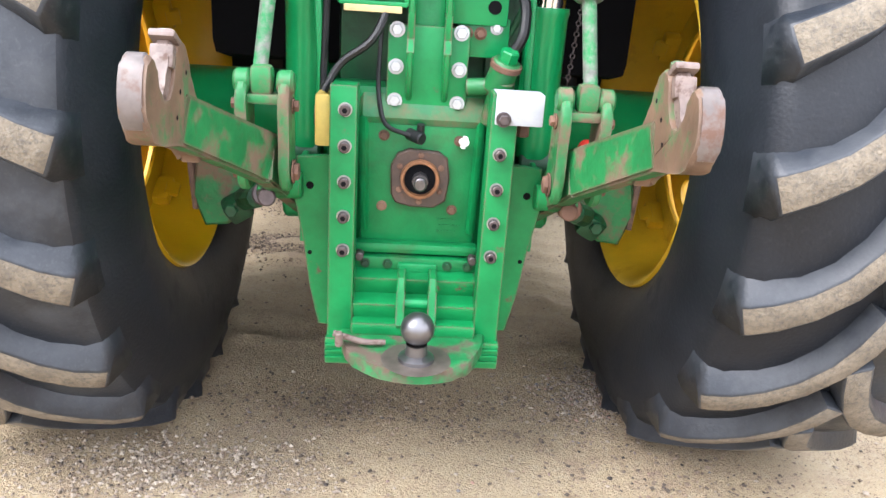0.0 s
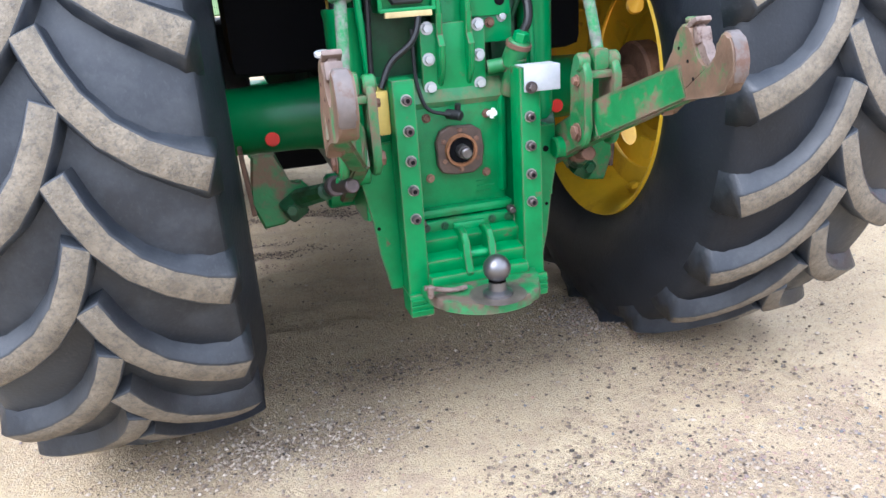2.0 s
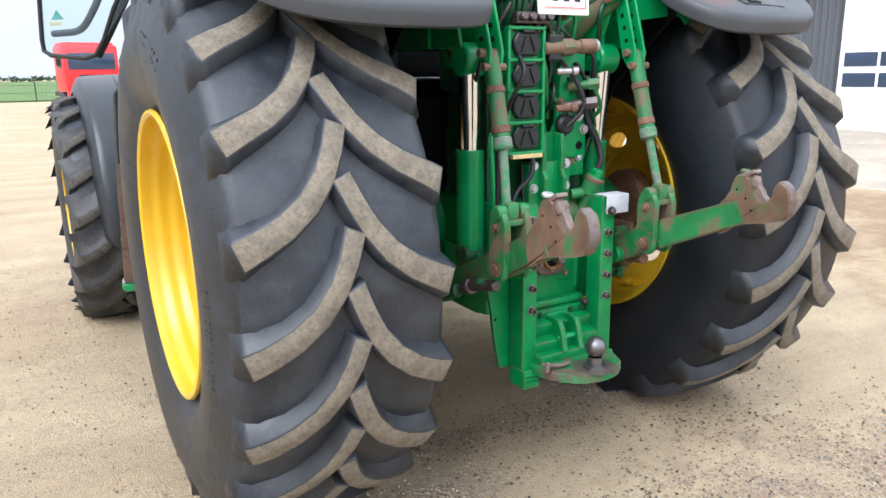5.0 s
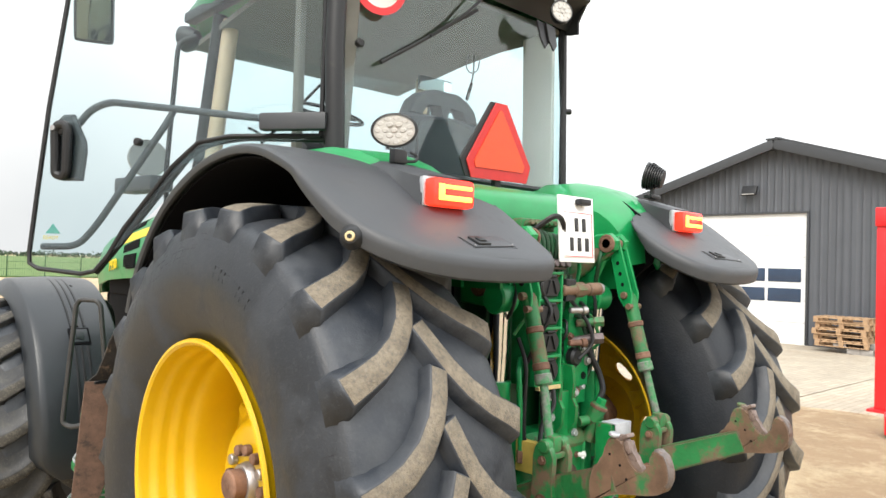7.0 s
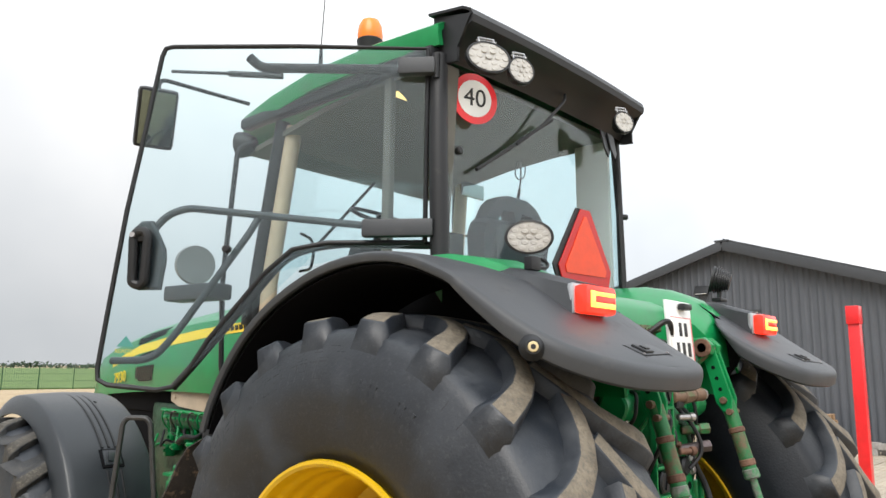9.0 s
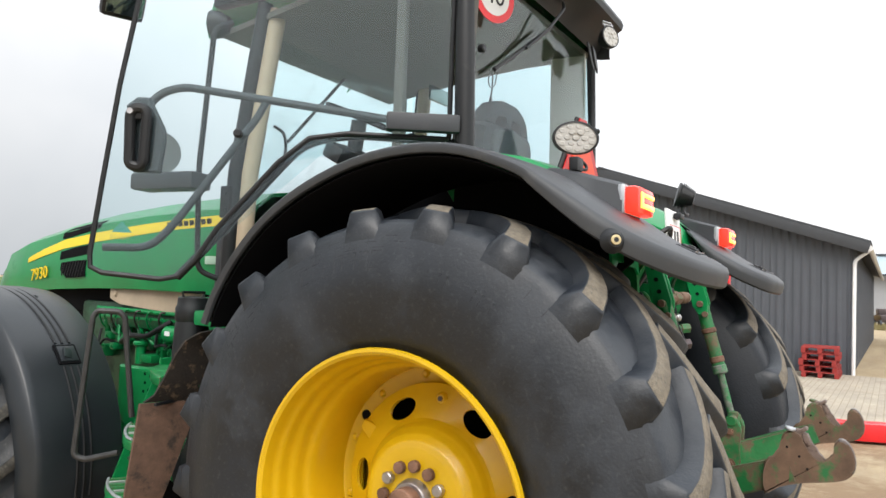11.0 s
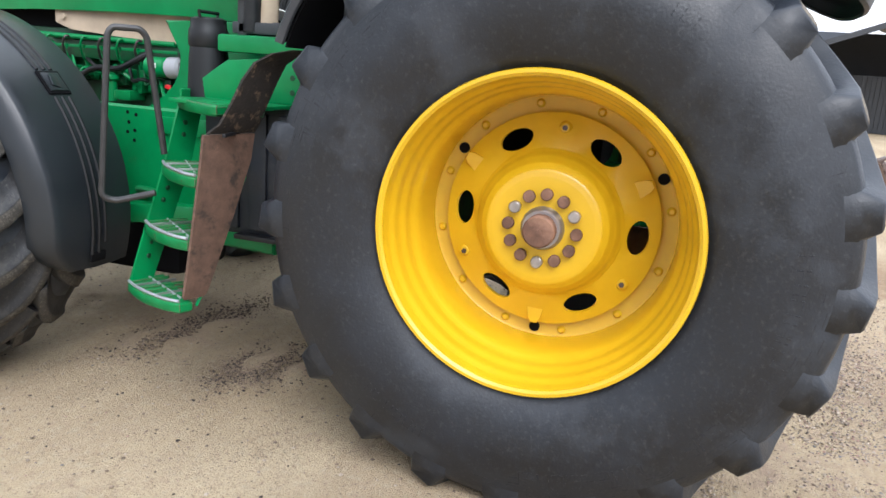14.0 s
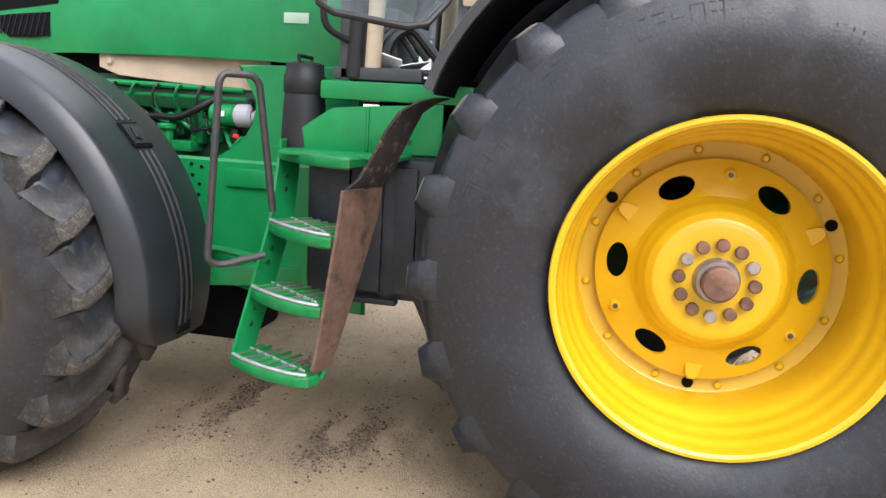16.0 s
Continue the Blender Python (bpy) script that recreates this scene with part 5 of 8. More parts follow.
part("coupling", B(rod((0.10, -0.54, 1.60), (0.17, -0.61, 1.61), 0.018, n=16, bevel=0.003), rod((0.155, -0.595, 1.608), (0.185, -0.625, 1.612), 0.024, n=6)), GREEN_RUSTY, valve2)
for x, z, r, m in ((0.155, 1.485, 0.017, ZINC), (0.185, 1.43, 0.016, STEEL), (0.10, 1.30, 0.012, RUST), (0.135, 1.30, 0.012, RUST), (0.175, 1.315, 0.012, ZINC), (0.06, 1.545, 0.012, RUST)):
    bolt((x, -0.54 if z > 1.33 else -0.522, z), r, 0.016, m, parent=valve2)
part("big_hole", B(rod((0.165, -0.538, 1.365), (0.165, -0.5395, 1.365), 0.017, n=20)), DARK, valve2)
part("tee_fitting", B(rod((0.175, -0.56, 1.08), (0.195, -0.60, 1.20), 0.030, n=18, bevel=0.006), rod((0.180, -0.58, 1.17), (0.200, -0.61, 1.245), 0.036, n=18, bevel=0.005), rod((0.11, -0.56, 1.17), (0.19, -0.585, 1.18), 0.022, n=14)), GREEN_RUSTY, tractor, "green and rusty pipe tee")
part("tee_cap", B(rod((0.198, -0.607, 1.24), (0.204, -0.617, 1.27), 0.024, n=6, bevel=0.003)), GREEN, tractor)
part("tee_ring", B(rod((0.1955, -0.602, 1.225), (0.1985, -0.607, 1.24), 0.040, n=20, bevel=0.002)), RUST, tractor)
part("hose", B(pipe([(0.205, -0.59, 1.25), (0.235, -0.60, 1.30), (0.24, -0.57, 1.38), (0.20, -0.55, 1.45), (0.19, -0.52, 1.55)], 0.014, bend=0.04)), HOSE, tractor, "black rubber hose")
for pts, r in (([(-0.255, -0.52, 1.55), (-0.245, -0.56, 1.45), (-0.255, -0.56, 1.2), (-0.255, -0.57, 1.13)], 0.009), ([(-0.10, -0.58, 1.35), (-0.13, -0.62, 1.27), (-0.21, -0.62, 1.22), (-0.245, -0.64, 1.15)], 0.010),
               ([(-0.115, -0.53, 1.30), (-0.12, -0.55, 1.15), (-0.10, -0.58, 1.06), (-0.03, -0.60, 1.045)], 0.006), ([(0.06, -0.59, 1.45), (0.12, -0.63, 1.52), (0.10, -0.60, 1.62), (0.05, -0.55, 1.70)], 0.009),
               ([(-0.17, -0.58, 1.72), (-0.18, -0.64, 1.66), (-0.22, -0.60, 1.56), (-0.23, -0.55, 1.45)], 0.009), ([(-0.20, -0.55, 2.0), (-0.16, -0.62, 2.06), (-0.08, -0.60, 2.04), (-0.05, -0.57, 1.9)], 0.012)):
    part("cable", B(pipe(pts, r, n=8, bend=0.05)), HOSE, tractor, "black electric cable")
part("plug", B(rod((-0.035, -0.575, 1.045), (0.0, -0.615, 1.04), 0.016, n=12, bevel=0.003), rod((-0.005, -0.59, 1.03), (-0.005, -0.60, 1.075), 0.010, n=10)), BLACK, tractor, "black plug on the cover")
for x0, z0, x1 in ((-0.275, 1.40, -0.262), (0.255, 1.45, 0.262)):
    part("oil_pipe", B(pipe([(x0 + 0.06 * (1 if x0 < 0 else -1), -0.50, 1.46), (x0, -0.545, 1.42), (x1, -0.55, 1.20), (x1, -0.555, 1.08)], 0.012, n=10, bend=0.06)), GREEN, tractor, "green painted oil pipe")
    part("pipe_nut", B(rod((x1, -0.555, 1.05), (x1, -0.555, 1.10), 0.017, n=6, bevel=0.002)), RUST, tractor)
rnd = random.Random(7)
for k in range(9):
    x = rnd.uniform(-0.03, 0.24)
    z = rnd.uniform(1.5, 1.95)
    part("valve_pipe", B(pipe([(x, -0.42, z), (x, -0.50, z + 0.01), (x + rnd.uniform(-0.05, 0.05), -0.52, z - 0.08), (x + rnd.uniform(-0.05, 0.05), -0.50, z - 0.22)], 0.009, n=8, bend=0.03)), GREEN_DARK if k % 2 else GREEN, tractor)
for k in range(8):
    x, z = rnd.uniform(-0.24, 0.22), rnd.uniform(1.66, 1.98)
    part("valve_fitting", B(rod((x, -0.44, z), (x, -0.53, z), rnd.uniform(0.012, 0.022), n=6, bevel=0.003), box((x, -0.44, z), (0.05, 0.06, 0.05), bevel=0.008)), (GREEN_DARK, GREEN_RUSTY, RUST)[k % 3], tractor)
part("valve_block", B(box((-0.08, -0.42, 1.86), (0.22, 0.14, 0.16), bevel=0.012), *[box((-0.16 + 0.04 * k, -0.50, 1.88), (0.026, 0.05, 0.12), bevel=0.006) for k in range(5)]), GREEN_DARK, tractor, "dark green hydraulic valve block")
for k in range(14):
    x, z = rnd.uniform(-0.27, 0.27), rnd.uniform(1.58, 1.98)
    q = [(x, -0.46, z), (x + rnd.uniform(-0.05, 0.05), -0.545, z + rnd.uniform(0.0, 0.06)), (x + rnd.uniform(-0.09, 0.09), -0.56, z - rnd.uniform(0.02, 0.12)), (x + rnd.uniform(-0.07, 0.07), -0.49, z - rnd.uniform(0.12, 0.25))]
    part("hydraulic_line", B(pipe(q, rnd.uniform(0.006, 0.011), n=7, bend=0.04)), (HOSE, GREEN_DARK, HOSE, GREEN_WORN, STEEL_DARK)[k % 5], tractor)
for s in (-1, 1):
    part("arm_pivot", B(rod((s * 0.295, -0.34, 1.76), (s * 0.32, -0.34, 1.76), 0.05, n=20, bevel=0.006), hexhead((s * 0.32, -0.34, 1.76), (s, 0, 0), 0.02, 0.016)), RUST, tractor)
part("top_link_pin", B(rod((-0.05, -0.575, 1.745), (0.10, -0.60, 1.751), 0.024, n=20, bevel=0.004), rod((0.02, -0.585, 1.748), (0.075, -0.594, 1.750), 0.033, n=8, bevel=0.005), rod((0.10, -0.60, 1.751), (0.165, -0.61, 1.754), 0.028, n=20, bevel=0.004)), RUST_HOOK, tractor, "rusty top link pin")
part("top_link_ring", B(lathe([(-0.008, 0.026), (0.006, 0.026), (0.006, 0.016), (-0.008, 0.016)], (0.168, -0.611, 1.754), "x", n=24, closed_profile=True)), STEEL, tractor)
for k in range(52):
    a = Vector((0.470, -0.270, 1.76)).lerp(Vector((0.412, -0.269, 0.98)), k / 51)
    part("chain_link", B(lathe([(-0.0016, 0.0085), (0.0016, 0.0085), (0.0016, 0.0055), (-0.0016, 0.0055)], (0, 0, 0), "x" if k % 2 else "y", n=10, closed_profile=True)), STEEL_DARK, tractor).location = a

# ---- cab, fenders, bonnet ----
def fender(s):
    """Rear mudguard: arched outer band, broad rounded tail with its turned-down rim, green inner part."""
    keys = [(1.02, 1.58, 1.03, 1.275), (0.97, 1.70, 1.03, 1.275), (0.86, 1.86, 1.02, 1.275), (0.70, 2.015, 1.0, 1.275), (0.50, 2.135, 0.98, 1.275), (0.25, 2.225, 0.96, 1.275), (0.0, 2.258, 0.95, 1.275), (-0.22, 2.238, 0.93, 1.275),
            (-0.42, 2.168, 0.82, 1.275), (-0.50, 2.120, 0.62, 1.272), (-0.57, 2.075, 0.48, 1.268), (-0.68, 2.000, 0.455, 1.246), (-0.77, 1.945, 0.465, 1.205), (-0.84, 1.909, 0.490, 1.145), (-0.89, 1.886, 0.520, 1.07), (-0.922, 1.872, 0.57, 0.98), (-0.938, 1.866, 0.65, 0.88), (-0.942, 1.864, 0.72, 0.80)]
    prof = []
    for k in range(len(keys) - 1):
        p0, p1, p2, p3 = (np.array(keys[min(max(k + o, 0), len(keys) - 1)]) for o in (-1, 0, 1, 2))
        for t in (0, 0.33, 0.67):
            prof.append(tuple(0.5 * ((2 * p1) + (p2 - p0) * t + (2 * p0 - 5 * p1 + 4 * p2 - p3) * t * t + (3 * p1 - p0 - 3 * p2 + p3) * t ** 3)))
    prof.append(keys[-1])
    rows, rims = [], {"out": [], "in": []}
    for k, (y, z, xi, xo) in enumerate(prof):
        p, q = prof[max(k - 1, 0)], prof[min(k + 1, len(prof) - 1)]
        t = Vector((0, q[0] - p[0], q[1] - p[1])).normalized()
        nrm = Vector((0, t.z, -t.y))
        c = Vector((0, y, z))
        row = []
        for f, dn in ((0.0, 0.0), (0.12, 0.006), (0.35, 0.012), (0.6, 0.014), (0.82, 0.010), (1.0, 0.0)):
            x = xi + (xo - xi) * f
            dn *= min(1.0, (xo - xi) / 0.5) ** 2
            row.append(Vector((s * x, c.y + nrm.y * dn, c.z + nrm.z * dn)))
        rows.append(row)
        tail = min(1.0, max(0.0, (-y - 0.45) / 0.2))
        hub = Vector((s * 0.88, -0.60, 0))
        down = (-nrm * (1 - tail) + Vector((0, 0.12, -1)) * tail).normalized()
        away = Vector((row[-1].x, row[-1].y, 0)) - hub
        rims["out"].append((row[-1], (Vector((s, 0, 0)) * (1 - tail) + away.normalized() * tail).normalized(), down, 0.5 + 0.5 * tail))
        if y < -0.56:
            away = Vector((row[0].x, row[0].y, 0)) - hub
            rims["in"].append((row[0], away.normalized(), down, min(1.0, (-y - 0.56) / 0.12)))
    last = [(p, (Vector((p.x, p.y, 0)) - hub).normalized(), down, 1.0) for p in rows[-1][::-1]]
    loop = rims["out"] + last[1:-1] + rims["in"][::-1]
    for _ in range(3):
        ways = [w for _, w, _, _ in loop]
        loop = [(p, (ways[max(k - 1, 0)] + w * 2 + ways[min(k + 1, len(ways) - 1)]).normalized(), dn, f) for k, (p, w, dn, f) in enumerate(loop)]
    lip = []
    for p, away, down, f in loop:
        lip.append([p, p + away * 0.010 + down * 0.006 * f, p + away * 0.018 + down * 0.020 * f, p + away * 0.020 + down * 0.040 * f, p + away * 0.014 + down * 0.072 * f, p + away * 0.002 + down * 0.078 * f])
    bm = B(sheet(rows), sheet(lip))
    bmesh.ops.remove_doubles(bm, verts=bm.verts, dist=0.0005)
    bmesh.ops.recalc_face_normals(bm, faces=bm.faces)
    bmesh.ops.solidify(bm, geom=list(bm.faces), thickness=0.010)
    band = part("rear_fender", bm, PLASTIC, tractor, "dark grey plastic rear fender with a broad tail")
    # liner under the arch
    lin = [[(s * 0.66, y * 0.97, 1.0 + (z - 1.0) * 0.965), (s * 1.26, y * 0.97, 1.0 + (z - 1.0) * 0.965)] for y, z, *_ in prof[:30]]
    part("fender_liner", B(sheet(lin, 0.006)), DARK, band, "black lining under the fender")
    # black plate added to close the gap between fender and body
    part("arch_fill", B(plate([(-0.26, 1.60), (-0.60, 1.88), (-0.63, 1.955), (-0.59, 2.045), (-0.515, 2.12), (-0.424, 2.185), (-0.25, 2.243), (0.0, 2.265), (0.3, 2.22), (0.62, 2.09), (0.86, 1.89), (1.0, 1.70), (1.0, 1.48), (-0.2, 1.48)], 0.014, place_yz(s * 0.612), 0.003)), DARK, band, "flat black plate closing the gap inside the wheel arch")
    # green inner part with the lamp shelf
    g = []
    for y, z, w0, w1 in ((1.0, 1.75, 0.80, 1.035), (0.86, 1.93, 0.78, 1.03), (0.62, 2.13, 0.76, 1.0), (0.42, 2.225, 0.72, 0.985), (0.25, 2.277, 0.66, 0.97)):
        g.append([(s * w0, y, z - 0.045), (s * (w0 + 0.005), y, z - 0.02)] + [(s * (w0 + (w1 - w0) * f), y, z + h) for f, h in ((0.15, 0.0), (0.32, 0.006), (0.5, 0.008), (0.7, 0.004), (0.88, -0.010), (1.0, -0.06))])
    for y, low, top, w1 in ((0.06, 2.235, 2.305, 0.962), (-0.10, 2.222, 2.302, 0.952), (-0.25, 2.195, 2.275, 0.935), (-0.34, 2.165, 2.240, 0.91), (-0.42, 2.130, 2.195, 0.875), (-0.48, 2.090, 2.145, 0.82), (-0.53, 2.04, 2.08, 0.77), (-0.555, 1.97, 1.99, 0.75), (-0.565, 1.86, 1.88, 0.74)):
        row = [(s * 0.405, y, 1.75), (s * 0.42, y, low - 0.02)]
        for x in (0.46, 0.53, 0.60, 0.68):
            f = min(1.0, (x - 0.43) / 0.22)
            row.append((s * x, y, low + (top - low) * f * f * (3 - 2 * f)))
        g.append(row + [(s * (w1 - 0.04), y, top - 0.012), (s * w1, y, top - 0.06)])
    part("fender_top", B(sheet(g, 0.01)), GREEN, band, "glossy green inner fender top")
    # lamp pod and tail lamp
    pod = []
    for y, zl, zh, xa, xb in ((-0.34, 2.205, 2.222, 0.82, 0.90), (-0.44, 2.15, 2.205, 0.755, 0.92), (-0.55, 2.07, 2.172, 0.712, 0.925), (-0.645, 2.005, 2.146, 0.698, 0.915)):
        pod.append([(s * xa, y, zl), (s * (xa + 0.012), y, zh - 0.012), (s * (xa + 0.03), y, zh), (s * (xb - 0.04), y, zh), (s * (xb - 0.015), y, zh - 0.014), (s * xb, y, zl)])
    part("lamp_pod", B(sheet(pod, 0.008), box((s * 0.805, -0.64, 2.07), (0.19, 0.02, 0.10), bevel=0.004)), PLASTIC, band, "dark grey lamp pod on the fender")
    lamp = part("tail_lamp", B(box((s * 0.805, -0.675, 2.085), (0.195, 0.055, 0.098), bevel=0.018)), RED_LENS, band, "lit red tail lamp with amber strips")
    part("lamp_strip", B(box((s * 0.805 + 0.012, -0.704, 2.104), (0.135, 0.006, 0.014), bevel=0.004), box((s * 0.805 + 0.012, -0.704, 2.066), (0.135, 0.006, 0.018), bevel=0.004), box((s * 0.805 - 0.062, -0.704, 2.085), (0.026, 0.006, 0.056), bevel=0.004)), GLOW, lamp, "glowing amber strip")
    part("lamp_back", B(box((s * 0.805, -0.640, 2.088), (0.203, 0.03, 0.107), bevel=0.014)), ZINC, lamp, "bright lamp housing")
    # flush socket panel
    ux = Vector((0.241, -s * 0.024, -s * 0.011)).normalized()
    un = Vector((0, -0.42, 0.90))
    un = (un - ux * un.dot(ux)).normalized()
    uy = un.cross(ux)
    at = Vector((s * 0.798, -0.850, 1.905)) + un * 0.010
    mtx = Matrix(((ux.x, uy.x, un.x, at.x), (ux.y, uy.y, un.y, at.y), (ux.z, uy.z, un.z, at.z), (0, 0, 0, 1)))
    panel = part("socket_panel", B(box((0, 0, 0), (0.225, 0.092, 0.006), bevel=0.003, m=mtx)), PLASTIC, band, "flush socket panel on the fender tail")
    part("panel_gap", B(box((0, 0, 0.0025), (0.214, 0.081, 0.003), bevel=0.001, m=mtx)), DARK, panel)
    part("socket_plate", B(box((0.0, 0, 0.0035), (0.205, 0.073, 0.005), bevel=0.002, m=mtx)), PLASTIC, panel)
    part("socket_cover", B(box((-0.045, 0, 0.009), (0.062, 0.056, 0.010), bevel=0.004, m=mtx), box((-0.045, -0.004, 0.016), (0.034, 0.024, 0.006), bevel=0.003, m=mtx)), BLACK, panel)
    for px in (-0.097, 0.097):
        part("panel_screw", B(rod(mtx @ Vector((px, -0.030, 0.005)), mtx @ Vector((px, -0.030, 0.009)), 0.004, n=8)), STEEL, panel)
    # push button on the fender edge
    p = Vector((s * 1.262, -0.742, 1.915))
    d = Vector((s * 0.75, -0.62, 0.05)).normalized()
    part("button_boss", B(rod(p - d * 0.03, p + d * 0.004, 0.040, 0.027, n=24, bevel=0.006)), BLACK, band)
    part("button_ring", B(rod(p + d * 0.002, p + d * 0.010, 0.0155, n=24, bevel=0.002)), material("brass", (0.62, 0.50, 0.28), 0.35, metal=0.6, vary=0.15), band, "brass-rimmed push button")
    part("button", B(rod(p + d * 0.008, p + d * 0.012, 0.0075, n=16)), BLACK, band)
    return band


for s in (-1, 1):
    fender(s)

# work lamps standing on the fenders
wl_l = part("work_lamp", B(lathe([(-0.035, 0.0005), (-0.035, 0.055), (-0.01, 0.082), (0.012, 0.086), (0.014, 0.076)], (0, 0, 0), "y", n=36)), BLACK, tractor, "oval work lamp with many light cells, on a bracket")
wl_l.matrix_world = pose(-0.88, -0.455, 2.318, -4, 0, 128) @ Matrix.Diagonal((1.02, 1, 0.72, 1))
part("lamp_lens", B(lathe([(0.006, 0.0005), (0.013, 0.05), (0.010, 0.078)], (0, 0, 0), "y", n=36)), LENS, wl_l, "clear lens of the work lamp")
for r, c in ((0.0, 1), (0.032, 6), (0.06, 11)):
    for k in range(c):
        a = 2 * math.pi * k / c
        part("light_cell", B(rod((r * math.cos(a), 0.012, r * math.sin(a)), (r * math.cos(a), 0.0142, r * math.sin(a)), 0.0125, 0.010, n=10)), LENS, wl_l)
part("lamp_bracket", B(box((-0.86, -0.455, 2.225), (0.06, 0.035, 0.05), bevel=0.006), pipe([(-0.84, -0.46, 2.21), (-0.79, -0.47, 2.215), (-0.77, -0.46, 2.235), (-0.80, -0.45, 2.25)], 0.006, bend=0.02)), BLACK, tractor)
wl_r = part("work_lamp", B(lathe([(-0.062, 0.0005), (-0.060, 0.028)] + [(-0.056 + 0.011 * k + d, (0.036 + 0.0045 * k) * g + 0.012) for k in range(7) for d, g in ((0, 1.0), (0.004, 1.0), (0.005, 0.82), (0.0095, 0.82))] + [(0.024, 0.070), (0.036, 0.072), (0.038, 0.060), (0.034, 0.0005)], (0, 0, 0), "y", n=28)), BLACK, tractor, "finned black round work lamp")
wl_r.matrix_world = pose(0.885, -0.42, 2.335, 15, 0, 20)
part("lamp_bracket", B(rod((0.885, -0.42, 2.22), (0.885, -0.42, 2.30), 0.012, n=10), box((0.885, -0.42, 2.23), (0.09, 0.05, 0.02), bevel=0.006)), BLACK, tractor)

# cab frame
C = BLACK
for s in (-1, 1):
    if s < 0:
        part("rear_pillar", B(pipe([(s * 0.79, 0.06, 2.26), (s * 0.80, 0.07, 2.75), (s * 0.775, 0.10, 3.20)], 0.042, n=12)), C, tractor, "black rear cab pillar")
    else:
        part("rear_pillar", B(pipe([(0.775, 0.10, 2.26), (0.775, 0.105, 2.75), (0.755, 0.12, 3.20)], 0.014, n=10)), C, tractor, "slim black rear cab pillar")
    part("front_pillar", B(pipe([(s * 0.80, 1.42, 1.62), (s * 0.79, 1.40, 2.3), (s * 0.74, 1.30, 3.18)], 0.040, n=12)), C, tractor, "dark front cab pillar")
    part("pillar_trim", B(pipe([(s * 0.755, 1.37, 1.65), (s * 0.745, 1.35, 2.3), (s * 0.70, 1.25, 3.15)], 0.045, n=12)), BEIGE, tractor, "beige inner pillar trim")
    if s < 0:
        part("rear_trim", B(box((-0.715, 0.11, 2.75), (0.09, 0.03, 0.85), (2, 2, 0), bevel=0.012)), LINER, tractor)
    s < 0 and part("door_post", B(box((s * 0.76, 0.42, 2.72), (0.035, 0.05, 0.95), (0, 0, 0), bevel=0.01)), LINER, tractor)
part("rear_trim", B(box((0.705, 0.225, 2.74), (0.03, 0.22, 0.90), (0, -1.5, 0), bevel=0.012)), PALE_TRIM, tractor, "pale grey inner pillar panel")
part("cab_floor", B(box((0, 0.75, 1.60), (1.56, 1.4, 0.06), bevel=0.01)), DARK, tractor)
rear_wall = part("cab_rear_wall", B(box((0, 0.02, 2.06), (1.21, 0.08, 0.36), bevel=0.03)), GREEN, tractor, "green cab rear panel between the fenders")
part("rear_shelf", B(sheet([[(x, y, z) for x in (-0.43, -0.2, 0, 0.2, 0.43)] for y, z in ((0.06, 2.235), (-0.10, 2.222), (-0.25, 2.195), (-0.31, 2.170), (-0.345, 2.130), (-0.36, 2.05), (-0.355, 1.75))], 0.012)), GREEN, rear_wall, "sloped green shelf")
part("rear_apron", B(box((0.0, -0.10, 1.90), (0.80, 0.35, 0.30), bevel=0.05)), GREEN_DARK, rear_wall)
for s in (-1, 1):
    part("cab_sill", B(box((s * 0.82, 1.22, 1.565), (0.16, 0.62, 0.075), bevel=0.015)), GREEN, tractor, "green cab sill")
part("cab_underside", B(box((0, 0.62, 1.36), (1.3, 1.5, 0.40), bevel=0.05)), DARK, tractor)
part("rear_window", B(sheet([[(x, 0.055 + 0.03 * (x / 0.78) ** 2 + (z - 2.3) * 0.045, z) for x in (-0.76, -0.5, -0.25, 0, 0.25, 0.5, 0.76)] for z in (2.262, 2.6, 2.9, 3.20)], 0.005)), GLASS, tractor, "tinted rear cab window").visible_shadow = False
part("windscreen", B(sheet([[(x, 1.52 - (z - 2.0) * 0.09 - 0.06 * (x / 0.75) ** 2, z) for x in (-0.74, -0.4, 0, 0.4, 0.74)] for z in (1.9, 2.5, 3.18)], 0.005)), GLASS, tractor, "tinted windscreen").visible_shadow = False
part("side_window", B(sheet([[(0.80 - (z - 2.3) * 0.03, y, z) for y in (0.1, 0.7, 1.4)] for z in (1.75, 2.3, 2.8, 3.18)], 0.005)), GLASS, tractor, "tinted side cab window").visible_shadow = False
part("screen_wiper", B(pipe([(-0.36, 1.47, 2.55), (-0.30, 1.46, 2.62), (0.06, 1.43, 3.02)], 0.010, n=6, bend=0.03), pipe([(-0.46, 1.48, 2.62), (-0.38, 1.48, 2.60), (-0.36, 1.48, 2.52), (-0.37, 1.49, 2.42), (-0.45, 1.49, 2.40)], 0.009, n=6, bend=0.03)), BLACK, tractor, "black windscreen wiper arm")
part("window_seal", B(pipe([(-0.755, 0.070, 2.262), (0.755, 0.070, 2.262), (0.765, 0.10, 3.19)], 0.018, n=8, bend=0.06)), BLACK, tractor)
part("window_knob", B(rod((-0.685, 0.07, 2.785), (-0.685, 0.04, 2.785), 0.019, n=16, bevel=0.005)), BLACK, tractor)
part("window_knob", B(rod((0.752, 0.10, 2.73), (0.80, 0.06, 2.73), 0.017, n=16, bevel=0.005)), BLACK, tractor)

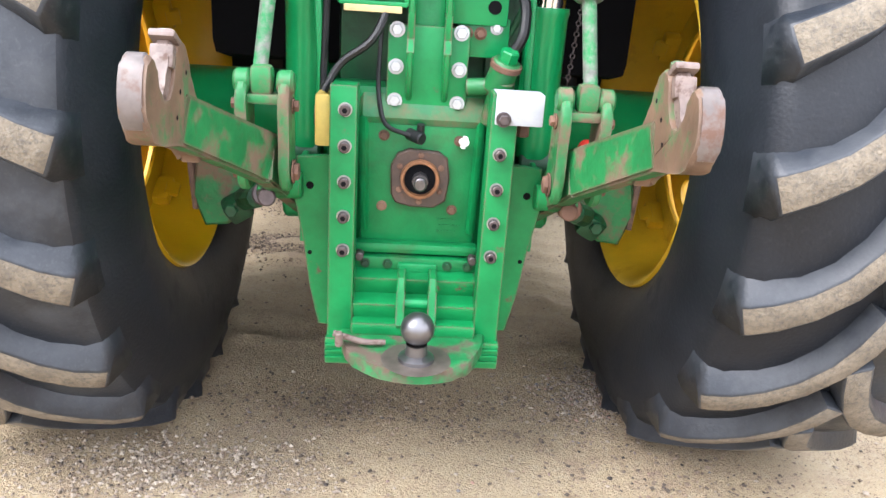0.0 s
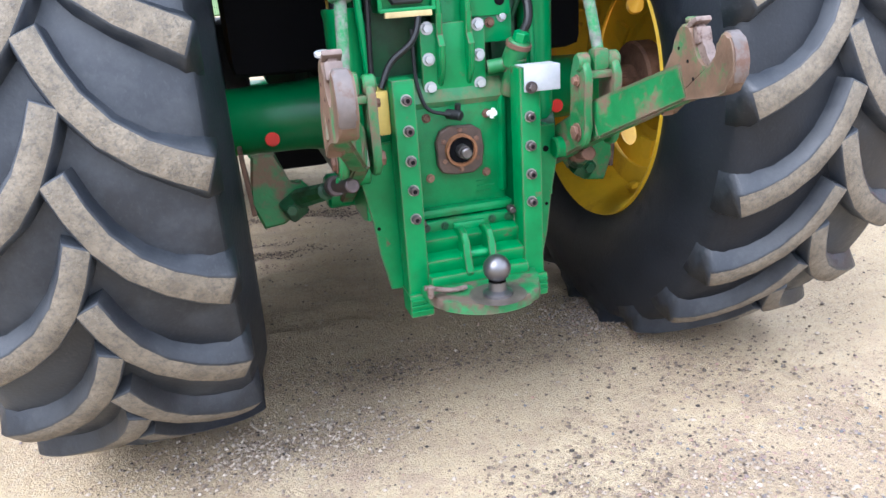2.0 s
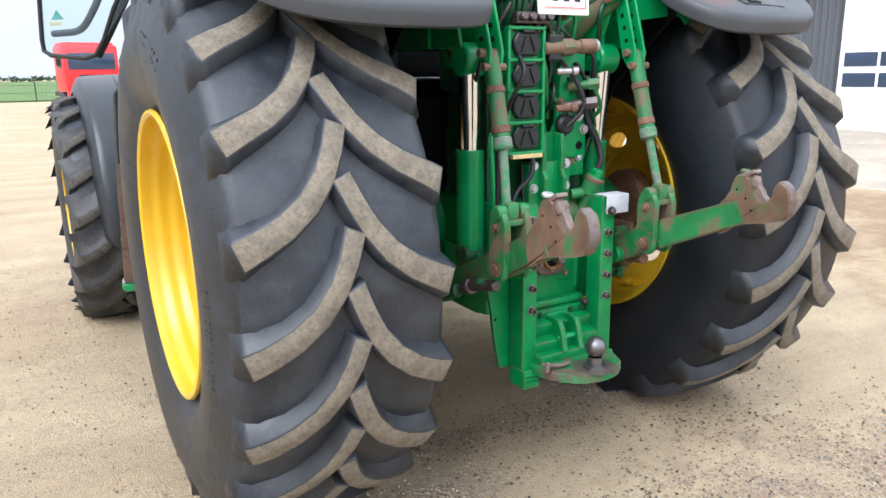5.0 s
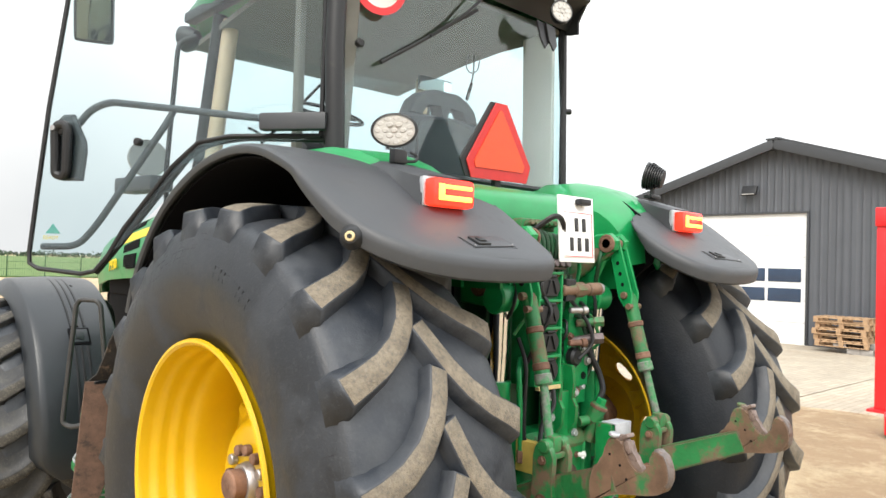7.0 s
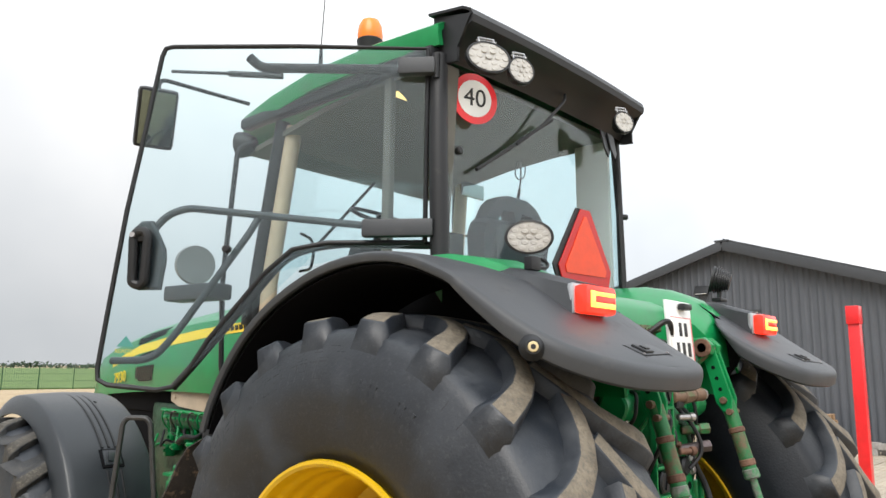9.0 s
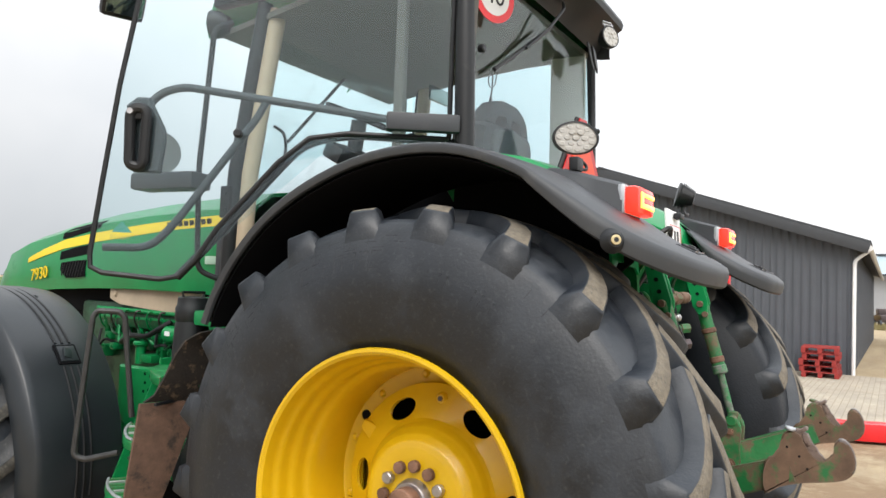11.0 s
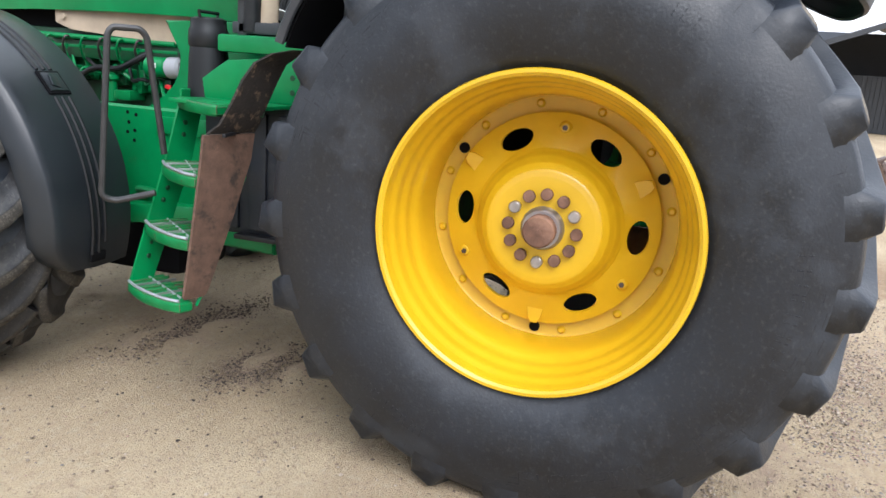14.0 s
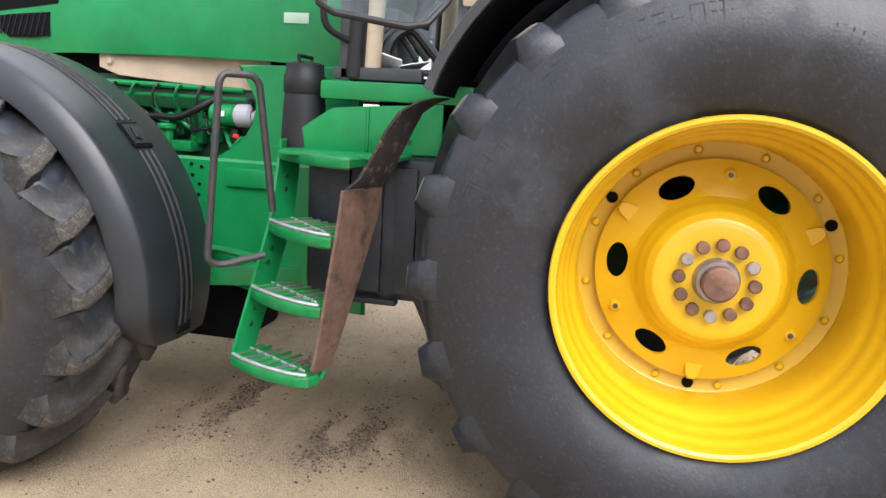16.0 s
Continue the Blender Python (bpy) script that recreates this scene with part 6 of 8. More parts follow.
# roof
def roof_rows(z0, inset, crown):
    rows = []
    for y in (0.07, 0.10, 0.2, 0.5, 0.9, 1.3, 1.62, 1.78, 1.84):
        e = 0.0 if -0.02 <= y <= 1.7 else 0.06
        half = 0.845 - inset - e - max(0, (y - 1.0)) * 0.08 - max(0, 0.45 - y) * 0.12
        rows.append([(half * f, y, z0 + crown * (1 - abs(f) ** 3) * (0.6 if y < 0.08 or y > 1.8 else 1) - max(0, y - 1.0) * 0.10) for f in (-1, -0.93, -0.75, -0.45, 0, 0.45, 0.75, 0.93, 1)])
    return rows


roof = roof_rows(3.355, 0.0, 0.12)
def roof_row(row):
    f = max(0.0, (row[0][1] - 1.45) / 0.39)
    drop, tuck = 0.115 - 0.06 * f, 0.085 * f * f
    mid = [(x * (1 - tuck), y, z - 0.045 * f * f) for x, y, z in row]
    a, b = mid[0], mid[-1]
    return [(a[0] * 1.0, a[1], a[2] - drop), (a[0] * 1.015, a[1], a[2] - drop * 0.6), (a[0] * 1.012, a[1], a[2] - drop * 0.2)] + mid[1:-1] + [(b[0] * 1.012, b[1], b[2] - drop * 0.2), (b[0] * 1.015, b[1], b[2] - drop * 0.6), (b[0] * 1.0, b[1], b[2] - drop)]


roof = [roof_row(row) for row in roof]
roof.append([(x * 0.94, 1.865, z - 0.05) for x, y, z in roof[-1]])
part("roof", B(sheet(roof, 0.03)), GREEN, tractor, "green cab roof")
VISOR = ((0.14, 3.405, 0.80), (-0.04, 3.392, 0.775), (-0.075, 3.375, 0.765), (-0.088, 3.345, 0.762), (-0.080, 3.315, 0.762), (-0.02, 3.285, 0.765), (0.03, 3.245, 0.768), (0.07, 3.18, 0.77))
part("roof_visor", B(sheet([[(x * w, y, z + 0.02 * (1 - x * x)) for x in (-1, -0.9, -0.6, -0.25, 0.25, 0.6, 0.9, 1)] for y, z, w in VISOR], 0.012)), BLACK, tractor, "black roof edge carrying lamps")
for s in (-1, 1):
    part("visor_end", B(plate([(-0.085, 3.35), (0.14, 3.40), (0.14, 3.18), (0.05, 3.155), (-0.01, 3.15), (0.0, 3.22)], 0.014, place_yz(s * 0.762), 0.004)), BLACK, tractor)
    part("roof_rail", B(box((s * 0.79, 0.85, 3.215), (0.07, 1.5, 0.06), bevel=0.015)), BLACK, tractor)
part("headliner", B(sheet([[(x, y, 3.20 - max(0, y - 0.7) * 0.14) for x in (-0.76, -0.4, 0, 0.4, 0.76)] for y in (0.12, 0.5, 0.9, 1.3, 1.6)], 0.03)), LINER, tractor, "grey fabric headliner")
part("cab_lamp", B(box((-0.60, 0.53, 3.176), (0.17, 0.06, 0.016), (0, 0, 25), bevel=0.004)), BULB, tractor, "lit ceiling lamp")
beacon = part("beacon", B(lathe([(3.505, 0.062), (3.53, 0.066), (3.58, 0.060), (3.61, 0.045), (3.622, 0.02), (3.624, 0.0005)], (-0.65, 0.70, 0), "z", n=28)), BEACON, tractor, "orange beacon on the roof")
part("beacon_foot", B(rod((-0.65, 0.70, 3.40), (-0.65, 0.70, 3.506), 0.050, 0.068, n=24, bevel=0.006)), BLACK, beacon)
part("aerial", B(rod((-0.79, 0.92, 3.36), (-0.79, 0.92, 3.50), 0.013, 0.008, n=8), rod((-0.79, 0.92, 3.5), (-0.785, 0.90, 3.95), 0.003, n=6)), BLACK, tractor)
for x, z, r, tilt in ((-0.676, 3.168, 0.088, 1.17), (-0.442, 3.182, 0.066, 0.97), (0.490, 3.184, 0.062, 0.97)):
    body = part("roof_lamp", B(lathe([(-0.06, 0.0005), (-0.055, r * 0.6), (-0.015, r * 0.98), (0.012, r), (0.014, r * 0.9)], (0, 0, 0), "y", n=32)), BLACK, tractor, "black round roof work lamp")
    body.matrix_world = pose(x, -0.098, z, 8, 0, 152) @ Matrix.Diagonal((tilt, 1, 1 / tilt, 1))
    part("lamp_lens", B(lathe([(0.004, 0.0005), (0.013, r * 0.5), (0.010, r * 0.92)], (0, 0, 0), "y", n=32)), LENS, body, "clear lens of the roof lamp")
    for rr, c in ((0.0, 1), (r * 0.42, 6), (r * 0.74, 10)):
        for k in range(c):
            a = 2 * math.pi * k / c
            part("light_cell", B(rod((rr * math.cos(a), 0.012, rr * math.sin(a)), (rr * math.cos(a), 0.0142, rr * math.sin(a)), r * 0.15, r * 0.12, n=10)), LENS, body)
    part("lamp_stirrup", B(pipe([(-0.03, 0, r * 0.9), (-0.03, -0.01, r + 0.03), (0.03, -0.01, r + 0.03), (0.03, 0, r * 0.9)], 0.005, n=6), rod((-0.04, -0.005, r + 0.012), (0.04, -0.005, r + 0.012), 0.004, n=6)), ZINC, body)
for x in (0.46, 0.53):
    part("wiper_flap", B(plate([(-0.05, 0.05), (0.05, 0.05), (0.045, -0.06), (0.0, -0.10), (-0.04, -0.05)], 0.01, pose(x, 0.0, 3.10, 80, 0, 10), 0.003)), BLACK, tractor)
wiper = part("wiper", B(pipe([(0.10, 0.02, 3.262), (0.06, -0.005, 3.21), (-0.10, 0.010, 3.05), (-0.30, 0.03, 2.90)], 0.008, n=8, bend=0.06)), BLACK, tractor, "black rear window wiper")
part("wiper_blade", B(pipe([(0.0, 0.035, 3.10), (-0.16, 0.04, 2.995), (-0.36, 0.046, 2.86), (-0.565, 0.056, 2.727)], 0.010, n=8, bend=0.1)), BLACK, wiper)
sign_at = Matrix.Translation((-0.575, 0.060, 3.055)) @ Matrix.Rotation(radians(-20), 4, "Z")
sign = part("speed_sign", B(rod((0, 0.006, 0), (0, 0, 0), 0.118, n=48)), RED_PAINT, tractor, "round red and white speed sign reading 40")
sign.matrix_world = sign_at
part("sign_face", B(rod((0, 0.001, 0), (0, -0.002, 0), 0.086, n=48)), WHITE, sign)
lettering("sign_number", "40", 0.118, pose(0, -0.003, 0, 90, 0, 0), INK, sign)

# slow vehicle triangle
tri_out = [(-0.042, 2.610), (-0.212, 2.325), (-0.180, 2.245), (0.168, 2.245), (0.192, 2.325), (0.030, 2.610)]
smv = part("warning_triangle", B(plate([(x * 1.0 + 0.01, z) for x, z in tri_out], 0.006, place_xz(-0.145), 0.001)), RED_FILM, tractor, "orange and red slow vehicle triangle")
part("triangle_back", B(plate([(x * 1.05 - 0.012, z + 0.004) for x, z in tri_out], 0.010, place_xz(-0.135), 0.002)), BLACK, smv, "black backing plate")
part("triangle_centre", B(plate([(-0.010, 2.575), (0.006, 2.575), (0.158, 2.325), (0.146, 2.295), (-0.148, 2.295), (-0.158, 2.325)], 0.004, place_xz(-0.1505), 0.0)), ORANGE_FILM, smv, "orange fluorescent centre")
turn_smv = Matrix.Translation((0.01, -0.147, 2.60)) @ Matrix.Rotation(radians(-5), 4, "Z") @ Matrix.Diagonal((1.0, 1, 1.0, 1)) @ Matrix.Translation((-0.01, 0.147, -2.60))
smv.matrix_world = turn_smv
part("triangle_stand", B(box((0.005, -0.12, 2.26), (0.04, 0.03, 0.16), bevel=0.006)), BLACK, smv)

# registration plate holder, its characters as plain bars
holder = part("plate_holder", B(box((0.022, -0.588, 2.008), (0.245, 0.012, 0.285), (-4, 0, 1), bevel=0.012)), WHITE, tractor, "white plastic plate holder")
part("number_plate", B(box((0.022, -0.597, 1.985), (0.205, 0.006, 0.195), (-4, 0, 1), bevel=0.008)), material("plate_white", (0.82, 0.82, 0.80), 0.4, vary=0.03), holder, "square white plate with dark bars")
for dx, dz, sz in ((0, 0.093, (0.200, 0.002, 0.003)), (0, -0.093, (0.200, 0.002, 0.003)), (-0.0985, 0, (0.003, 0.002, 0.186)), (0.0985, 0, (0.003, 0.002, 0.186))):
    part("plate_rim", B(box((0.022 + dx, -0.6002 + dz * 0.07, 1.985 + dz), sz, (-4, 0, 1), bevel=0.001)), RED_PAINT, holder)
for dx, dz in ((-0.012, 0.042), (0.040, 0.042), (-0.048, -0.042), (0.005, -0.042), (0.058, -0.042)):
    part("plate_bar", B(box((0.022 + dx, -0.6008 + dz * 0.07, 1.985 + dz), (0.026, 0.003, 0.058), (-4, 0, 1), bevel=0.001)), INK, holder, "plain dark bar")
part("plate_lamp", B(box((0.045, -0.605, 2.125), (0.075, 0.035, 0.028), bevel=0.008)), BLACK, holder)

# ---- open cab door: hinged at the rear pillar, swung out ----
HINGE = Vector((-0.805, 0.095, 0))
ALONG = Vector((-0.84, 1.16, 0)).normalized()
INWARD = Vector((ALONG.y, -ALONG.x, 0))


def on_door(u, z, off=0.0):
    p = HINGE + ALONG * u + INWARD * off
    return (p.x, p.y, z)


edge = [(0.03, 2.37), (0.45, 2.372), (0.60, 2.345), (0.72, 2.24), (0.95, 1.96), (1.03, 1.83), (1.09, 1.765), (1.16, 1.750), (1.385, 1.768), (1.43, 1.79), (1.435, 1.84), (1.405, 2.12), (1.36, 2.52), (1.30, 2.90), (1.25, 3.24), (1.235, 3.277), (1.20, 3.285), (0.60, 3.262), (0.03, 3.225)]


def door_glass():
    bm = bmesh.new()
    front = [bm.verts.new(on_door(u, z, 0.003)) for u, z in edge]
    back = [bm.verts.new(on_door(u, z, -0.003)) for u, z in edge]
    n = len(edge)
    for k in range(n):
        bm.faces.new((front[k], front[(k + 1) % n], back[(k + 1) % n], back[k]))
    bmesh.ops.triangulate(bm, faces=[bm.faces.new(front), bm.faces.new(back[::-1])])
    return bm


door = part("cab_door", door_glass(), GLASS, tractor, "open frameless glass cab door with black seal", smooth=False)
door.visible_shadow = False
part("door_seal", B(pipe([on_door(u, z) for u, z in edge + edge[:1]], 0.011, n=8)), BLACK, door, "black rubber door seal")
part("door_edge_bar", B(pipe([on_door(0.0, 2.36, 0.02), on_door(0.42, 2.372, 0.02), on_door(0.62, 2.33, 0.02), on_door(1.02, 1.85, 0.02), on_door(1.10, 1.76, 0.02)], 0.017, n=10, bend=0.1)), BLACK, door, "black tubular lower door frame")
part("door_rail", B(pipe([on_door(1.33, 2.40, 0.10), on_door(1.24, 2.53, 0.13), on_door(1.15, 2.565, 0.14), on_door(0.15, 2.44, 0.06)], 0.017, n=10, bend=0.08)), PLASTIC, door, "dark grey tubular door rail")
part("door_brace", B(pipe([on_door(0.80, 2.515, 0.12), on_door(0.83, 2.44, 0.10), on_door(1.13, 1.98, 0.06), on_door(1.22, 1.875, 0.05), on_door(1.40, 1.87, 0.04)], 0.016, n=10, bend=0.06)), PLASTIC, door, "diagonal tubular door brace with a lower grip")
part("door_knob", B(rod(on_door(0.88, 2.345, -0.005), on_door(0.88, 2.345, -0.04), 0.018, n=16, bevel=0.006)), BLACK, door)
part("hinge_box", B(box((0, 0, 0), (0.30, 0.05, 0.075), bevel=0.012, m=Matrix.Translation(on_door(0.14, 2.425, -0.035)) @ Matrix.Rotation(math.atan2(ALONG.y, ALONG.x), 4, "Z"))), PLASTIC, door, "dark hinge cover")
part("hinge_box", B(box((0, 0, 0), (0.16, 0.05, 0.075), bevel=0.012, m=Matrix.Translation(on_door(0.07, 3.13, -0.035)) @ Matrix.Rotation(math.atan2(ALONG.y, ALONG.x), 4, "Z"))), PLASTIC, door)
for z in (2.36, 3.08):
    part("hinge_pin", B(rod((-0.815, 0.075, z), (-0.815, 0.075, z + 0.11), 0.018, n=12)), BLACK, door)
rotd = Matrix.Rotation(math.atan2(ALONG.y, ALONG.x), 4, "Z")
part("door_latch", B(plate([(-0.075, -0.15), (0.03, -0.15), (0.065, -0.10), (0.07, 0.12), (0.03, 0.155), (-0.02, 0.155), (-0.085, 0.03), (-0.09, -0.02)], 0.035, Matrix.Translation(on_door(1.262, 2.325, 0.022)) @ rotd @ Matrix.Rotation(radians(90), 4, "X"), 0.010)), PLASTIC, door, "grey door latch housing")
part("latch_handle", B(pipe([on_door(1.300, 2.22, -0.018), on_door(1.302, 2.40, -0.028), on_door(1.285, 2.425, -0.030), on_door(1.250, 2.425, -0.030), on_door(1.237, 2.40, -0.028), on_door(1.245, 2.21, -0.018), on_door(1.262, 2.19, -0.016), on_door(1.300, 2.20, -0.018), on_door(1.300, 2.26, -0.020)], 0.021, n=10, bend=0.02), box((0, 0, 0), (0.085, 0.03, 0.05), (0, 4, 0), bevel=0.012, m=Matrix.Translation(on_door(1.272, 2.405, -0.018)) @ rotd)), BLACK, door, "black loop pull handle")
part("lock_barrel", B(rod(on_door(1.297, 2.408, -0.045), on_door(1.297, 2.408, -0.054), 0.012, n=14)), STEEL, door, "small steel door lock")
part("gas_strut", B(rod(on_door(1.22, 3.185, 0.04), on_door(0.90, 3.165, 0.05), 0.008, n=8), rod(on_door(0.95, 3.168, 0.05), on_door(0.70, 3.15, 0.06), 0.014, n=10)), PLASTIC, door, "thin door strut")
part("grab_grip", B(pipe([on_door(0.85, 3.235, 0.03), on_door(0.80, 3.19, 0.05), on_door(0.05, 3.15, 0.05)], 0.022, n=10, bend=0.04)), BLACK, door)
part("warning_sticker", B(plate([(-0.04, 0), (0.04, 0), (0, 0.045)], 0.002, Matrix.Translation(on_door(1.32, 1.93, 0.006)) @ rotd @ Matrix.Rotation(radians(90), 4, "X"), 0.0)), material("teal_sticker", (0.06, 0.26, 0.21), 0.5, vary=0.05), door, "small dark green triangle sticker")
lettering("sticker_word", "READY", 0.026, Matrix.Translation(on_door(1.32, 1.910, -0.006)) @ rotd @ Matrix.Rotation(radians(180), 4, "Z") @ Matrix.Rotation(radians(90), 4, "X"), material("yellow_sticker", (0.40, 0.37, 0.10), 0.5, vary=0.05), door)

# mirrors and cab front rail
mir = part("wing_mirror", B(box((-1.29, 1.66, 3.14), (0.20, 0.06, 0.32), (26, 0, -20), bevel=0.03)), BLACK, tractor, "black wing mirror on an arm")
part("mirror_glass", B(box((-1.303, 1.622, 3.125), (0.165, 0.006, 0.28), (26, 0, -20), bevel=0.002)), MIRROR, mir)
part("mirror_arm", B(pipe([(-0.76, 1.62, 3.36), (-1.05, 1.70, 3.385), (-1.27, 1.70, 3.38), (-1.27, 1.69, 3.05)], 0.012, n=8, bend=0.05)), BLACK, mir)
part("front_lamp", B(lathe([(-0.06, 0.0005), (-0.055, 0.04), (-0.01, 0.068), (0.04, 0.075), (0.045, 0.06)], (0, 0, 0), "y", n=28)), BLACK, tractor, "black round cab corner lamp").matrix_world = pose(-0.79, 1.58, 3.10, 0, 0, 25)
part("grab_rail", B(pipe([(-0.80, 1.47, 3.09), (-0.89, 1.50, 3.04), (-0.925, 1.52, 2.3), (-0.90, 1.52, 1.80), (-0.82, 1.44, 1.76)], 0.014, n=10, bend=0.08)), BLACK, tractor, "black tubular grab rail")
part("round_mirror", B(lathe([(-0.01, 0.0005), (-0.015, 0.108), (0.01, 0.114), (0.03, 0.06)], (0, 0, 0), "y", n=32)), material("grey_mirror_back", (0.20, 0.205, 0.205), 0.4, vary=0.12), tractor, "round grey side mirror").matrix_world = pose(-0.90, 1.86, 2.42, 0, 0, -15)
part("lamp_arm", B(box((-1.01, 1.62, 2.235), (0.14, 0.40, 0.085), (0, 0, 8), bevel=0.018)), PLASTIC, tractor)
part("pillar_bracket", B(box((-0.835, 1.41, 2.15), (0.03, 0.06, 0.16), bevel=0.006), rod((-0.85, 1.40, 2.19), (-0.858, 1.40, 2.19), 0.008, n=8), rod((-0.85, 1.40, 2.11), (-0.858, 1.40, 2.11), 0.008, n=8)), BLACK, tractor)

# driver's seat, wheel, console
seat = part("driver_seat", B(box((0.03, 0.62, 2.02), (0.50, 0.50, 0.16), bevel=0.06)), SEAT, tractor, "dark fabric driver's seat")
BACK = Matrix.Translation((0.03, 0.36, 0)) @ Matrix(((1, 0, 0, 0), (0, -0.08, 1, 0.17), (0, 1, 0.08, 0), (0, 0, 0, 1)))
part("backrest", B(plate(rounded([(-0.25, 2.06), (-0.265, 2.3), (-0.257, 2.52), (-0.242, 2.60), (0.242, 2.60), (0.257, 2.52), (0.265, 2.3), (0.25, 2.06)], 2), 0.11, BACK, 0.02)), SEAT, seat, "rounded seat backrest")
part("headrest", B(plate([(-0.245, 2.598), (-0.215, 2.665), (-0.16, 2.710), (-0.08, 2.738), (0.08, 2.738), (0.16, 2.710), (0.215, 2.665), (0.245, 2.598), (0.150, 2.598), (0.130, 2.662), (0.028, 2.668), (0.022, 2.598), (-0.022, 2.598), (-0.028, 2.668), (-0.130, 2.662), (-0.150, 2.598)], 0.09, BACK, 0.008)), SEAT, seat, "seat top with two open slots")
part("back_shell", B(plate(rounded([(-0.18, 2.14), (-0.19, 2.40), (-0.16, 2.57), (0.16, 2.57), (0.19, 2.40), (0.18, 2.14)], 4), 0.03, Matrix.Translation((0.03, 0.30, 0)) @ Matrix(((1, 0, 0, 0), (0, -0.08, 1, 0.17), (0, 1, 0.08, 0), (0, 0, 0, 1))), 0.01)), PLASTIC, seat)
part("seat_base", B(box((0.03, 0.62, 1.80), (0.40, 0.40, 0.32), bevel=0.03)), BLACK, seat)
part("steering_wheel", B(*[lathe([(0.012 * math.sin(t), 0.20 + 0.014 * math.cos(t)) for t in [k * math.pi / 4 for k in range(8)]], (0, 0, 0), "z", n=36, closed_profile=True)], box((0, 0, -0.01), (0.38, 0.03, 0.014), bevel=0.005), box((0, -0.09, -0.01), (0.03, 0.18, 0.014), bevel=0.005), rod((0, 0, -0.02), (0, 0, 0.015), 0.05, n=20, bevel=0.008)), BLACK, tractor, "black steering wheel").matrix_world = pose(-0.10, 1.16, 2.72, 24, 0, 0)
part("steering_column", B(rod((-0.10, 1.17, 2.70), (-0.05, 1.34, 1.9), 0.045, n=16), box((-0.10, 1.24, 2.50), (0.30, 0.14, 0.10), (28, 0, 0), bevel=0.03)), PLASTIC, tractor)
part("side_console", B(box((0.46, 0.70, 2.02), (0.26, 0.7, 0.36), bevel=0.04)), PLASTIC, tractor)
part("monitor", B(box((0.36, 1.05, 2.62), (0.20, 0.03, 0.15), (0, 0, -12), bevel=0.008), rod((0.36, 1.06, 2.55), (0.46, 0.95, 2.2), 0.012, n=8)), BLACK, tractor)
part("cab_mirror", B(box((0.66, 1.12, 3.03), (0.22, 0.02, 0.10), bevel=0.01)), MIRROR, tractor)
part("curl_cord", B(pipe([(0.66, 0.72, 3.16), (0.66, 0.72, 3.04), (0.64, 0.72, 2.96), (0.60, 0.70, 2.88)], 0.005, n=6, bend=0.04), rod((0.645, 0.72, 2.97), (0.59, 0.70, 2.86), 0.011, n=8), pipe([(0.60, 0.70, 3.14), (0.58, 0.71, 3.06), (0.63, 0.72, 3.03), (0.70, 0.72, 3.06), (0.71, 0.72, 3.14)], 0.004, n=6, bend=0.04)), BLACK, tractor, "black cord hanging from the headliner")
wing = part("wing_mirror", B(box((1.335, 1.79, 3.10), (0.25, 0.035, 0.42), bevel=0.016), pipe([(0.84, 1.50, 3.12), (1.10, 1.70, 3.20), (1.26, 1.81, 3.16)], 0.012, n=8, bend=0.05)), BLACK, tractor, "black wing mirror on a tubular arm")
part("mirror_glass", B(box((1.335, 1.770, 3.10), (0.222, 0.006, 0.39), bevel=0.002)), MIRROR_SKY, wing, "mirror glass reflecting the sky")
# lower side window by the door opening: dark frame, trim, papers on the ledge
part("window_frame", B(box((-0.80, 1.32, 1.635), (0.05, 0.37, 0.05), bevel=0.008), box((-0.80, 1.455, 1.80), (0.05, 0.05, 0.40), (0, 0, 0), bevel=0.01)), PLASTIC, tractor, "dark frame of the lower side window")
part("inner_panel", B(box((-0.775, 1.385, 1.80), (0.02, 0.05, 0.32), bevel=0.006)), BEIGE, tractor, "beige inner pillar panel")
part("ledge", B(box((-0.68, 1.26, 1.655), (0.20, 0.36, 0.02), bevel=0.004)), PLASTIC, tractor)
part("paper", B(box((-0.66, 1.32, 1.685), (0.16, 0.12, 0.004), (18, 24, 14), bevel=0.0)), WHITE, tractor, "white papers on the ledge")
part("paper", B(box((-0.68, 1.22, 1.675), (0.12, 0.14, 0.004), (-12, 16, 40), bevel=0.0)), WHITE, tractor)
for k in range(3):
    part("cab_hose", B(pipe([(-0.62, 1.42 - 0.03 * k, 1.66), (-0.60, 1.41 - 0.04 * k, 1.80), (-0.52, 1.34 - 0.04 * k, 1.86), (-0.50, 1.24 - 0.05 * k, 1.72)], 0.014 + 0.004 * k, n=8, bend=0.05)), BLACK, tractor)
part("seat_side_panel", B(box((-0.60, 0.93, 2.10), (0.05, 0.20, 0.34), (0, 0, 8), bevel=0.02), box((-0.56, 1.10, 2.12), (0.06, 0.12, 0.26), (0, 0, -6), bevel=0.02)), BEIGE, tractor, "beige inner side panel in the door opening")
part("pedal_box", B(box((-0.40, 1.36, 1.78), (0.30, 0.10, 0.30), bevel=0.03)), PLASTIC, tractor)

# ---- bonnet ----
def bonnet_row(y, half, top, low):
    return [(x * half, y, z) for x, z in ((-1.0, low), (-1.03, low + 0.12), (-1.0, low + (top - low) * 0.55), (-0.93, low + (top - low) * 0.80), (-0.72, top - 0.035), (-0.35, top), (0, top + 0.012), (0.35, top), (0.72, top - 0.035), (0.93, low + (top - low) * 0.80), (1.0, low + (top - low) * 0.55), (1.03, low + 0.12), (1.0, low))]


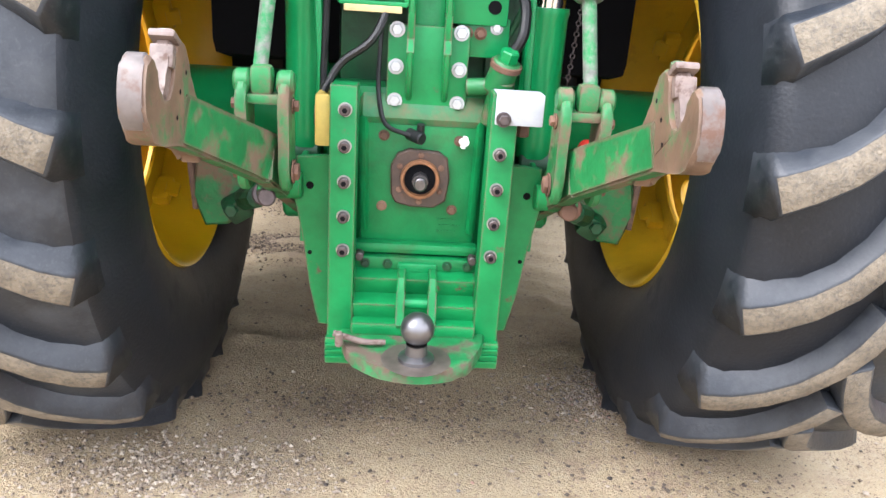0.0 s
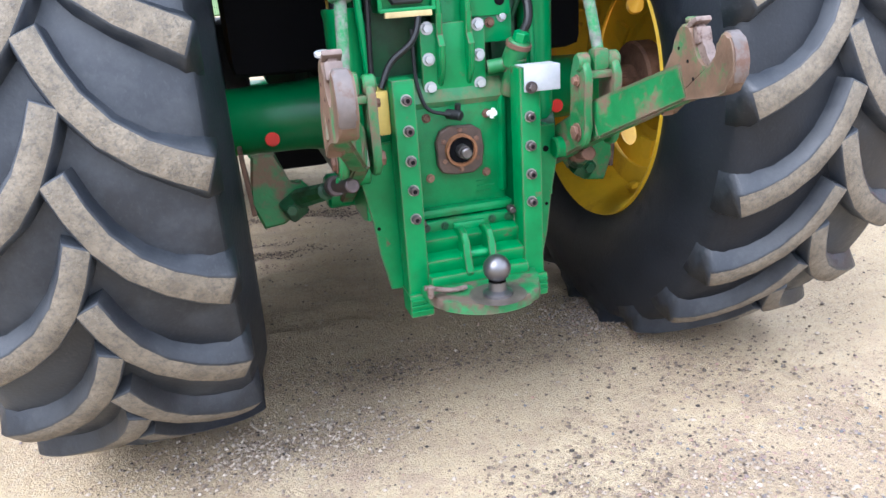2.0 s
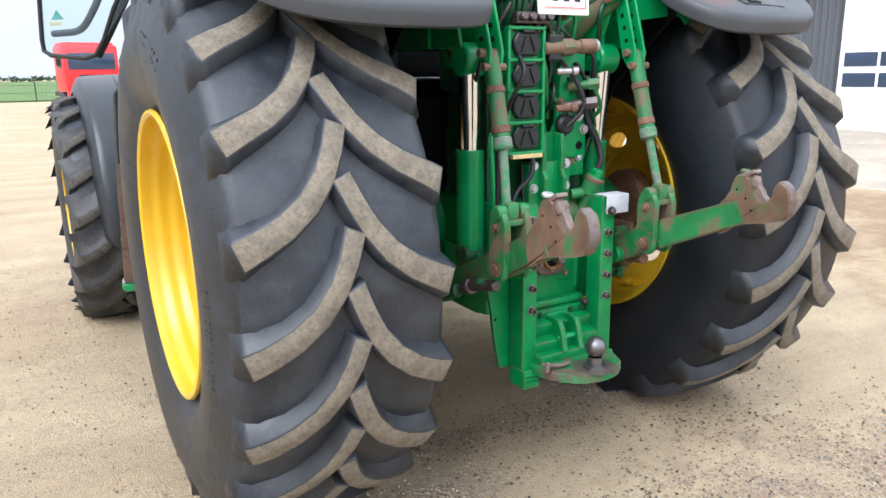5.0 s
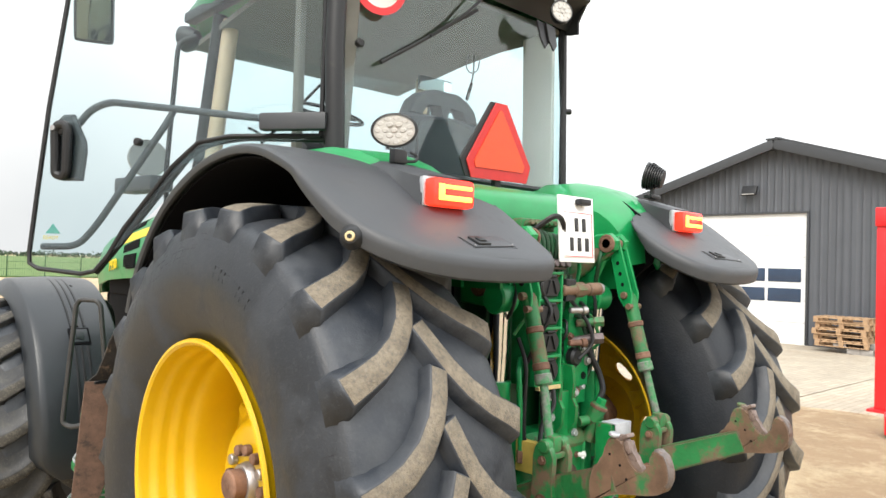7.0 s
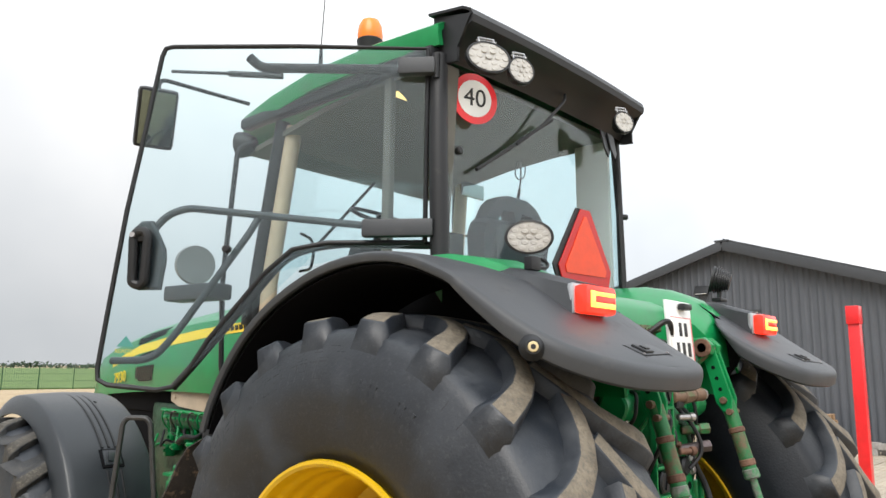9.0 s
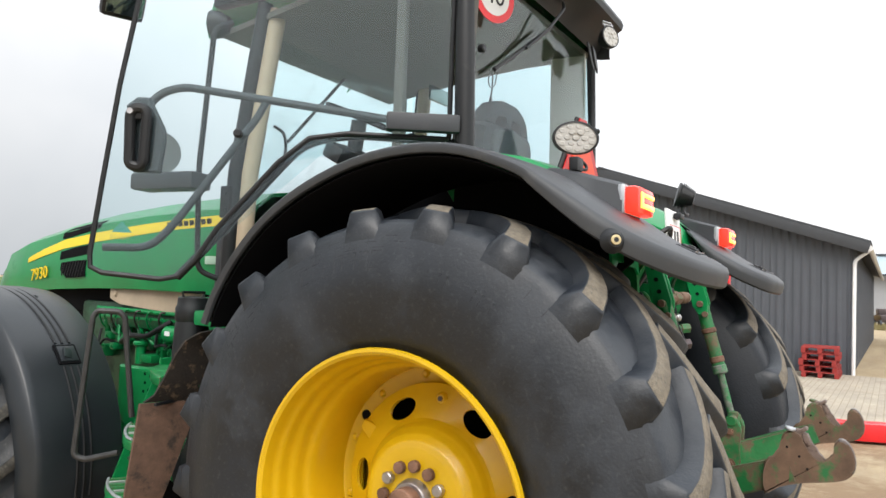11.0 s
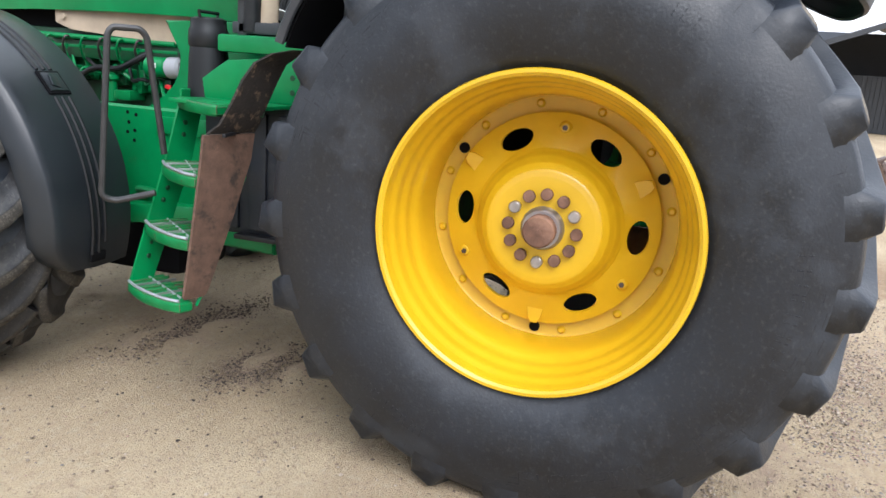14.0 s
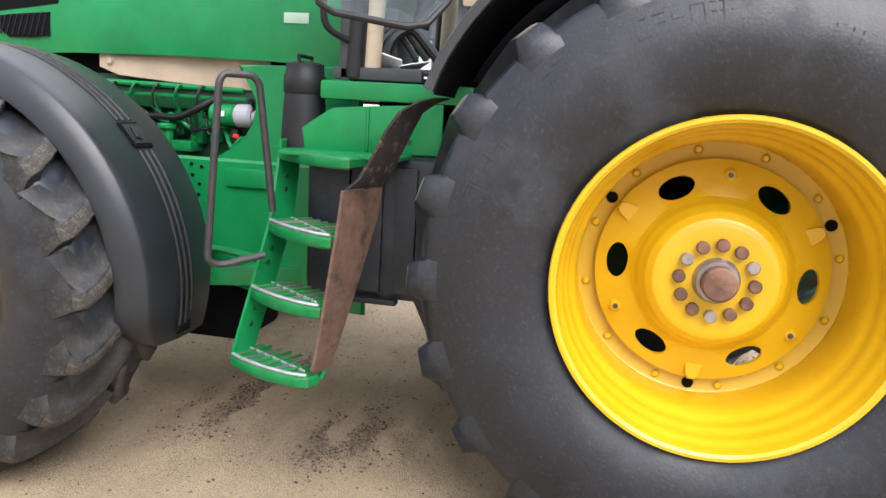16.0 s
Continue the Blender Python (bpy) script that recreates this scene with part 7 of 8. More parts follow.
BON = [(1.50, 0.60, 2.285, 1.66), (1.9, 0.575, 2.275, 1.68), (2.4, 0.55, 2.25, 1.685), (2.9, 0.52, 2.21, 1.68), (3.4, 0.49, 2.15, 1.66), (3.9, 0.455, 2.065, 1.63), (4.2, 0.42, 1.98, 1.58), (4.36, 0.36, 1.86, 1.50)]
bonnet = part("bonnet", B(sheet([bonnet_row(*r) for r in BON], 0.02)), GREEN, tractor, "long green engine bonnet with yellow stripe")


def on_bonnet(y, f, off=0.006):
    for a, b in zip(BON, BON[1:]):
        if a[0] <= y <= b[0]:
            k = (y - a[0]) / (b[0] - a[0])
            half, top, low = (a[i] + (b[i] - a[i]) * k for i in (1, 2, 3))
            pts = [(1.03, low + 0.12), (1.0, low + (top - low) * 0.55), (0.93, low + (top - low) * 0.80), (0.72, top - 0.035)]
            z = low + (top - low) * f
            for (xa, za), (xb, zb) in zip(pts, pts[1:]):
                if za <= z <= zb:
                    return -(xa + (xb - xa) * (z - za) / (zb - za)) * half - off, y, z
            return -1.03 * half - off, y, z


def side_point(y, z, off):
    for a, b in zip(BON, BON[1:]):
        if a[0] <= y <= b[0]:
            k = (y - a[0]) / (b[0] - a[0])
            top, low = a[2] + (b[2] - a[2]) * k, a[3] + (b[3] - a[3]) * k
            return on_bonnet(y, (z - low) / (top - low), off)


def decal(name, rows, mat, label="", off=0.004):
    """A patch on the bonnet's side: rows of y, upper z, lower z."""
    fine = []
    for (y0, h0, l0), (y1, h1, l1) in zip(rows, rows[1:]):
        fine += [(y0 + (y1 - y0) * t / 4, h0 + (h1 - h0) * t / 4, l0 + (l1 - l0) * t / 4) for t in range(4)]
    fine.append(rows[-1])
    return part(name, B(sheet([[side_point(y, hi + (lo - hi) * j / 4, off) for j in range(5)] for y, hi, lo in fine], 0.003)), mat, bonnet, label)


decal("yellow_stripe", [(1.53, 2.129, 2.066), (1.83, 2.119, 2.058), (2.21, 2.100, 2.042), (2.51, 2.081, 2.016), (2.95, 2.044, 1.980), (3.36, 2.000, 1.934), (3.64, 1.933, 1.880), (3.835, 1.868, 1.835)], STRIPE, "long tapering yellow stripe")
decal("vent", [(2.965, 2.128, 2.072), (3.20, 2.108, 2.034), (3.375, 2.082, 2.004), (3.42, 2.042, 2.006)], DARK, "dark slotted bonnet vent")
decal("vent", [(3.00, 1.966, 1.905), (3.20, 1.944, 1.880), (3.385, 1.912, 1.858)], DARK, "dark slotted bonnet vent")
grille = decal("grille", [(3.045, 1.862, 1.752), (3.15, 1.856, 1.742), (3.28, 1.847, 1.738), (3.36, 1.836, 1.79)], DARK, "dark mesh grille in the bonnet side")
for k in range(9):
    y = 3.06 + 0.034 * k
    a, b = side_point(y, 1.857 - 0.018 * k / 9, 0.008), side_point(y + 0.03 if y < 3.30 else y, 1.752, 0.008)
    part("grille_bar", B(rod(a, b, 0.003, n=5)), BLACK, grille)
for k in range(8):
    a = side_point(1.84 + 0.052 * k, 2.086 - 0.002 * k, 0.009)
    part("stripe_bar", B(box(a, (0.003, 0.036, 0.034), (0, -12, 0), bevel=0.0)), INK, bonnet)
spot = side_point(3.63, 1.757, 0.010)
lettering("model_number", "7930", 0.118, Matrix(((-0.075, 0, -0.997, spot[0]), (-0.988, 0.134, 0.074, spot[1]), (0.134, 0.991, -0.010, spot[2]), (0, 0, 0, 1))), STRIPE, bonnet, depth=0.003)
part("badge", B(box(side_point(1.76, 1.866, 0.006), (0.004, 0.115, 0.045), bevel=0.002)), material("pale_green_badge", (0.42, 0.60, 0.48), 0.5, vary=0.1), bonnet, "small pale green badge")
def nose(bm):
    """Rounded bonnet front, closing the last section."""
    y, half, top, low = BON[-1]
    rows = []
    for k in range(6):
        f = k / 5
        rows.append([(x * (1 - 0.9 * f * f), y + 0.16 * math.sin(f * 1.57), low + (z - low) * (1 - 0.55 * f * f) + 0.0 * f) for x, _, z in bonnet_row(y, half, top, low)])
    sheet(rows, 0.015)(bm)


part("bonnet_nose", B(nose), GREEN, bonnet)
part("front_grille", B(box((0, 4.30, 1.30), (0.62, 0.10, 0.46), bevel=0.04), *[box((0, 4.355, 1.14 + 0.055 * k), (0.56, 0.012, 0.012), bevel=0.003) for k in range(7)]), DARK, bonnet, "black front grille")
# Solid black boxes; the shade under the bonnet is put into their colour.
part("bonnet_shade", B(box((0, 2.75, 1.72), (0.84, 2.4, 0.40), bevel=0.03), box((0, 3.45, 1.42), (0.80, 1.1, 0.66), bevel=0.03)), DARK, tractor, "black boxes put in for the shade under the bonnet")

# ---- engine side, left ----
part("heat_shield", B(plate([(1.93, 1.545), (2.10, 1.552), (2.40, 1.566), (2.70, 1.585), (2.80, 1.62), (2.80, 1.72), (1.92, 1.72)], 0.012, place_yz(-0.500), 0.003), hexhead((-0.507, 2.74, 1.650), (-1, 0, 0), 0.016, 0.01)), BEIGE, tractor, "beige heat shield below the bonnet")
part("side_panel", B(plate([(1.45, 1.67), (1.90, 1.66)] + [(2.30 - 0.36 * math.cos(radians(a)) * (1.0 if a > 0 else 1.02), 1.475 + 0.27 * math.sin(radians(a))) for a in (42, 30, 18, 6, -6, -18, -30, -42, -54, -66, -74)] + [(2.22, 1.215), (1.45, 1.215)], 0.04, place_yz(-0.585), 0.010)), GREEN, tractor, "green side frame panel")
part("lower_panel", B(plate([(1.40, 1.235), (2.50, 1.235), (2.50, 0.98), (2.34, 0.80), (2.10, 0.66), (1.80, 0.585), (1.40, 0.57)], 0.045, place_yz(-0.600), 0.012)), GREEN, tractor, "green lower frame panel")
for y, z in ((2.20, 1.19), (2.245, 1.15), (2.25, 1.20), (2.21, 1.11), (2.255, 1.10), (2.215, 1.06)):
    part("panel_hole", B(rod((-0.620, y, z), (-0.6245, y, z), 0.009, n=12)), DARK, tractor)
part("tool_cover", B(box((-0.632, 1.92, 1.155), (0.02, 0.30, 0.085), bevel=0.010)), GREEN, tractor)
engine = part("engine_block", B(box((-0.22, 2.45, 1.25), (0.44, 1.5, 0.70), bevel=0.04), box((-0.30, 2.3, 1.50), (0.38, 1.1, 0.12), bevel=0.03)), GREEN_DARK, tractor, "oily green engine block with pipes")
rnd = random.Random(11)
part("engine_rail", B(rod((-0.50, 2.05, 1.545), (-0.50, 2.92, 1.555), 0.014, n=10), rod((-0.47, 2.05, 1.505), (-0.47, 2.92, 1.505), 0.022, n=12)), GREEN, engine, "green fuel rail")
for k in range(6):
    y = 2.24 + 0.115 * k
    part("injector_pipe", B(pipe([(-0.49, y, 1.54), (-0.535, y + 0.01, 1.56), (-0.54, y + 0.03, 1.51), (-0.50, y + 0.05, 1.45), (-0.46, y + 0.05, 1.42)], 0.006, n=6, bend=0.03)), (STEEL_DARK, GREEN)[k % 2], engine, "thin injector pipe")
    part("injector", B(rod((-0.455, y + 0.05, 1.38), (-0.475, y + 0.05, 1.48), 0.018, n=8, bevel=0.003), rod((-0.47, y + 0.05, 1.46), (-0.49, y + 0.05, 1.515), 0.011, n=8)), (GREEN, GREEN_CASE)[k % 2], engine)
    part("manifold_port", B(box((-0.44, y + 0.02, 1.38), (0.09, 0.07, 0.055), (0, 0, rnd.uniform(-8, 8)), bevel=0.016), hexhead((-0.487, y + 0.02, 1.38), (-1, 0, 0), 0.010, 0.010)), GREEN_CASE, engine)
part("starter", B(rod((-0.525, 2.075, 1.43), (-0.525, 2.20, 1.43), 0.050, n=24, bevel=0.010)), GREEN, engine, "green starter motor with pale label")
part("starter_end", B(rod((-0.525, 1.99, 1.432), (-0.525, 2.078, 1.43), 0.053, n=20, bevel=0.012), rod((-0.525, 1.975, 1.43), (-0.525, 1.995, 1.43), 0.03, n=16)), LIGHT_CLAD, engine, "pale grey motor end")
part("starter_label", B(box((-0.576, 2.135, 1.437), (0.004, 0.045, 0.026), bevel=0.001)), WHITE, engine)
part("engine_hose", B(pipe([(-0.53, 2.62, 1.36), (-0.55, 2.50, 1.41), (-0.55, 2.36, 1.40), (-0.54, 2.25, 1.46), (-0.50, 2.20, 1.50)], 0.016, n=10, bend=0.08)), HOSE, engine, "black engine hose")
part("engine_hose", B(pipe([(-0.50, 2.02, 1.50), (-0.54, 1.99, 1.46), (-0.53, 1.98, 1.36)], 0.013, n=8, bend=0.05)), HOSE, engine)
part("filler_cap", B(rod((-0.53, 2.43, 1.345), (-0.53, 2.43, 1.375), 0.045, n=20, bevel=0.008), rod((-0.53, 2.43, 1.24), (-0.53, 2.43, 1.35), 0.03, n=14)), GREEN, engine, "green filler cap")
part("control_unit", B(box((-0.50, 2.34, 1.275), (0.12, 0.10, 0.05), bevel=0.008)), GREEN_CASE, engine, "small green control box")
part("control_unit", B(box((-0.52, 2.08, 1.335), (0.03, 0.03, 0.02), (10, 0, 14), bevel=0.004)), RED_PAINT, engine, "small red connector")
for k in range(10):
    y, z = 2.02 + 0.092 * k, rnd.uniform(1.27, 1.36)
    part("engine_fitting", B(box((-0.46, y, z), (0.08, rnd.uniform(0.04, 0.08), rnd.uniform(0.04, 0.08)), (rnd.uniform(-10, 10), 0, rnd.uniform(-15, 15)), bevel=0.012), hexhead((-0.50, y, z), (-1, 0, 0), 0.011, 0.012)), (GREEN_CASE, GREEN_DARK, GREEN)[k % 3], engine)
    part("engine_pipe", B(pipe([(-0.48, y, z + 0.02), (-0.53, y + 0.03, z + 0.05), (-0.53, y + rnd.uniform(0.05, 0.14), z + rnd.uniform(-0.03, 0.09)), (-0.48, y + 0.15, z + 0.10)], rnd.uniform(0.006, 0.011), n=7, bend=0.04)), (GREEN, GREEN_DARK, HOSE)[k % 3], engine)
part("frame_rail", B(box((-0.30, 2.5, 0.80), (0.14, 2.2, 0.20), bevel=0.02), box((0.30, 2.5, 0.80), (0.14, 2.2, 0.20), bevel=0.02)), GREEN, tractor, "green chassis rail")
part("front_axle", B(box((0, 2.88, 0.72), (1.8, 0.24, 0.22), bevel=0.04), rod((-0.6, 2.88, 0.74), (-1.15, 2.88, 0.76), 0.16, n=24, bevel=0.02), rod((0.6, 2.88, 0.74), (1.15, 2.88, 0.76), 0.16, n=24, bevel=0.02)), GREEN, tractor, "green front axle")
# Added black boxes that stand in for the dark far tyre below the frame.
part("frame_fill", B(box((-0.30, 2.50, 0.50), (0.46, 0.95, 0.34), bevel=0.07), box((-0.12, 2.95, 0.44), (0.50, 0.40, 0.30), bevel=0.07)), DARK, tractor, "added black boxes under the frame, in place of the dark far tyre")
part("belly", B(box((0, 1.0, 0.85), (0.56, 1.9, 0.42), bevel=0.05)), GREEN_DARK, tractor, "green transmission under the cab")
part("step_pipe", B(pipe([(-0.55, 2.3, 0.80), (-0.75, 2.0, 0.84), (-0.95, 1.75, 0.86)], 0.018, n=8, bend=0.1), box((-0.66, 1.95, 0.72), (0.10, 0.55, 0.10), (0, 0, 20), bevel=0.02)), GREEN, tractor)
tank = part("fuel_tank", B(box((-0.775, 1.16, 1.035), (0.42, 0.78, 0.58), bevel=0.06)), NAVY, tractor, "dark ribbed plastic fuel tank behind the steps")
for k in range(5):
    part("tank_rib", B(box((-0.975, 0.86 + 0.135 * k, 1.035), (0.05, 0.085, 0.50), bevel=0.010)), NAVY, tank)
part("tank_strap", B(box((-0.99, 1.26, 0.752), (0.05, 0.22, 0.022), bevel=0.005)), BLACK, tank, "black strap under the tank")
part("fuel_tank", B(box((0.78, 1.12, 0.88), (0.42, 0.80, 0.72), bevel=0.07)), NAVY, tractor, "dark plastic fuel tank")
part("filler_neck", B(lathe([(1.30, 0.0005), (1.30, 0.095), (1.50, 0.085), (1.54, 0.080), (1.55, 0.086), (1.61, 0.086), (1.625, 0.078), (1.66, 0.076), (1.668, 0.06), (1.67, 0.0005)], (-0.83, 1.62, 0), "z", n=32), pipe([(-0.89, 1.62, 1.665), (-0.90, 1.62, 1.69), (-0.76, 1.62, 1.69), (-0.77, 1.62, 1.665)], 0.008, n=6)), BLACK, tractor, "black plastic filler neck with cap")

# ---- steps, angled out from the cab ----
def wall_between(a, b, z0, z1, thick, lean=Vector((0, 0, 0))):
    def add(bm):
        d = (b - a).normalized()
        nn = Vector((-d.y, d.x, 0)) * thick / 2
        ring = []
        for z, off in ((z0, lean), (z1, Vector((0, 0, 0)))):
            ring.append([bm.verts.new(p + off + Vector((0, 0, z)) + q) for p, q in ((a, -nn), (b, -nn), (b, nn), (a, nn))])
        skin(bm, ring)
        bmesh.ops.bevel(bm, geom=list(bm.edges), offset=min(0.003, thick * 0.3), segments=1, affect="EDGES")
    return add


TREADS = ((1.330, (-0.985, 1.660), (-1.275, 1.255)), (1.064, (-1.132, 1.630), (-1.383, 1.275)), (0.818, (-1.208, 1.668), (-1.396, 1.302)), (0.562, (-1.262, 1.722), (-1.405, 1.335)))
steps = part("boarding_steps", B(box((-1.04, 1.36, 1.322), (0.22, 0.46, 0.016), bevel=0.004)), GREEN, tractor, "green steel boarding steps with worn treads")
for z, pa, pb in TREADS:
    a, b = Vector((*pa, 0)), Vector((*pb, 0))
    along = (b - a).normalized()
    inn = Vector((-along.y, along.x, 0))
    inn = inn if inn.x > 0 else -inn
    long = (b - a).length
    depth = 0.17 if z < 1.3 else 0.26
    outline = [a + inn * depth, a + inn * 0.01, a - inn * 0.018 + along * 0.03, a - inn * 0.038 + along * 0.11, a - inn * 0.044 + along * long * 0.5, b - inn * 0.036 - along * 0.08, b - inn * 0.01 - along * 0.01, b + Vector((0.03 + 0.15 * max(0, z - 0.45), -0.008, 0))]
    part("step_lip", B(plate([(p.x, p.y) for p in outline], 0.044, Matrix.Translation((0, 0, z - 0.024)), 0.008)), GREEN_WORN, steps, "green step edge with chipped paint")
    if z < 1.3:
        count = int((long - 0.07) / 0.052)
        for k in range(count):
            t = 0.05 + 0.052 * k
            reach = min(0.15, (long - t) * 0.9)
            p0, p1 = a + along * t - inn * 0.022, a + along * (t + 0.02) + inn * reach
            part("tread_bar", B(wall_between(p0, p1, z - 0.004, z + 0.008, 0.007)), STEEL if k % 3 == 1 else GREEN_WORN, steps, "worn metal tread bar")
        edge_pts = [a - inn * 0.012 + along * 0.03, a - inn * 0.030 + along * 0.11, a - inn * 0.036 + along * long * 0.5, b - inn * 0.028 - along * 0.08, b - inn * 0.006 - along * 0.02]
        part("tread_edge", B(pipe([(p.x, p.y, z + 0.004) for p in edge_pts], 0.0065, n=6, bend=0.04)), ZINC, steps, "bright worn tread edge")
        part("tread_edge", B(wall_between(a + inn * 0.085 + along * 0.02, b + Vector((0.045, 0.045, 0)), z - 0.004, z + 0.007, 0.007)), ZINC, steps)


def upright(bm):
    ring = []
    for z, x, y, w in ((0.525, -1.262, 1.718, 0.07), (0.562, -1.258, 1.715, 0.09), (0.818, -1.205, 1.664, 0.105), (1.064, -1.130, 1.628, 0.115), (1.318, -0.99, 1.655, 0.10)):
        ring.append([bm.verts.new((x + i, y + j, z)) for i, j in ((0.0, -0.006), (w, -0.05), (w + 0.004, -0.04), (0.004, 0.006))])
    skin(bm, ring)


side = part("step_side", B(upright), GREEN, steps, "green step side plate with holes")
for z, x, y in ((1.22, -1.0, 1.628), (1.17, -1.02, 1.622), (0.95, -1.12, 1.632), (0.90, -1.14, 1.638), (0.72, -1.18, 1.672), (0.66, -1.19, 1.68)):
    part("side_bolt", B(rod((x, y - 0.002, z), (x - 0.002, y - 0.014, z), 0.011, n=8, bevel=0.002)), GREEN_DARK, steps)
part("step_shroud", B(plate([(1.705, 1.315), (1.70, 1.335), (1.54, 1.447), (1.47, 1.495), (1.32, 1.508), (1.02, 1.53), (1.02, 1.33)], 0.02, place_yz(-0.905), 0.004), box((-0.908, 1.32, 1.42), (0.03, 0.012, 0.17), bevel=0.005), wall_between(Vector((-0.985, 1.655, 0)), Vector((-0.89, 1.665, 0)), 1.32, 1.36, 0.012)), GREEN, steps, "green platform with side panel")
for z in (1.44, 1.38):
    part("shroud_bolt", B(hexhead((-0.912, 1.15, z), (-1, 0, 0), 0.012, 0.008)), GREEN_DARK, steps)


def strip(rows, thick):
    """A bent strip across the way: rows of outer x, outer y, inner x, inner y, z."""
    def add(bm):
        ring = []
        for xo, yo, xi, yi, z in rows:
            ring.append([bm.verts.new(p) for p in ((xo, yo, z), (xi, yi, z), (xi, yi + thick, z + thick * 0.2), (xo, yo + thick, z + thick * 0.2))])
        skin(bm, ring)
    return add


guard = part("mud_guard", B(strip(((-1.383, 1.249, -1.150, 1.181, 1.222), (-1.388, 1.258, -1.160, 1.190, 1.12), (-1.396, 1.286, -1.215, 1.232, 0.90), (-1.404, 1.318, -1.280, 1.282, 0.66), (-1.406, 1.331, -1.300, 1.300, 0.585), (-1.396, 1.333, -1.315, 1.305, 0.572)), 0.010)), MUDDY, tractor, "brown rusty mud-stained guard plate beside the steps")
part("guard_top", B(strip(((-1.372, 1.238, -1.155, 1.178, 1.228), (-1.345, 1.205, -1.165, 1.150, 1.262), (-1.330, 1.165, -1.165, 1.115, 1.34), (-1.318, 1.125, -1.160, 1.075, 1.43), (-1.300, 1.085, -1.150, 1.045, 1.495), (-1.27, 1.03, -1.13, 1.00, 1.532), (-1.20, 0.98, -1.08, 0.96, 1.55)), 0.010)), CAKED, guard, "upper guard caked with dark mud")
part("guard_fold", B(box((-1.268, 1.205, 1.226), (0.20, 0.014, 0.014), (0, 0, 16), bevel=0.004)), BLACK, guard)
part("guard_edge", B(strip(((-1.172, 1.140, -1.140, 1.150, 1.287), (-1.176, 1.108, -1.142, 1.118, 1.37), (-1.165, 1.055, -1.128, 1.065, 1.49), (-1.145, 1.02, -1.10, 1.03, 1.53)), 0.02)), GREEN, guard, "green flange along the guard")
part("guard_edge", B(strip(((-1.170, 1.205, -1.150, 1.225, 1.05), (-1.225, 1.248, -1.205, 1.268, 0.86), (-1.308, 1.305, -1.285, 1.325, 0.59), (-1.33, 1.325, -1.30, 1.345, 0.53)), 0.012)), GREEN, guard)
part("hand_rail", B(pipe([(-1.225, 1.60, 0.945), (-1.300, 1.740, 0.905), (-1.334, 1.775, 0.925), (-1.295, 1.750, 1.565), (-1.280, 1.738, 1.592), (-1.220, 1.660, 1.592), (-1.203, 1.642, 1.565), (-1.165, 1.600, 1.10)], 0.0135, n=10, bend=0.045)), material("worn_brown_black_rail", (0.03, 0.029, 0.029), 0.45, vary=0.3, size=30, dirt=(0.22, 0.16, 0.12), spread=(0.62, 0.70), dirt_size=12), tractor, "worn dark tubular hand rail")

# ---- front fenders ----
def front_fender(s):
    """Front mudguard: a smooth arched shell with a turned-down outer rim, three moulded ribs and a framed badge."""
    rows = []
    for k in range(34):
        a = -14 + 134 * k / 33
        r = float(np.interp(a, (-14, 0, 20, 58, 75, 90, 105, 120), (0.883, 0.895, 0.90, 0.90, 0.905, 0.91, 0.92, 0.91)))
        t = radians(a)
        pull = 0.10 * max(0.0, (-a - 4) / 10) ** 2 + 0.03 * max(0.0, (20 - a) / 40)
        row = []
        for x, dr in ((0.915, -0.02), (0.93, 0.0), (1.02, 0.010), (1.15, 0.012), (1.27, 0.008), (1.35, 0.002), (1.383, -0.002), (1.392, -0.008), (1.412, -0.045), (1.428, -0.080), (1.432, -0.11)):
            xx = x if x < 1.2 else x - pull
            row.append((s * xx, 2.88 - (r + dr) * math.cos(t), 0.76 + (r + dr) * math.sin(t)))
        rows.append(row)
    f = part("front_fender", B(sheet(rows, 0.014)), PLASTIC_NEW, tractor, "smooth black plastic front fender with moulded ribs")

    def arc(x, a0, a1, rad, n=12):
        return [(s * x, 2.88 - rad * math.cos(radians(a0 + (a1 - a0) * k / n)), 0.76 + rad * math.sin(radians(a0 + (a1 - a0) * k / n))) for k in range(n + 1)]
    for x in (1.110, 1.147, 1.184):
        part("fender_rib", B(pipe(arc(x, -9 if x > 1.12 else -6, 35.5, 0.9125), 0.0075, n=6)), BLACK, f, "moulded rib")
        part("fender_rib", B(pipe(arc(x, 44.5, 104, 0.9125, 18), 0.0075, n=6)), BLACK, f)
    part("rib_end", B(box((s * 1.147, 2.88 - 0.9115 * math.cos(radians(-10)), 0.76 + 0.9115 * math.sin(radians(-10))), (0.085, 0.010, 0.045), (10, 0, 0), bevel=0.004)), DARK, f, "recessed end of the ribs")
    t = radians(40)
    part("fender_badge", B(box((s * 1.147, 2.88 - 0.9125 * math.cos(t), 0.76 + 0.9125 * math.sin(t)), (0.118, 0.010, 0.118), (-40, 0, 0), bevel=0.004)), DARK, f, "black moulded rectangle")
    part("badge_inset", B(box((s * 1.147, 2.88 - 0.9175 * math.cos(t), 0.76 + 0.9175 * math.sin(t)), (0.094, 0.012, 0.094), (-40, 0, 0), bevel=0.005), box((s * 1.147, 2.88 - 0.925 * math.cos(t), 0.76 + 0.925 * math.sin(t)), (0.050, 0.006, 0.060), (-40, 18, 0), bevel=0.003)), PLASTIC_NEW, f)
    part("fender_stay", B(pipe([(s * 0.70, 2.88, 0.95), (s * 0.80, 2.7, 1.5), (s * 1.1, 2.6, 1.62)], 0.02, n=8, bend=0.1)), BLACK, f)
    return f


for s in (-1, 1):
    front_fender(s)

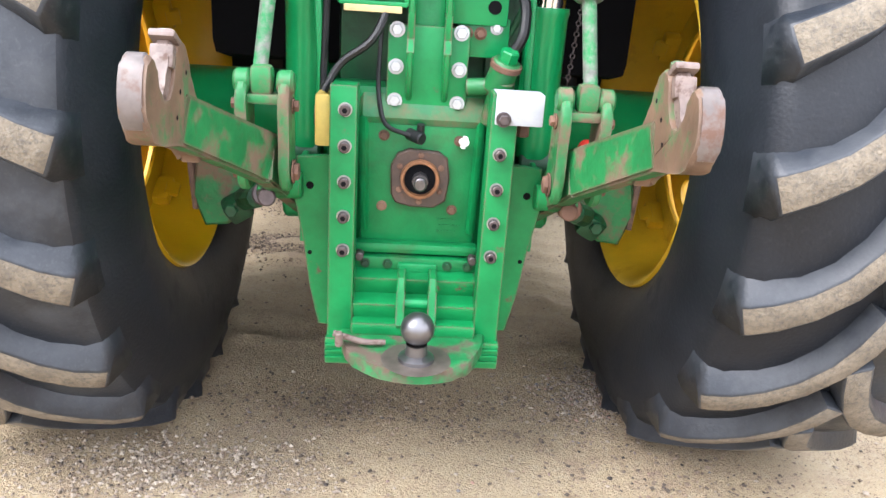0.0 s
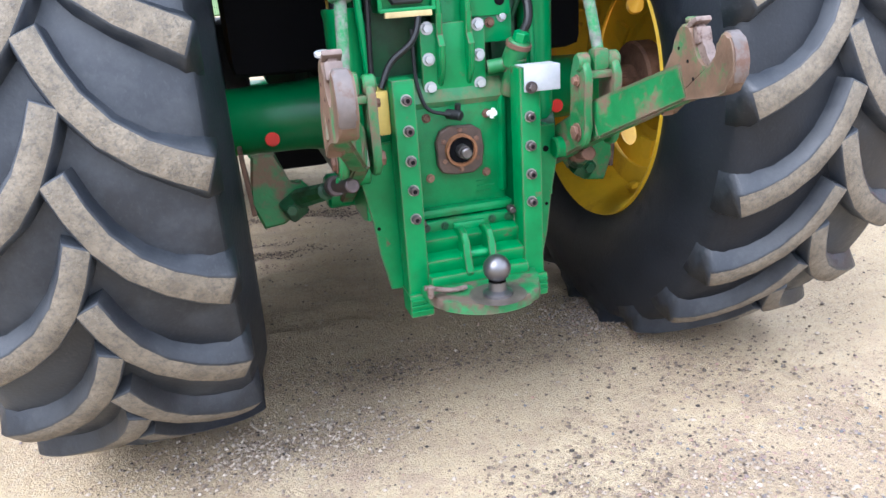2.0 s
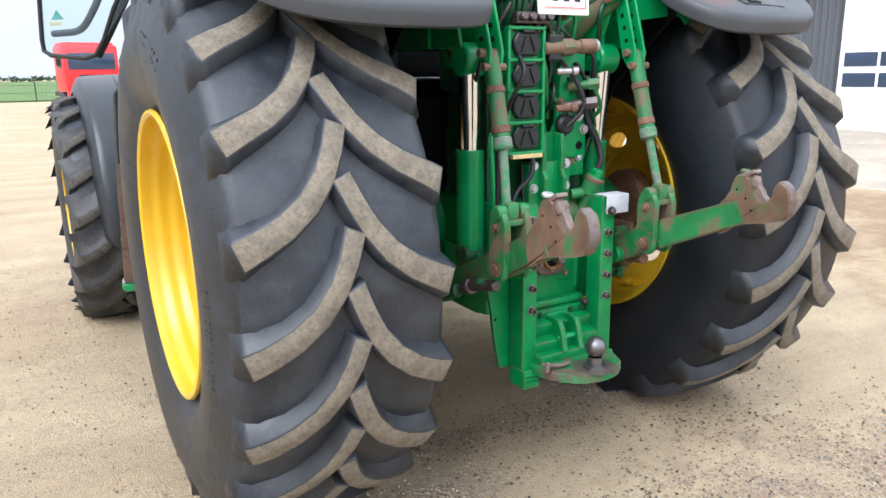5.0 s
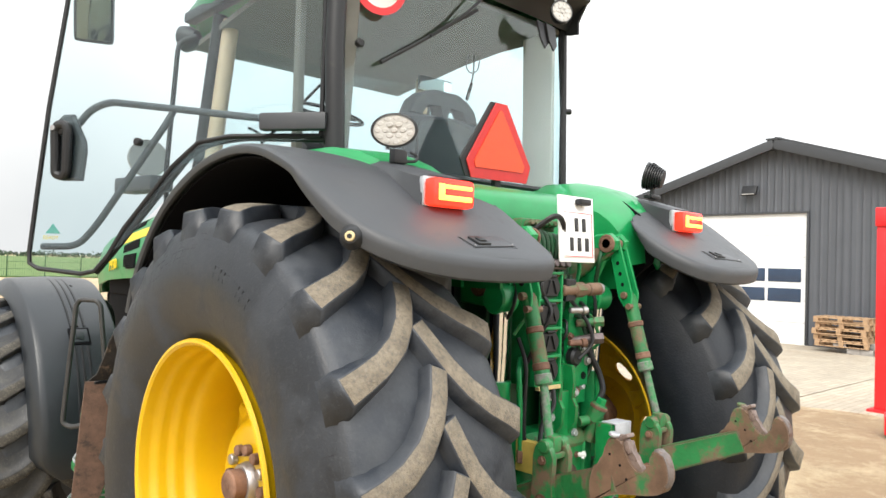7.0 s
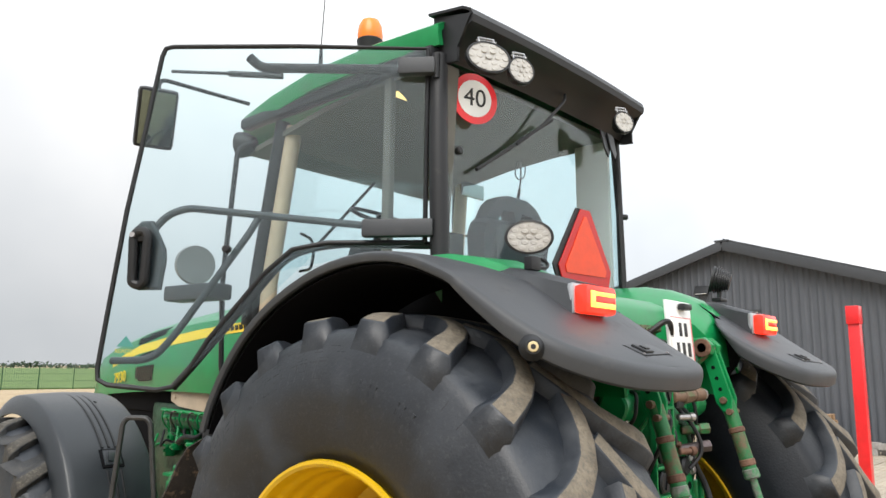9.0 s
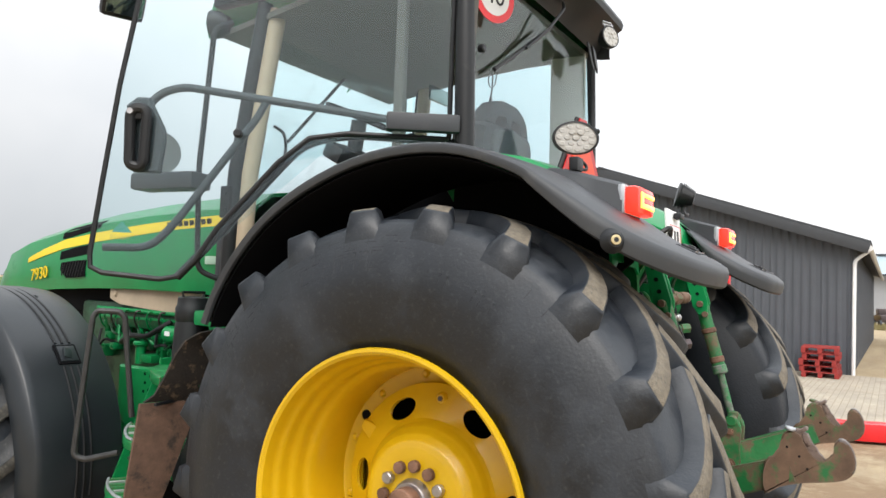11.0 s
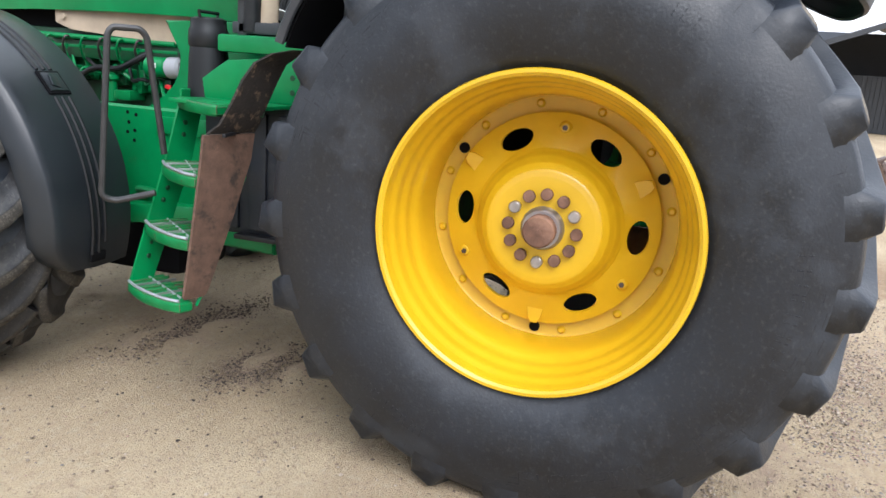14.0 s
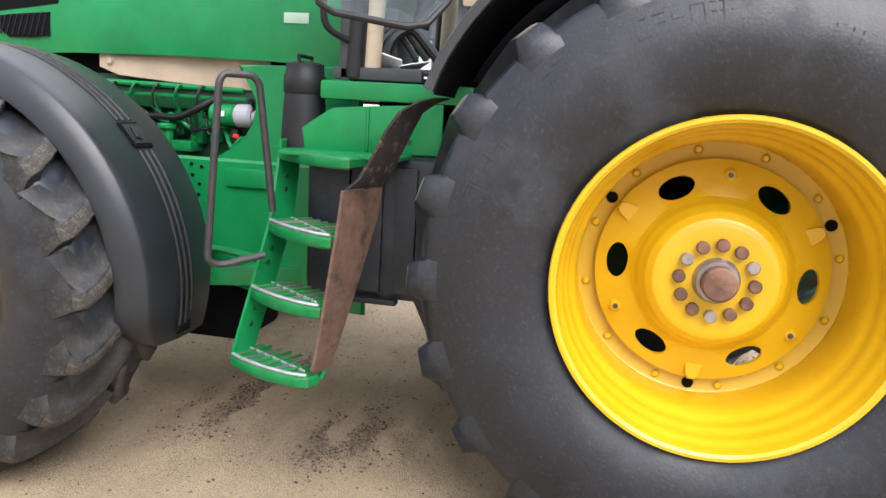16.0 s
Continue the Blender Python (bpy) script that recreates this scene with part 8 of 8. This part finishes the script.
# ---- workshop hall behind the tractor ----
def hall():
    x0, y0, y1, eave, ridge = 17.6, -0.55, 12.6, 3.25, 5.35
    ym = (y0 + y1) / 2
    h = thing("workshop_hall", "dark grey corrugated workshop hall with white sectional door", "building")
    dy0, dy1, dh = 5.25, 9.3, 3.5
    bm = bmesh.new()

    def top(y):
        return eave + (ridge - eave) * (1 - abs(y - ym) / (ym - y0))

    # corrugated gable: trapezoid ribs as real relief, with the door opening left free
    def strips(a, b, low):
        n = max(1, round((b - a) / 0.05))
        pts = []
        for k in range(n + 1):
            y = a + (b - a) * k / n
            ph = (y / 0.2) % 1
            pts.append((x0 - (0.028 if 0.25 < ph < 0.75 else 0.0), y))
        for (xa, ya), (xb, yb) in zip(pts, pts[1:]):
            v = [bm.verts.new((xa, ya, low)), bm.verts.new((xb, yb, low)), bm.verts.new((xb, yb, top(yb))), bm.verts.new((xa, ya, top(ya)))]
            bm.faces.new(v)
    strips(y0, dy0, 0)
    strips(dy0, dy1, dh)
    strips(dy1, ym if ym > dy1 else y1, 0)
    if ym > dy1:
        strips(ym, y1, 0)
    bmesh.ops.remove_doubles(bm, verts=bm.verts, dist=0.001)
    part("wall", bm, CLAD, h, "dark grey corrugated gable wall", smooth=False)
    bm = bmesh.new()
    n = 120
    line = []
    for k in range(n):
        xa = x0 + 0.2 * k
        line += [(xa, 0.0), (xa + 0.1, 0.0), (xa + 0.11, 0.03), (xa + 0.19, 0.03)]
    cols = [(bm.verts.new((x, y0 - o, 0)), bm.verts.new((x, y0 - o, eave))) for x, o in line]
    for (p0, p1), (q0, q1) in zip(cols, cols[1:]):
        bm.faces.new((p0, q0, q1, p1))
    part("wall", bm, CLAD, h, "dark grey corrugated side wall", smooth=False)
    part("wall", B(box((x0 + 24.2, (y0 + y1) / 2, eave / 2), (0.1, y1 - y0, eave), bevel=0)), CLAD, h)
    for sgn, ya in ((1, y0), (-1, y1)):
        slope = math.atan2(ridge - eave, ym - y0)
        part("roof", B(sheet([[(x0 - 0.35, ya - sgn * 0.4, eave - 0.4 * math.tan(slope) + 0.10), (x0 - 0.35, ym, ridge + 0.10)], [(x0 + 24.4, ya - sgn * 0.4, eave - 0.4 * math.tan(slope) + 0.10), (x0 + 24.4, ym, ridge + 0.10)]], 0.12)), CLAD_ROOF, h, "dark roof slope")
        mid = Vector((x0 - 0.36, (ya - sgn * 0.4 + ym) / 2, (eave - 0.4 * math.tan(slope) + ridge) / 2 + 0.02))
        part("barge_board", B(box(mid, (0.05, math.hypot(ym - y0 + 0.4, ridge - eave + 0.1), 0.26), (sgn * math.degrees(slope), 0, 0), bevel=0.01)), CLAD_ROOF, h, "dark barge board")
    part("ridge_cap", B(box((x0 + 12, ym, ridge + 0.15), (24.8, 0.4, 0.05), bevel=0.01)), CLAD_ROOF, h)
    part("gutter", B(rod((x0 - 0.3, y0 - 0.42, eave - 0.10), (x0 + 24, y0 - 0.42, eave - 0.10), 0.07, n=12)), WHITE, h)
    part("downpipe", B(pipe([(x0 - 0.05, y0 - 0.42, eave - 0.12), (x0 - 0.08, y0 - 0.08, eave - 0.4), (x0 - 0.08, y0 - 0.06, 0.0)], 0.045, n=10, bend=0.1)), WHITE, h, "pale downpipe at the corner")
    door_ob = part("sectional_door", B(box((x0 + 0.06, (dy0 + dy1) / 2, dh / 2), (0.06, dy1 - dy0, dh), bevel=0.0)), WHITE_DOOR, h, "white sectional door with a band of windows")
    for k in range(1, 6):
        part("door_joint", B(box((x0 + 0.028, (dy0 + dy1) / 2, k * dh / 6), (0.008, dy1 - dy0, 0.012), bevel=0)), LIGHT_CLAD, door_ob)
    for row in (1.15, 1.68):
        for k in range(4):
            c = dy0 + 0.10 + (k + 0.5) * (dy1 - dy0 - 0.2) / 4
            part("door_window", B(box((x0 + 0.024, c, row + 0.16), (0.02, (dy1 - dy0 - 0.2) / 4 - 0.08, 0.36), bevel=0.02)), PANE, door_ob, "dark window in the door")
    part("door_frame", B(box((x0, dy0 - 0.03, dh / 2), (0.10, 0.06, dh), bevel=0.005), box((x0, dy1 + 0.03, dh / 2), (0.10, 0.06, dh), bevel=0.005), box((x0, (dy0 + dy1) / 2, dh + 0.03), (0.10, dy1 - dy0 + 0.12, 0.06), bevel=0.005)), CLAD_ROOF, h)
    lamp = part("flood_light", B(box((x0 - 0.22, 6.72, 4.15), (0.10, 0.42, 0.28), (0, 25, 0), bevel=0.03)), BLACK, h, "wall flood light over the door")
    part("light_glass", B(box((x0 - 0.275, 6.72, 4.13), (0.01, 0.34, 0.20), (0, 25, 0), bevel=0.005)), LENS, lamp)
    part("light_arm", B(box((x0 - 0.10, 6.72, 4.25), (0.2, 0.06, 0.05), bevel=0.01)), STEEL, lamp)


hall()


def pallet(label, mat):
    p = thing("pallet", label, "pallet", "pallets by the hall")
    for k in range(7):
        part("deck_board", B(box((0, -0.54 + 0.18 * k, 0.133), (0.8, 0.10, 0.022), bevel=0.003)), mat, p)
    for x in (-0.35, 0, 0.35):
        part("stringer", B(box((x, 0, 0.111), (0.10, 1.2, 0.022), bevel=0.003)), mat, p)
        part("bottom_board", B(box((x, 0, 0.011), (0.10, 1.2, 0.022), bevel=0.003)), mat, p)
        for y in (-0.55, 0, 0.55):
            part("block", B(box((x, y, 0.061), (0.10, 0.10, 0.078), bevel=0.003)), mat, p)
    return p


first = pallet("weathered wooden pallet in a stack on gravel", WOOD)
first.matrix_world = pose(16.75, 3.95, 0.15)
for k in range(1, 5):
    copy_thing(first, pose(16.75 + 0.03 * (k % 2), 3.95 + 0.04 * (k % 3), 0.15 + 0.144 * k, 0, 0, (k * 37 % 5) - 2))
RED_OLD = material("faded_red_paint_on_wood", (0.30, 0.03, 0.025), 0.8, vary=0.35, size=10, bump=0.3)
red = pallet("red painted wooden pallet in a stack by the hall", RED_OLD)
red.matrix_world = pose(16.7, 0.02, 0.0, 0, 0, 90)
for k in range(1, 5):
    copy_thing(red, pose(16.7 + 0.02 * (k % 2), 0.02 + 0.03 * (k % 3), 0.144 * k, 0, 0, 90 + (k * 31 % 5) - 2))
rubble = thing("paving_stack", "low stack of grey paving blocks", "paving stones")
rnd = random.Random(3)
for k in range(14):
    part("paving_block", B(box((16.5 + 0.24 * (k % 2), 2.2 + 0.3 * (k // 2), 0.07 + (0.14 if k % 3 == 0 else 0.0)), (0.22, 0.28, 0.14), (0, 0, rnd.uniform(-6, 6)), bevel=0.008)), CONCRETE, rubble)

# red steel beam lying in the yard, red post behind it
redf = thing("steel_beam", "long red painted steel beam lying on gravel", "beam")
a, b = Vector((7.12, 0.30, 0)), Vector((9.2, -6.0, 0))
d = (b - a).normalized()
ang = math.degrees(math.atan2(d.y, d.x))
part("beam", B(box((a + b) / 2 + Vector((0, 0, 0.14)), ((b - a).length, 0.30, 0.22), (0, 0, ang), bevel=0.01)), RED_PAINT, redf, "long red steel beam")
stand = thing("steel_post", "red painted steel post standing on the yard", "post")
part("post", B(box((8.76, 0.81, 1.30), (0.15, 0.15, 2.6), bevel=0.01)), RED_PAINT, stand, "red upright post")
part("post_head", B(box((8.745, 0.81, 2.68), (0.19, 0.175, 0.26), bevel=0.012)), RED_PAINT, stand, "thicker red head of the post")
part("foot", B(box((8.76, 0.81, 0.02), (0.30, 0.30, 0.04), bevel=0.004)), RED_PAINT, stand)

# far yard beyond the hall
far = thing("far_hall", "long pale grey hall with pale blue roof", "building")
part("wall", B(box((92, -20, 2.5), (14, 90, 5.0), bevel=0)), LIGHT_CLAD, far)
part("roof", B(sheet([[(84.0, -66, 5.0), (84.0, 26, 5.0)], [(92, -66, 7.4), (92, 26, 7.4)], [(100, -66, 5.0), (100, 26, 5.0)]], 0.2)), BLUE_ROOF, far, "pale blue roof")
part("ridge_cap", B(box((91.9, -20, 7.5), (0.8, 92, 0.16), bevel=0)), CLAD, far)
part("eave", B(box((84.0, -20, 4.95), (0.2, 92, 0.18), bevel=0)), CLAD, far)


def lorry(x, y, turn, label, paint):
    t = thing("lorry", label, "lorry")
    m = pose(x, y, 0, 0, 0, turn)
    part("cargo_box", B(box((0, 1.2, 2.35), (2.45, 6.0, 2.9), bevel=0.03, m=m)), WHITE, t, "white cargo box")
    part("cab", B(box((0, -3.0, 1.75), (2.4, 1.9, 2.6), bevel=0.18, m=m)), paint, t)
    part("windscreen", B(box((0, -3.96, 2.2), (2.1, 0.05, 0.9), bevel=0.02, m=m)), PANE, t)
    part("grille", B(box((0, -3.97, 1.2), (1.9, 0.05, 0.7), bevel=0.02, m=m)), BLACK, t)
    part("chassis", B(box((0, 0, 0.75), (1.0, 8, 0.25), bevel=0.02, m=m)), BLACK, t)
    for yy in (-3.0, 2.2, 3.5):
        for s in (-1, 1):
            part("wheel", B(rod(m @ Vector((s * 0.9, yy, 0.5)), m @ Vector((s * 1.22, yy, 0.5)), 0.5, n=20, bevel=0.04)), RUBBER, t)
    return t


lorry(73, -5.7, -72, "white box lorry parked far off", WHITE)
lorry(70, 4.6, -10, "white box trailer lorry parked far off", WHITE)
rnd = random.Random(9)
for k in range(10):
    y = -9 + 1.7 * k + rnd.uniform(-0.4, 0.4)
    c = thing("machine", "small parked machine far off in the yard", "machine", "parked machines")
    m = pose(66 + rnd.uniform(-1, 1), y, 0, 0, 0, rnd.uniform(0, 180))
    paint = (STEEL_DARK, YELLOW_DULL, NAVY, CLAD, LIGHT_CLAD)[k % 5]
    part("body", B(box((0, 0, 0.75), (1.6, 0.9, 0.6), bevel=0.1, m=m), box((0.3, 0, 1.25), (0.7, 0.7, 0.6), bevel=0.1, m=m)), paint, c)
    for wx in (-0.6, 0.6):
        for wy in (-0.45, 0.45):
            part("wheel", B(rod(m @ Vector((wx, wy - 0.08, 0.32)), m @ Vector((wx, wy + 0.08, 0.32)), 0.32, n=16, bevel=0.03)), RUBBER, c)
verge = bmesh.new()
rnd = random.Random(21)
for k in range(2600):
    x, y = 60 + rnd.uniform(-2, 2), rnd.uniform(-40, 20)
    hgt = rnd.uniform(0.15, 0.6)
    w = rnd.uniform(0.05, 0.12)
    v = [verge.verts.new((x, y - w, 0)), verge.verts.new((x + 0.02, y + w, 0)), verge.verts.new((x + rnd.uniform(-0.1, 0.1), y + rnd.uniform(-0.1, 0.1), hgt))]
    verge.faces.new(v)
tagged(part("grass_verge", verge, DRY_GRASS), "rough grass verge beside the far yard", "grass", kind="stuff")

# open shed at the yard's right
shed = thing("open_shed", "dark open-fronted shed with a metal container", "shed")
part("wall", B(box((36, -4.75, 1.5), (10, 0.15, 3.0), bevel=0), box((36, -14.2, 1.5), (10, 0.15, 3.0), bevel=0), box((41, -9.5, 2.4), (0.15, 9.6, 4.8), bevel=0)), CLAD, shed)
part("roof", B(sheet([[(30.2, -3.4, 2.95), (30.2, -9.5, 5.3), (30.2, -15.6, 2.95)], [(42, -3.4, 2.95), (42, -9.5, 5.3), (42, -15.6, 2.95)]], 0.22)), CLAD_ROOF, shed, "dark overhanging roof")
for k in range(5):
    part("rafter", B(box((30.8 + 2.3 * k, -4.3, 3.15), (0.12, 1.8, 0.16), (-21, 0, 0), bevel=0.01)), WOOD, shed)
bm = bmesh.new()
for k in range(60):
    box((34 - (0.03 if k % 2 else 0), -5.2 - 0.1 * k, 1.25), (0.06, 0.1, 2.5), bevel=0)(bm)
part("container", bm, CLAD_ROOF, shed, "dark ribbed container")["kind"] = "stuff"

# field edge and red machine ahead of the tractor
field = part("field", B(box((-40, 239, 0.05), (900, 360, 0.1), bevel=0)), GRASS)
tagged(field, "flat green field beyond the yard", "field", kind="structure")
fence = thing("fence", "green wire mesh fence along the yard", "fence")
for k in range(37):
    part("post", B(rod((-40 + 2.5 * k, 58, 0), (-40 + 2.5 * k, 58, 1.75), 0.035, n=8)), GREEN_DARK, fence)
for z in (0.12, 0.65, 1.18, 1.66):
    part("wire", B(rod((-40, 58, z), (50, 58, z), 0.012, n=6)), GREEN_DARK, fence)
mesh_bm = bmesh.new()
for k in range(600):
    rod((-40 + 0.15 * k, 58, 0.05), (-40 + 0.15 * k, 58, 1.70), 0.008, n=4)(mesh_bm)
part("mesh_wire", mesh_bm, GREEN_DARK, fence, "thin upright mesh wires")["kind"] = "stuff"
hedge_bm = bmesh.new()
rnd = random.Random(31)
for k in range(900):
    x = -160 + 0.36 * k + rnd.uniform(-0.5, 0.5)
    top = 2.2 + 1.6 * noise.noise((x * 0.05, 0, 7)) + rnd.uniform(-0.6, 0.9)
    for _ in range(3):
        c = Vector((x + rnd.uniform(-0.8, 0.8), 400 + rnd.uniform(-2, 2), max(0.4, top * rnd.uniform(0.3, 1.0))))
        w = rnd.uniform(0.5, 1.2)
        v = [hedge_bm.verts.new(c + Vector((rnd.uniform(-w, w), rnd.uniform(-w, w), rnd.uniform(-w, w)))) for _ in range(4)]
        for tri in ((0, 1, 2), (0, 2, 3), (0, 3, 1), (1, 2, 3)):
            hedge_bm.faces.new([v[i] for i in tri])
tagged(part("hedge", hedge_bm, material("far_hedge_leaves", (0.05, 0.075, 0.045), 0.9, vary=0.3, size=0.4), smooth=False), "distant dark hedge across the field", "hedge", kind="stuff")
loader = thing("red_lorry", "bright red lorry cab parked far ahead by the fence", "lorry")
lm = pose(1.9, 39.5, 0, 0, 0, 8)
part("cab", B(box((0, 0, 2.1), (2.6, 2.2, 2.3), bevel=0.18, m=lm), box((0, 0.1, 3.25), (2.4, 1.8, 0.25), bevel=0.1, m=lm)), RED_PAINT, loader, "bright red cab")
part("bumper", B(box((0, -1.0, 0.75), (2.5, 0.5, 0.6), bevel=0.08, m=lm)), RED_PAINT, loader)
part("windscreen", B(box((0, -1.1, 2.45), (2.2, 0.06, 0.8), bevel=0.03, m=lm)), PANE, loader)
part("side_window", B(box((-1.3, -0.2, 2.45), (0.06, 0.9, 0.6), bevel=0.03, m=lm)), PANE, loader)
part("grille", B(box((0.1, -1.12, 1.55), (1.5, 0.06, 0.5), bevel=0.03, m=lm)), BLACK, loader)
for s in (-1, 1):
    part("headlamp", B(box((s * 0.95, -1.26, 0.8), (0.35, 0.06, 0.2), bevel=0.03, m=lm)), LENS, loader)
    part("wheel", B(rod(lm @ Vector((s * 0.95, 0.3, 0.5)), lm @ Vector((s * 1.27, 0.3, 0.5)), 0.5, n=24, bevel=0.05)), RUBBER, loader)
    part("mirror", B(box((s * 1.5, -1.0, 2.5), (0.2, 0.12, 0.5), bevel=0.04, m=lm)), BLACK, loader)
part("chassis", B(box((0, 3.0, 0.8), (0.9, 6, 0.25), bevel=0.02, m=lm)), BLACK, loader)

# ---- loose stones and dark crumbs on the yard ----
def stones(name, count, label, lo, hi, mat, seed, reach, drifts=(), power=3.2):
    rnd = random.Random(seed)
    bm = bmesh.new()
    verts, faces = [], []
    base = [(1, 0, 0), (-1, 0, 0), (0, 1, 0), (0, -1, 0), (0, 0, 1), (0, 0, -1)]
    tris = [(0, 2, 4), (2, 1, 4), (1, 3, 4), (3, 0, 4), (2, 0, 5), (1, 2, 5), (3, 1, 5), (0, 3, 5)]
    for _ in range(count):
        x, y = rnd.uniform(*reach[0]), rnd.uniform(*reach[1])
        if drifts and rnd.random() < 0.62:
            cx, cy, rx, ry = rnd.choice(drifts)
            x, y = rnd.gauss(cx, rx), rnd.gauss(cy, ry)
        r = lo + (hi - lo) * rnd.random() ** power
        a = rnd.uniform(0, 6.28)
        sx, sy, sz = (rnd.uniform(0.6, 1.2) for _ in range(3))
        n = len(verts)
        for bx, by, bz in base:
            px, py = bx * sx * r, by * sy * r
            verts.append((x + px * math.cos(a) - py * math.sin(a) + rnd.uniform(-0.2, 0.2) * r, y + px * math.sin(a) + py * math.cos(a) + rnd.uniform(-0.2, 0.2) * r, bz * sz * r * 0.6 + r * 0.12))
        faces += [(n + i, n + j, n + k) for i, j, k in tris]
    bm.free()
    me = bpy.data.meshes.new(name)
    me.from_pydata(verts, [], faces)
    me.materials.append(mat)
    return tagged(new(name, me), label, "gravel", kind="stuff")


def stone_material(name, a, b):
    m = bpy.data.materials.new(name)
    m.use_nodes = True
    n, l = m.node_tree.nodes, m.node_tree.links
    g = n.new("ShaderNodeNewGeometry")
    r = n.new("ShaderNodeValToRGB")
    r.color_ramp.elements[0].color, r.color_ramp.elements[1].color = (*a, 1), (*b, 1)
    l.new(g.outputs["Random Per Island"], r.inputs[0])
    l.new(r.outputs[0], n["Principled BSDF"].inputs["Base Color"])
    n["Principled BSDF"].inputs["Roughness"].default_value = 0.9
    return m


PALE = stone_material("pale_pebbles", (0.17, 0.13, 0.095), (0.42, 0.35, 0.275))
CRUMB = stone_material("dark_soil_crumbs", (0.030, 0.024, 0.020), (0.24, 0.175, 0.125))
GREY_STONE = stone_material("grey_and_red_pebbles", (0.11, 0.12, 0.13), (0.33, 0.20, 0.15))
DRIFTS = ((-0.05, 2.0, 0.20, 0.07), (-0.35, 2.08, 0.22, 0.06), (-0.55, 2.14, 0.20, 0.08), (-0.6, 1.42, 0.20, 0.07), (-0.62, 1.34, 0.16, 0.12), (-0.75, 1.50, 0.16, 0.06), (0.3, -1.05, 0.35, 0.14), (0.2, -0.25, 0.30, 0.10), (0.9, -0.65, 0.30, 0.16), (-0.3, -0.2, 0.25, 0.08), (-0.7, -0.58, 0.25, 0.10), (0.8, -0.08, 0.20, 0.12), (0.9, -1.35, 0.45, 0.25), (1.3, -1.8, 0.7, 0.4), (-0.3, -1.35, 0.5, 0.18))
stones("pebbles", 22000, "pale pebbles strewn over the yard", 0.0014, 0.011, PALE, 5, ((-4.5, 4.0), (-3.2, 5.5)), DRIFTS[10:])
stones("soil_crumbs", 30000, "dark crumbs of dry soil on the yard", 0.0014, 0.0105, CRUMB, 6, ((-3.2, 2.2), (-2.6, 4.5)), DRIFTS, 4.0)
stones("mixed_pebbles", 12000, "grey and reddish pebbles in the sand", 0.0016, 0.0095, GREY_STONE, 8, ((-3.6, 2.6), (-3.0, 4.8)), DRIFTS[11:], 3.6)
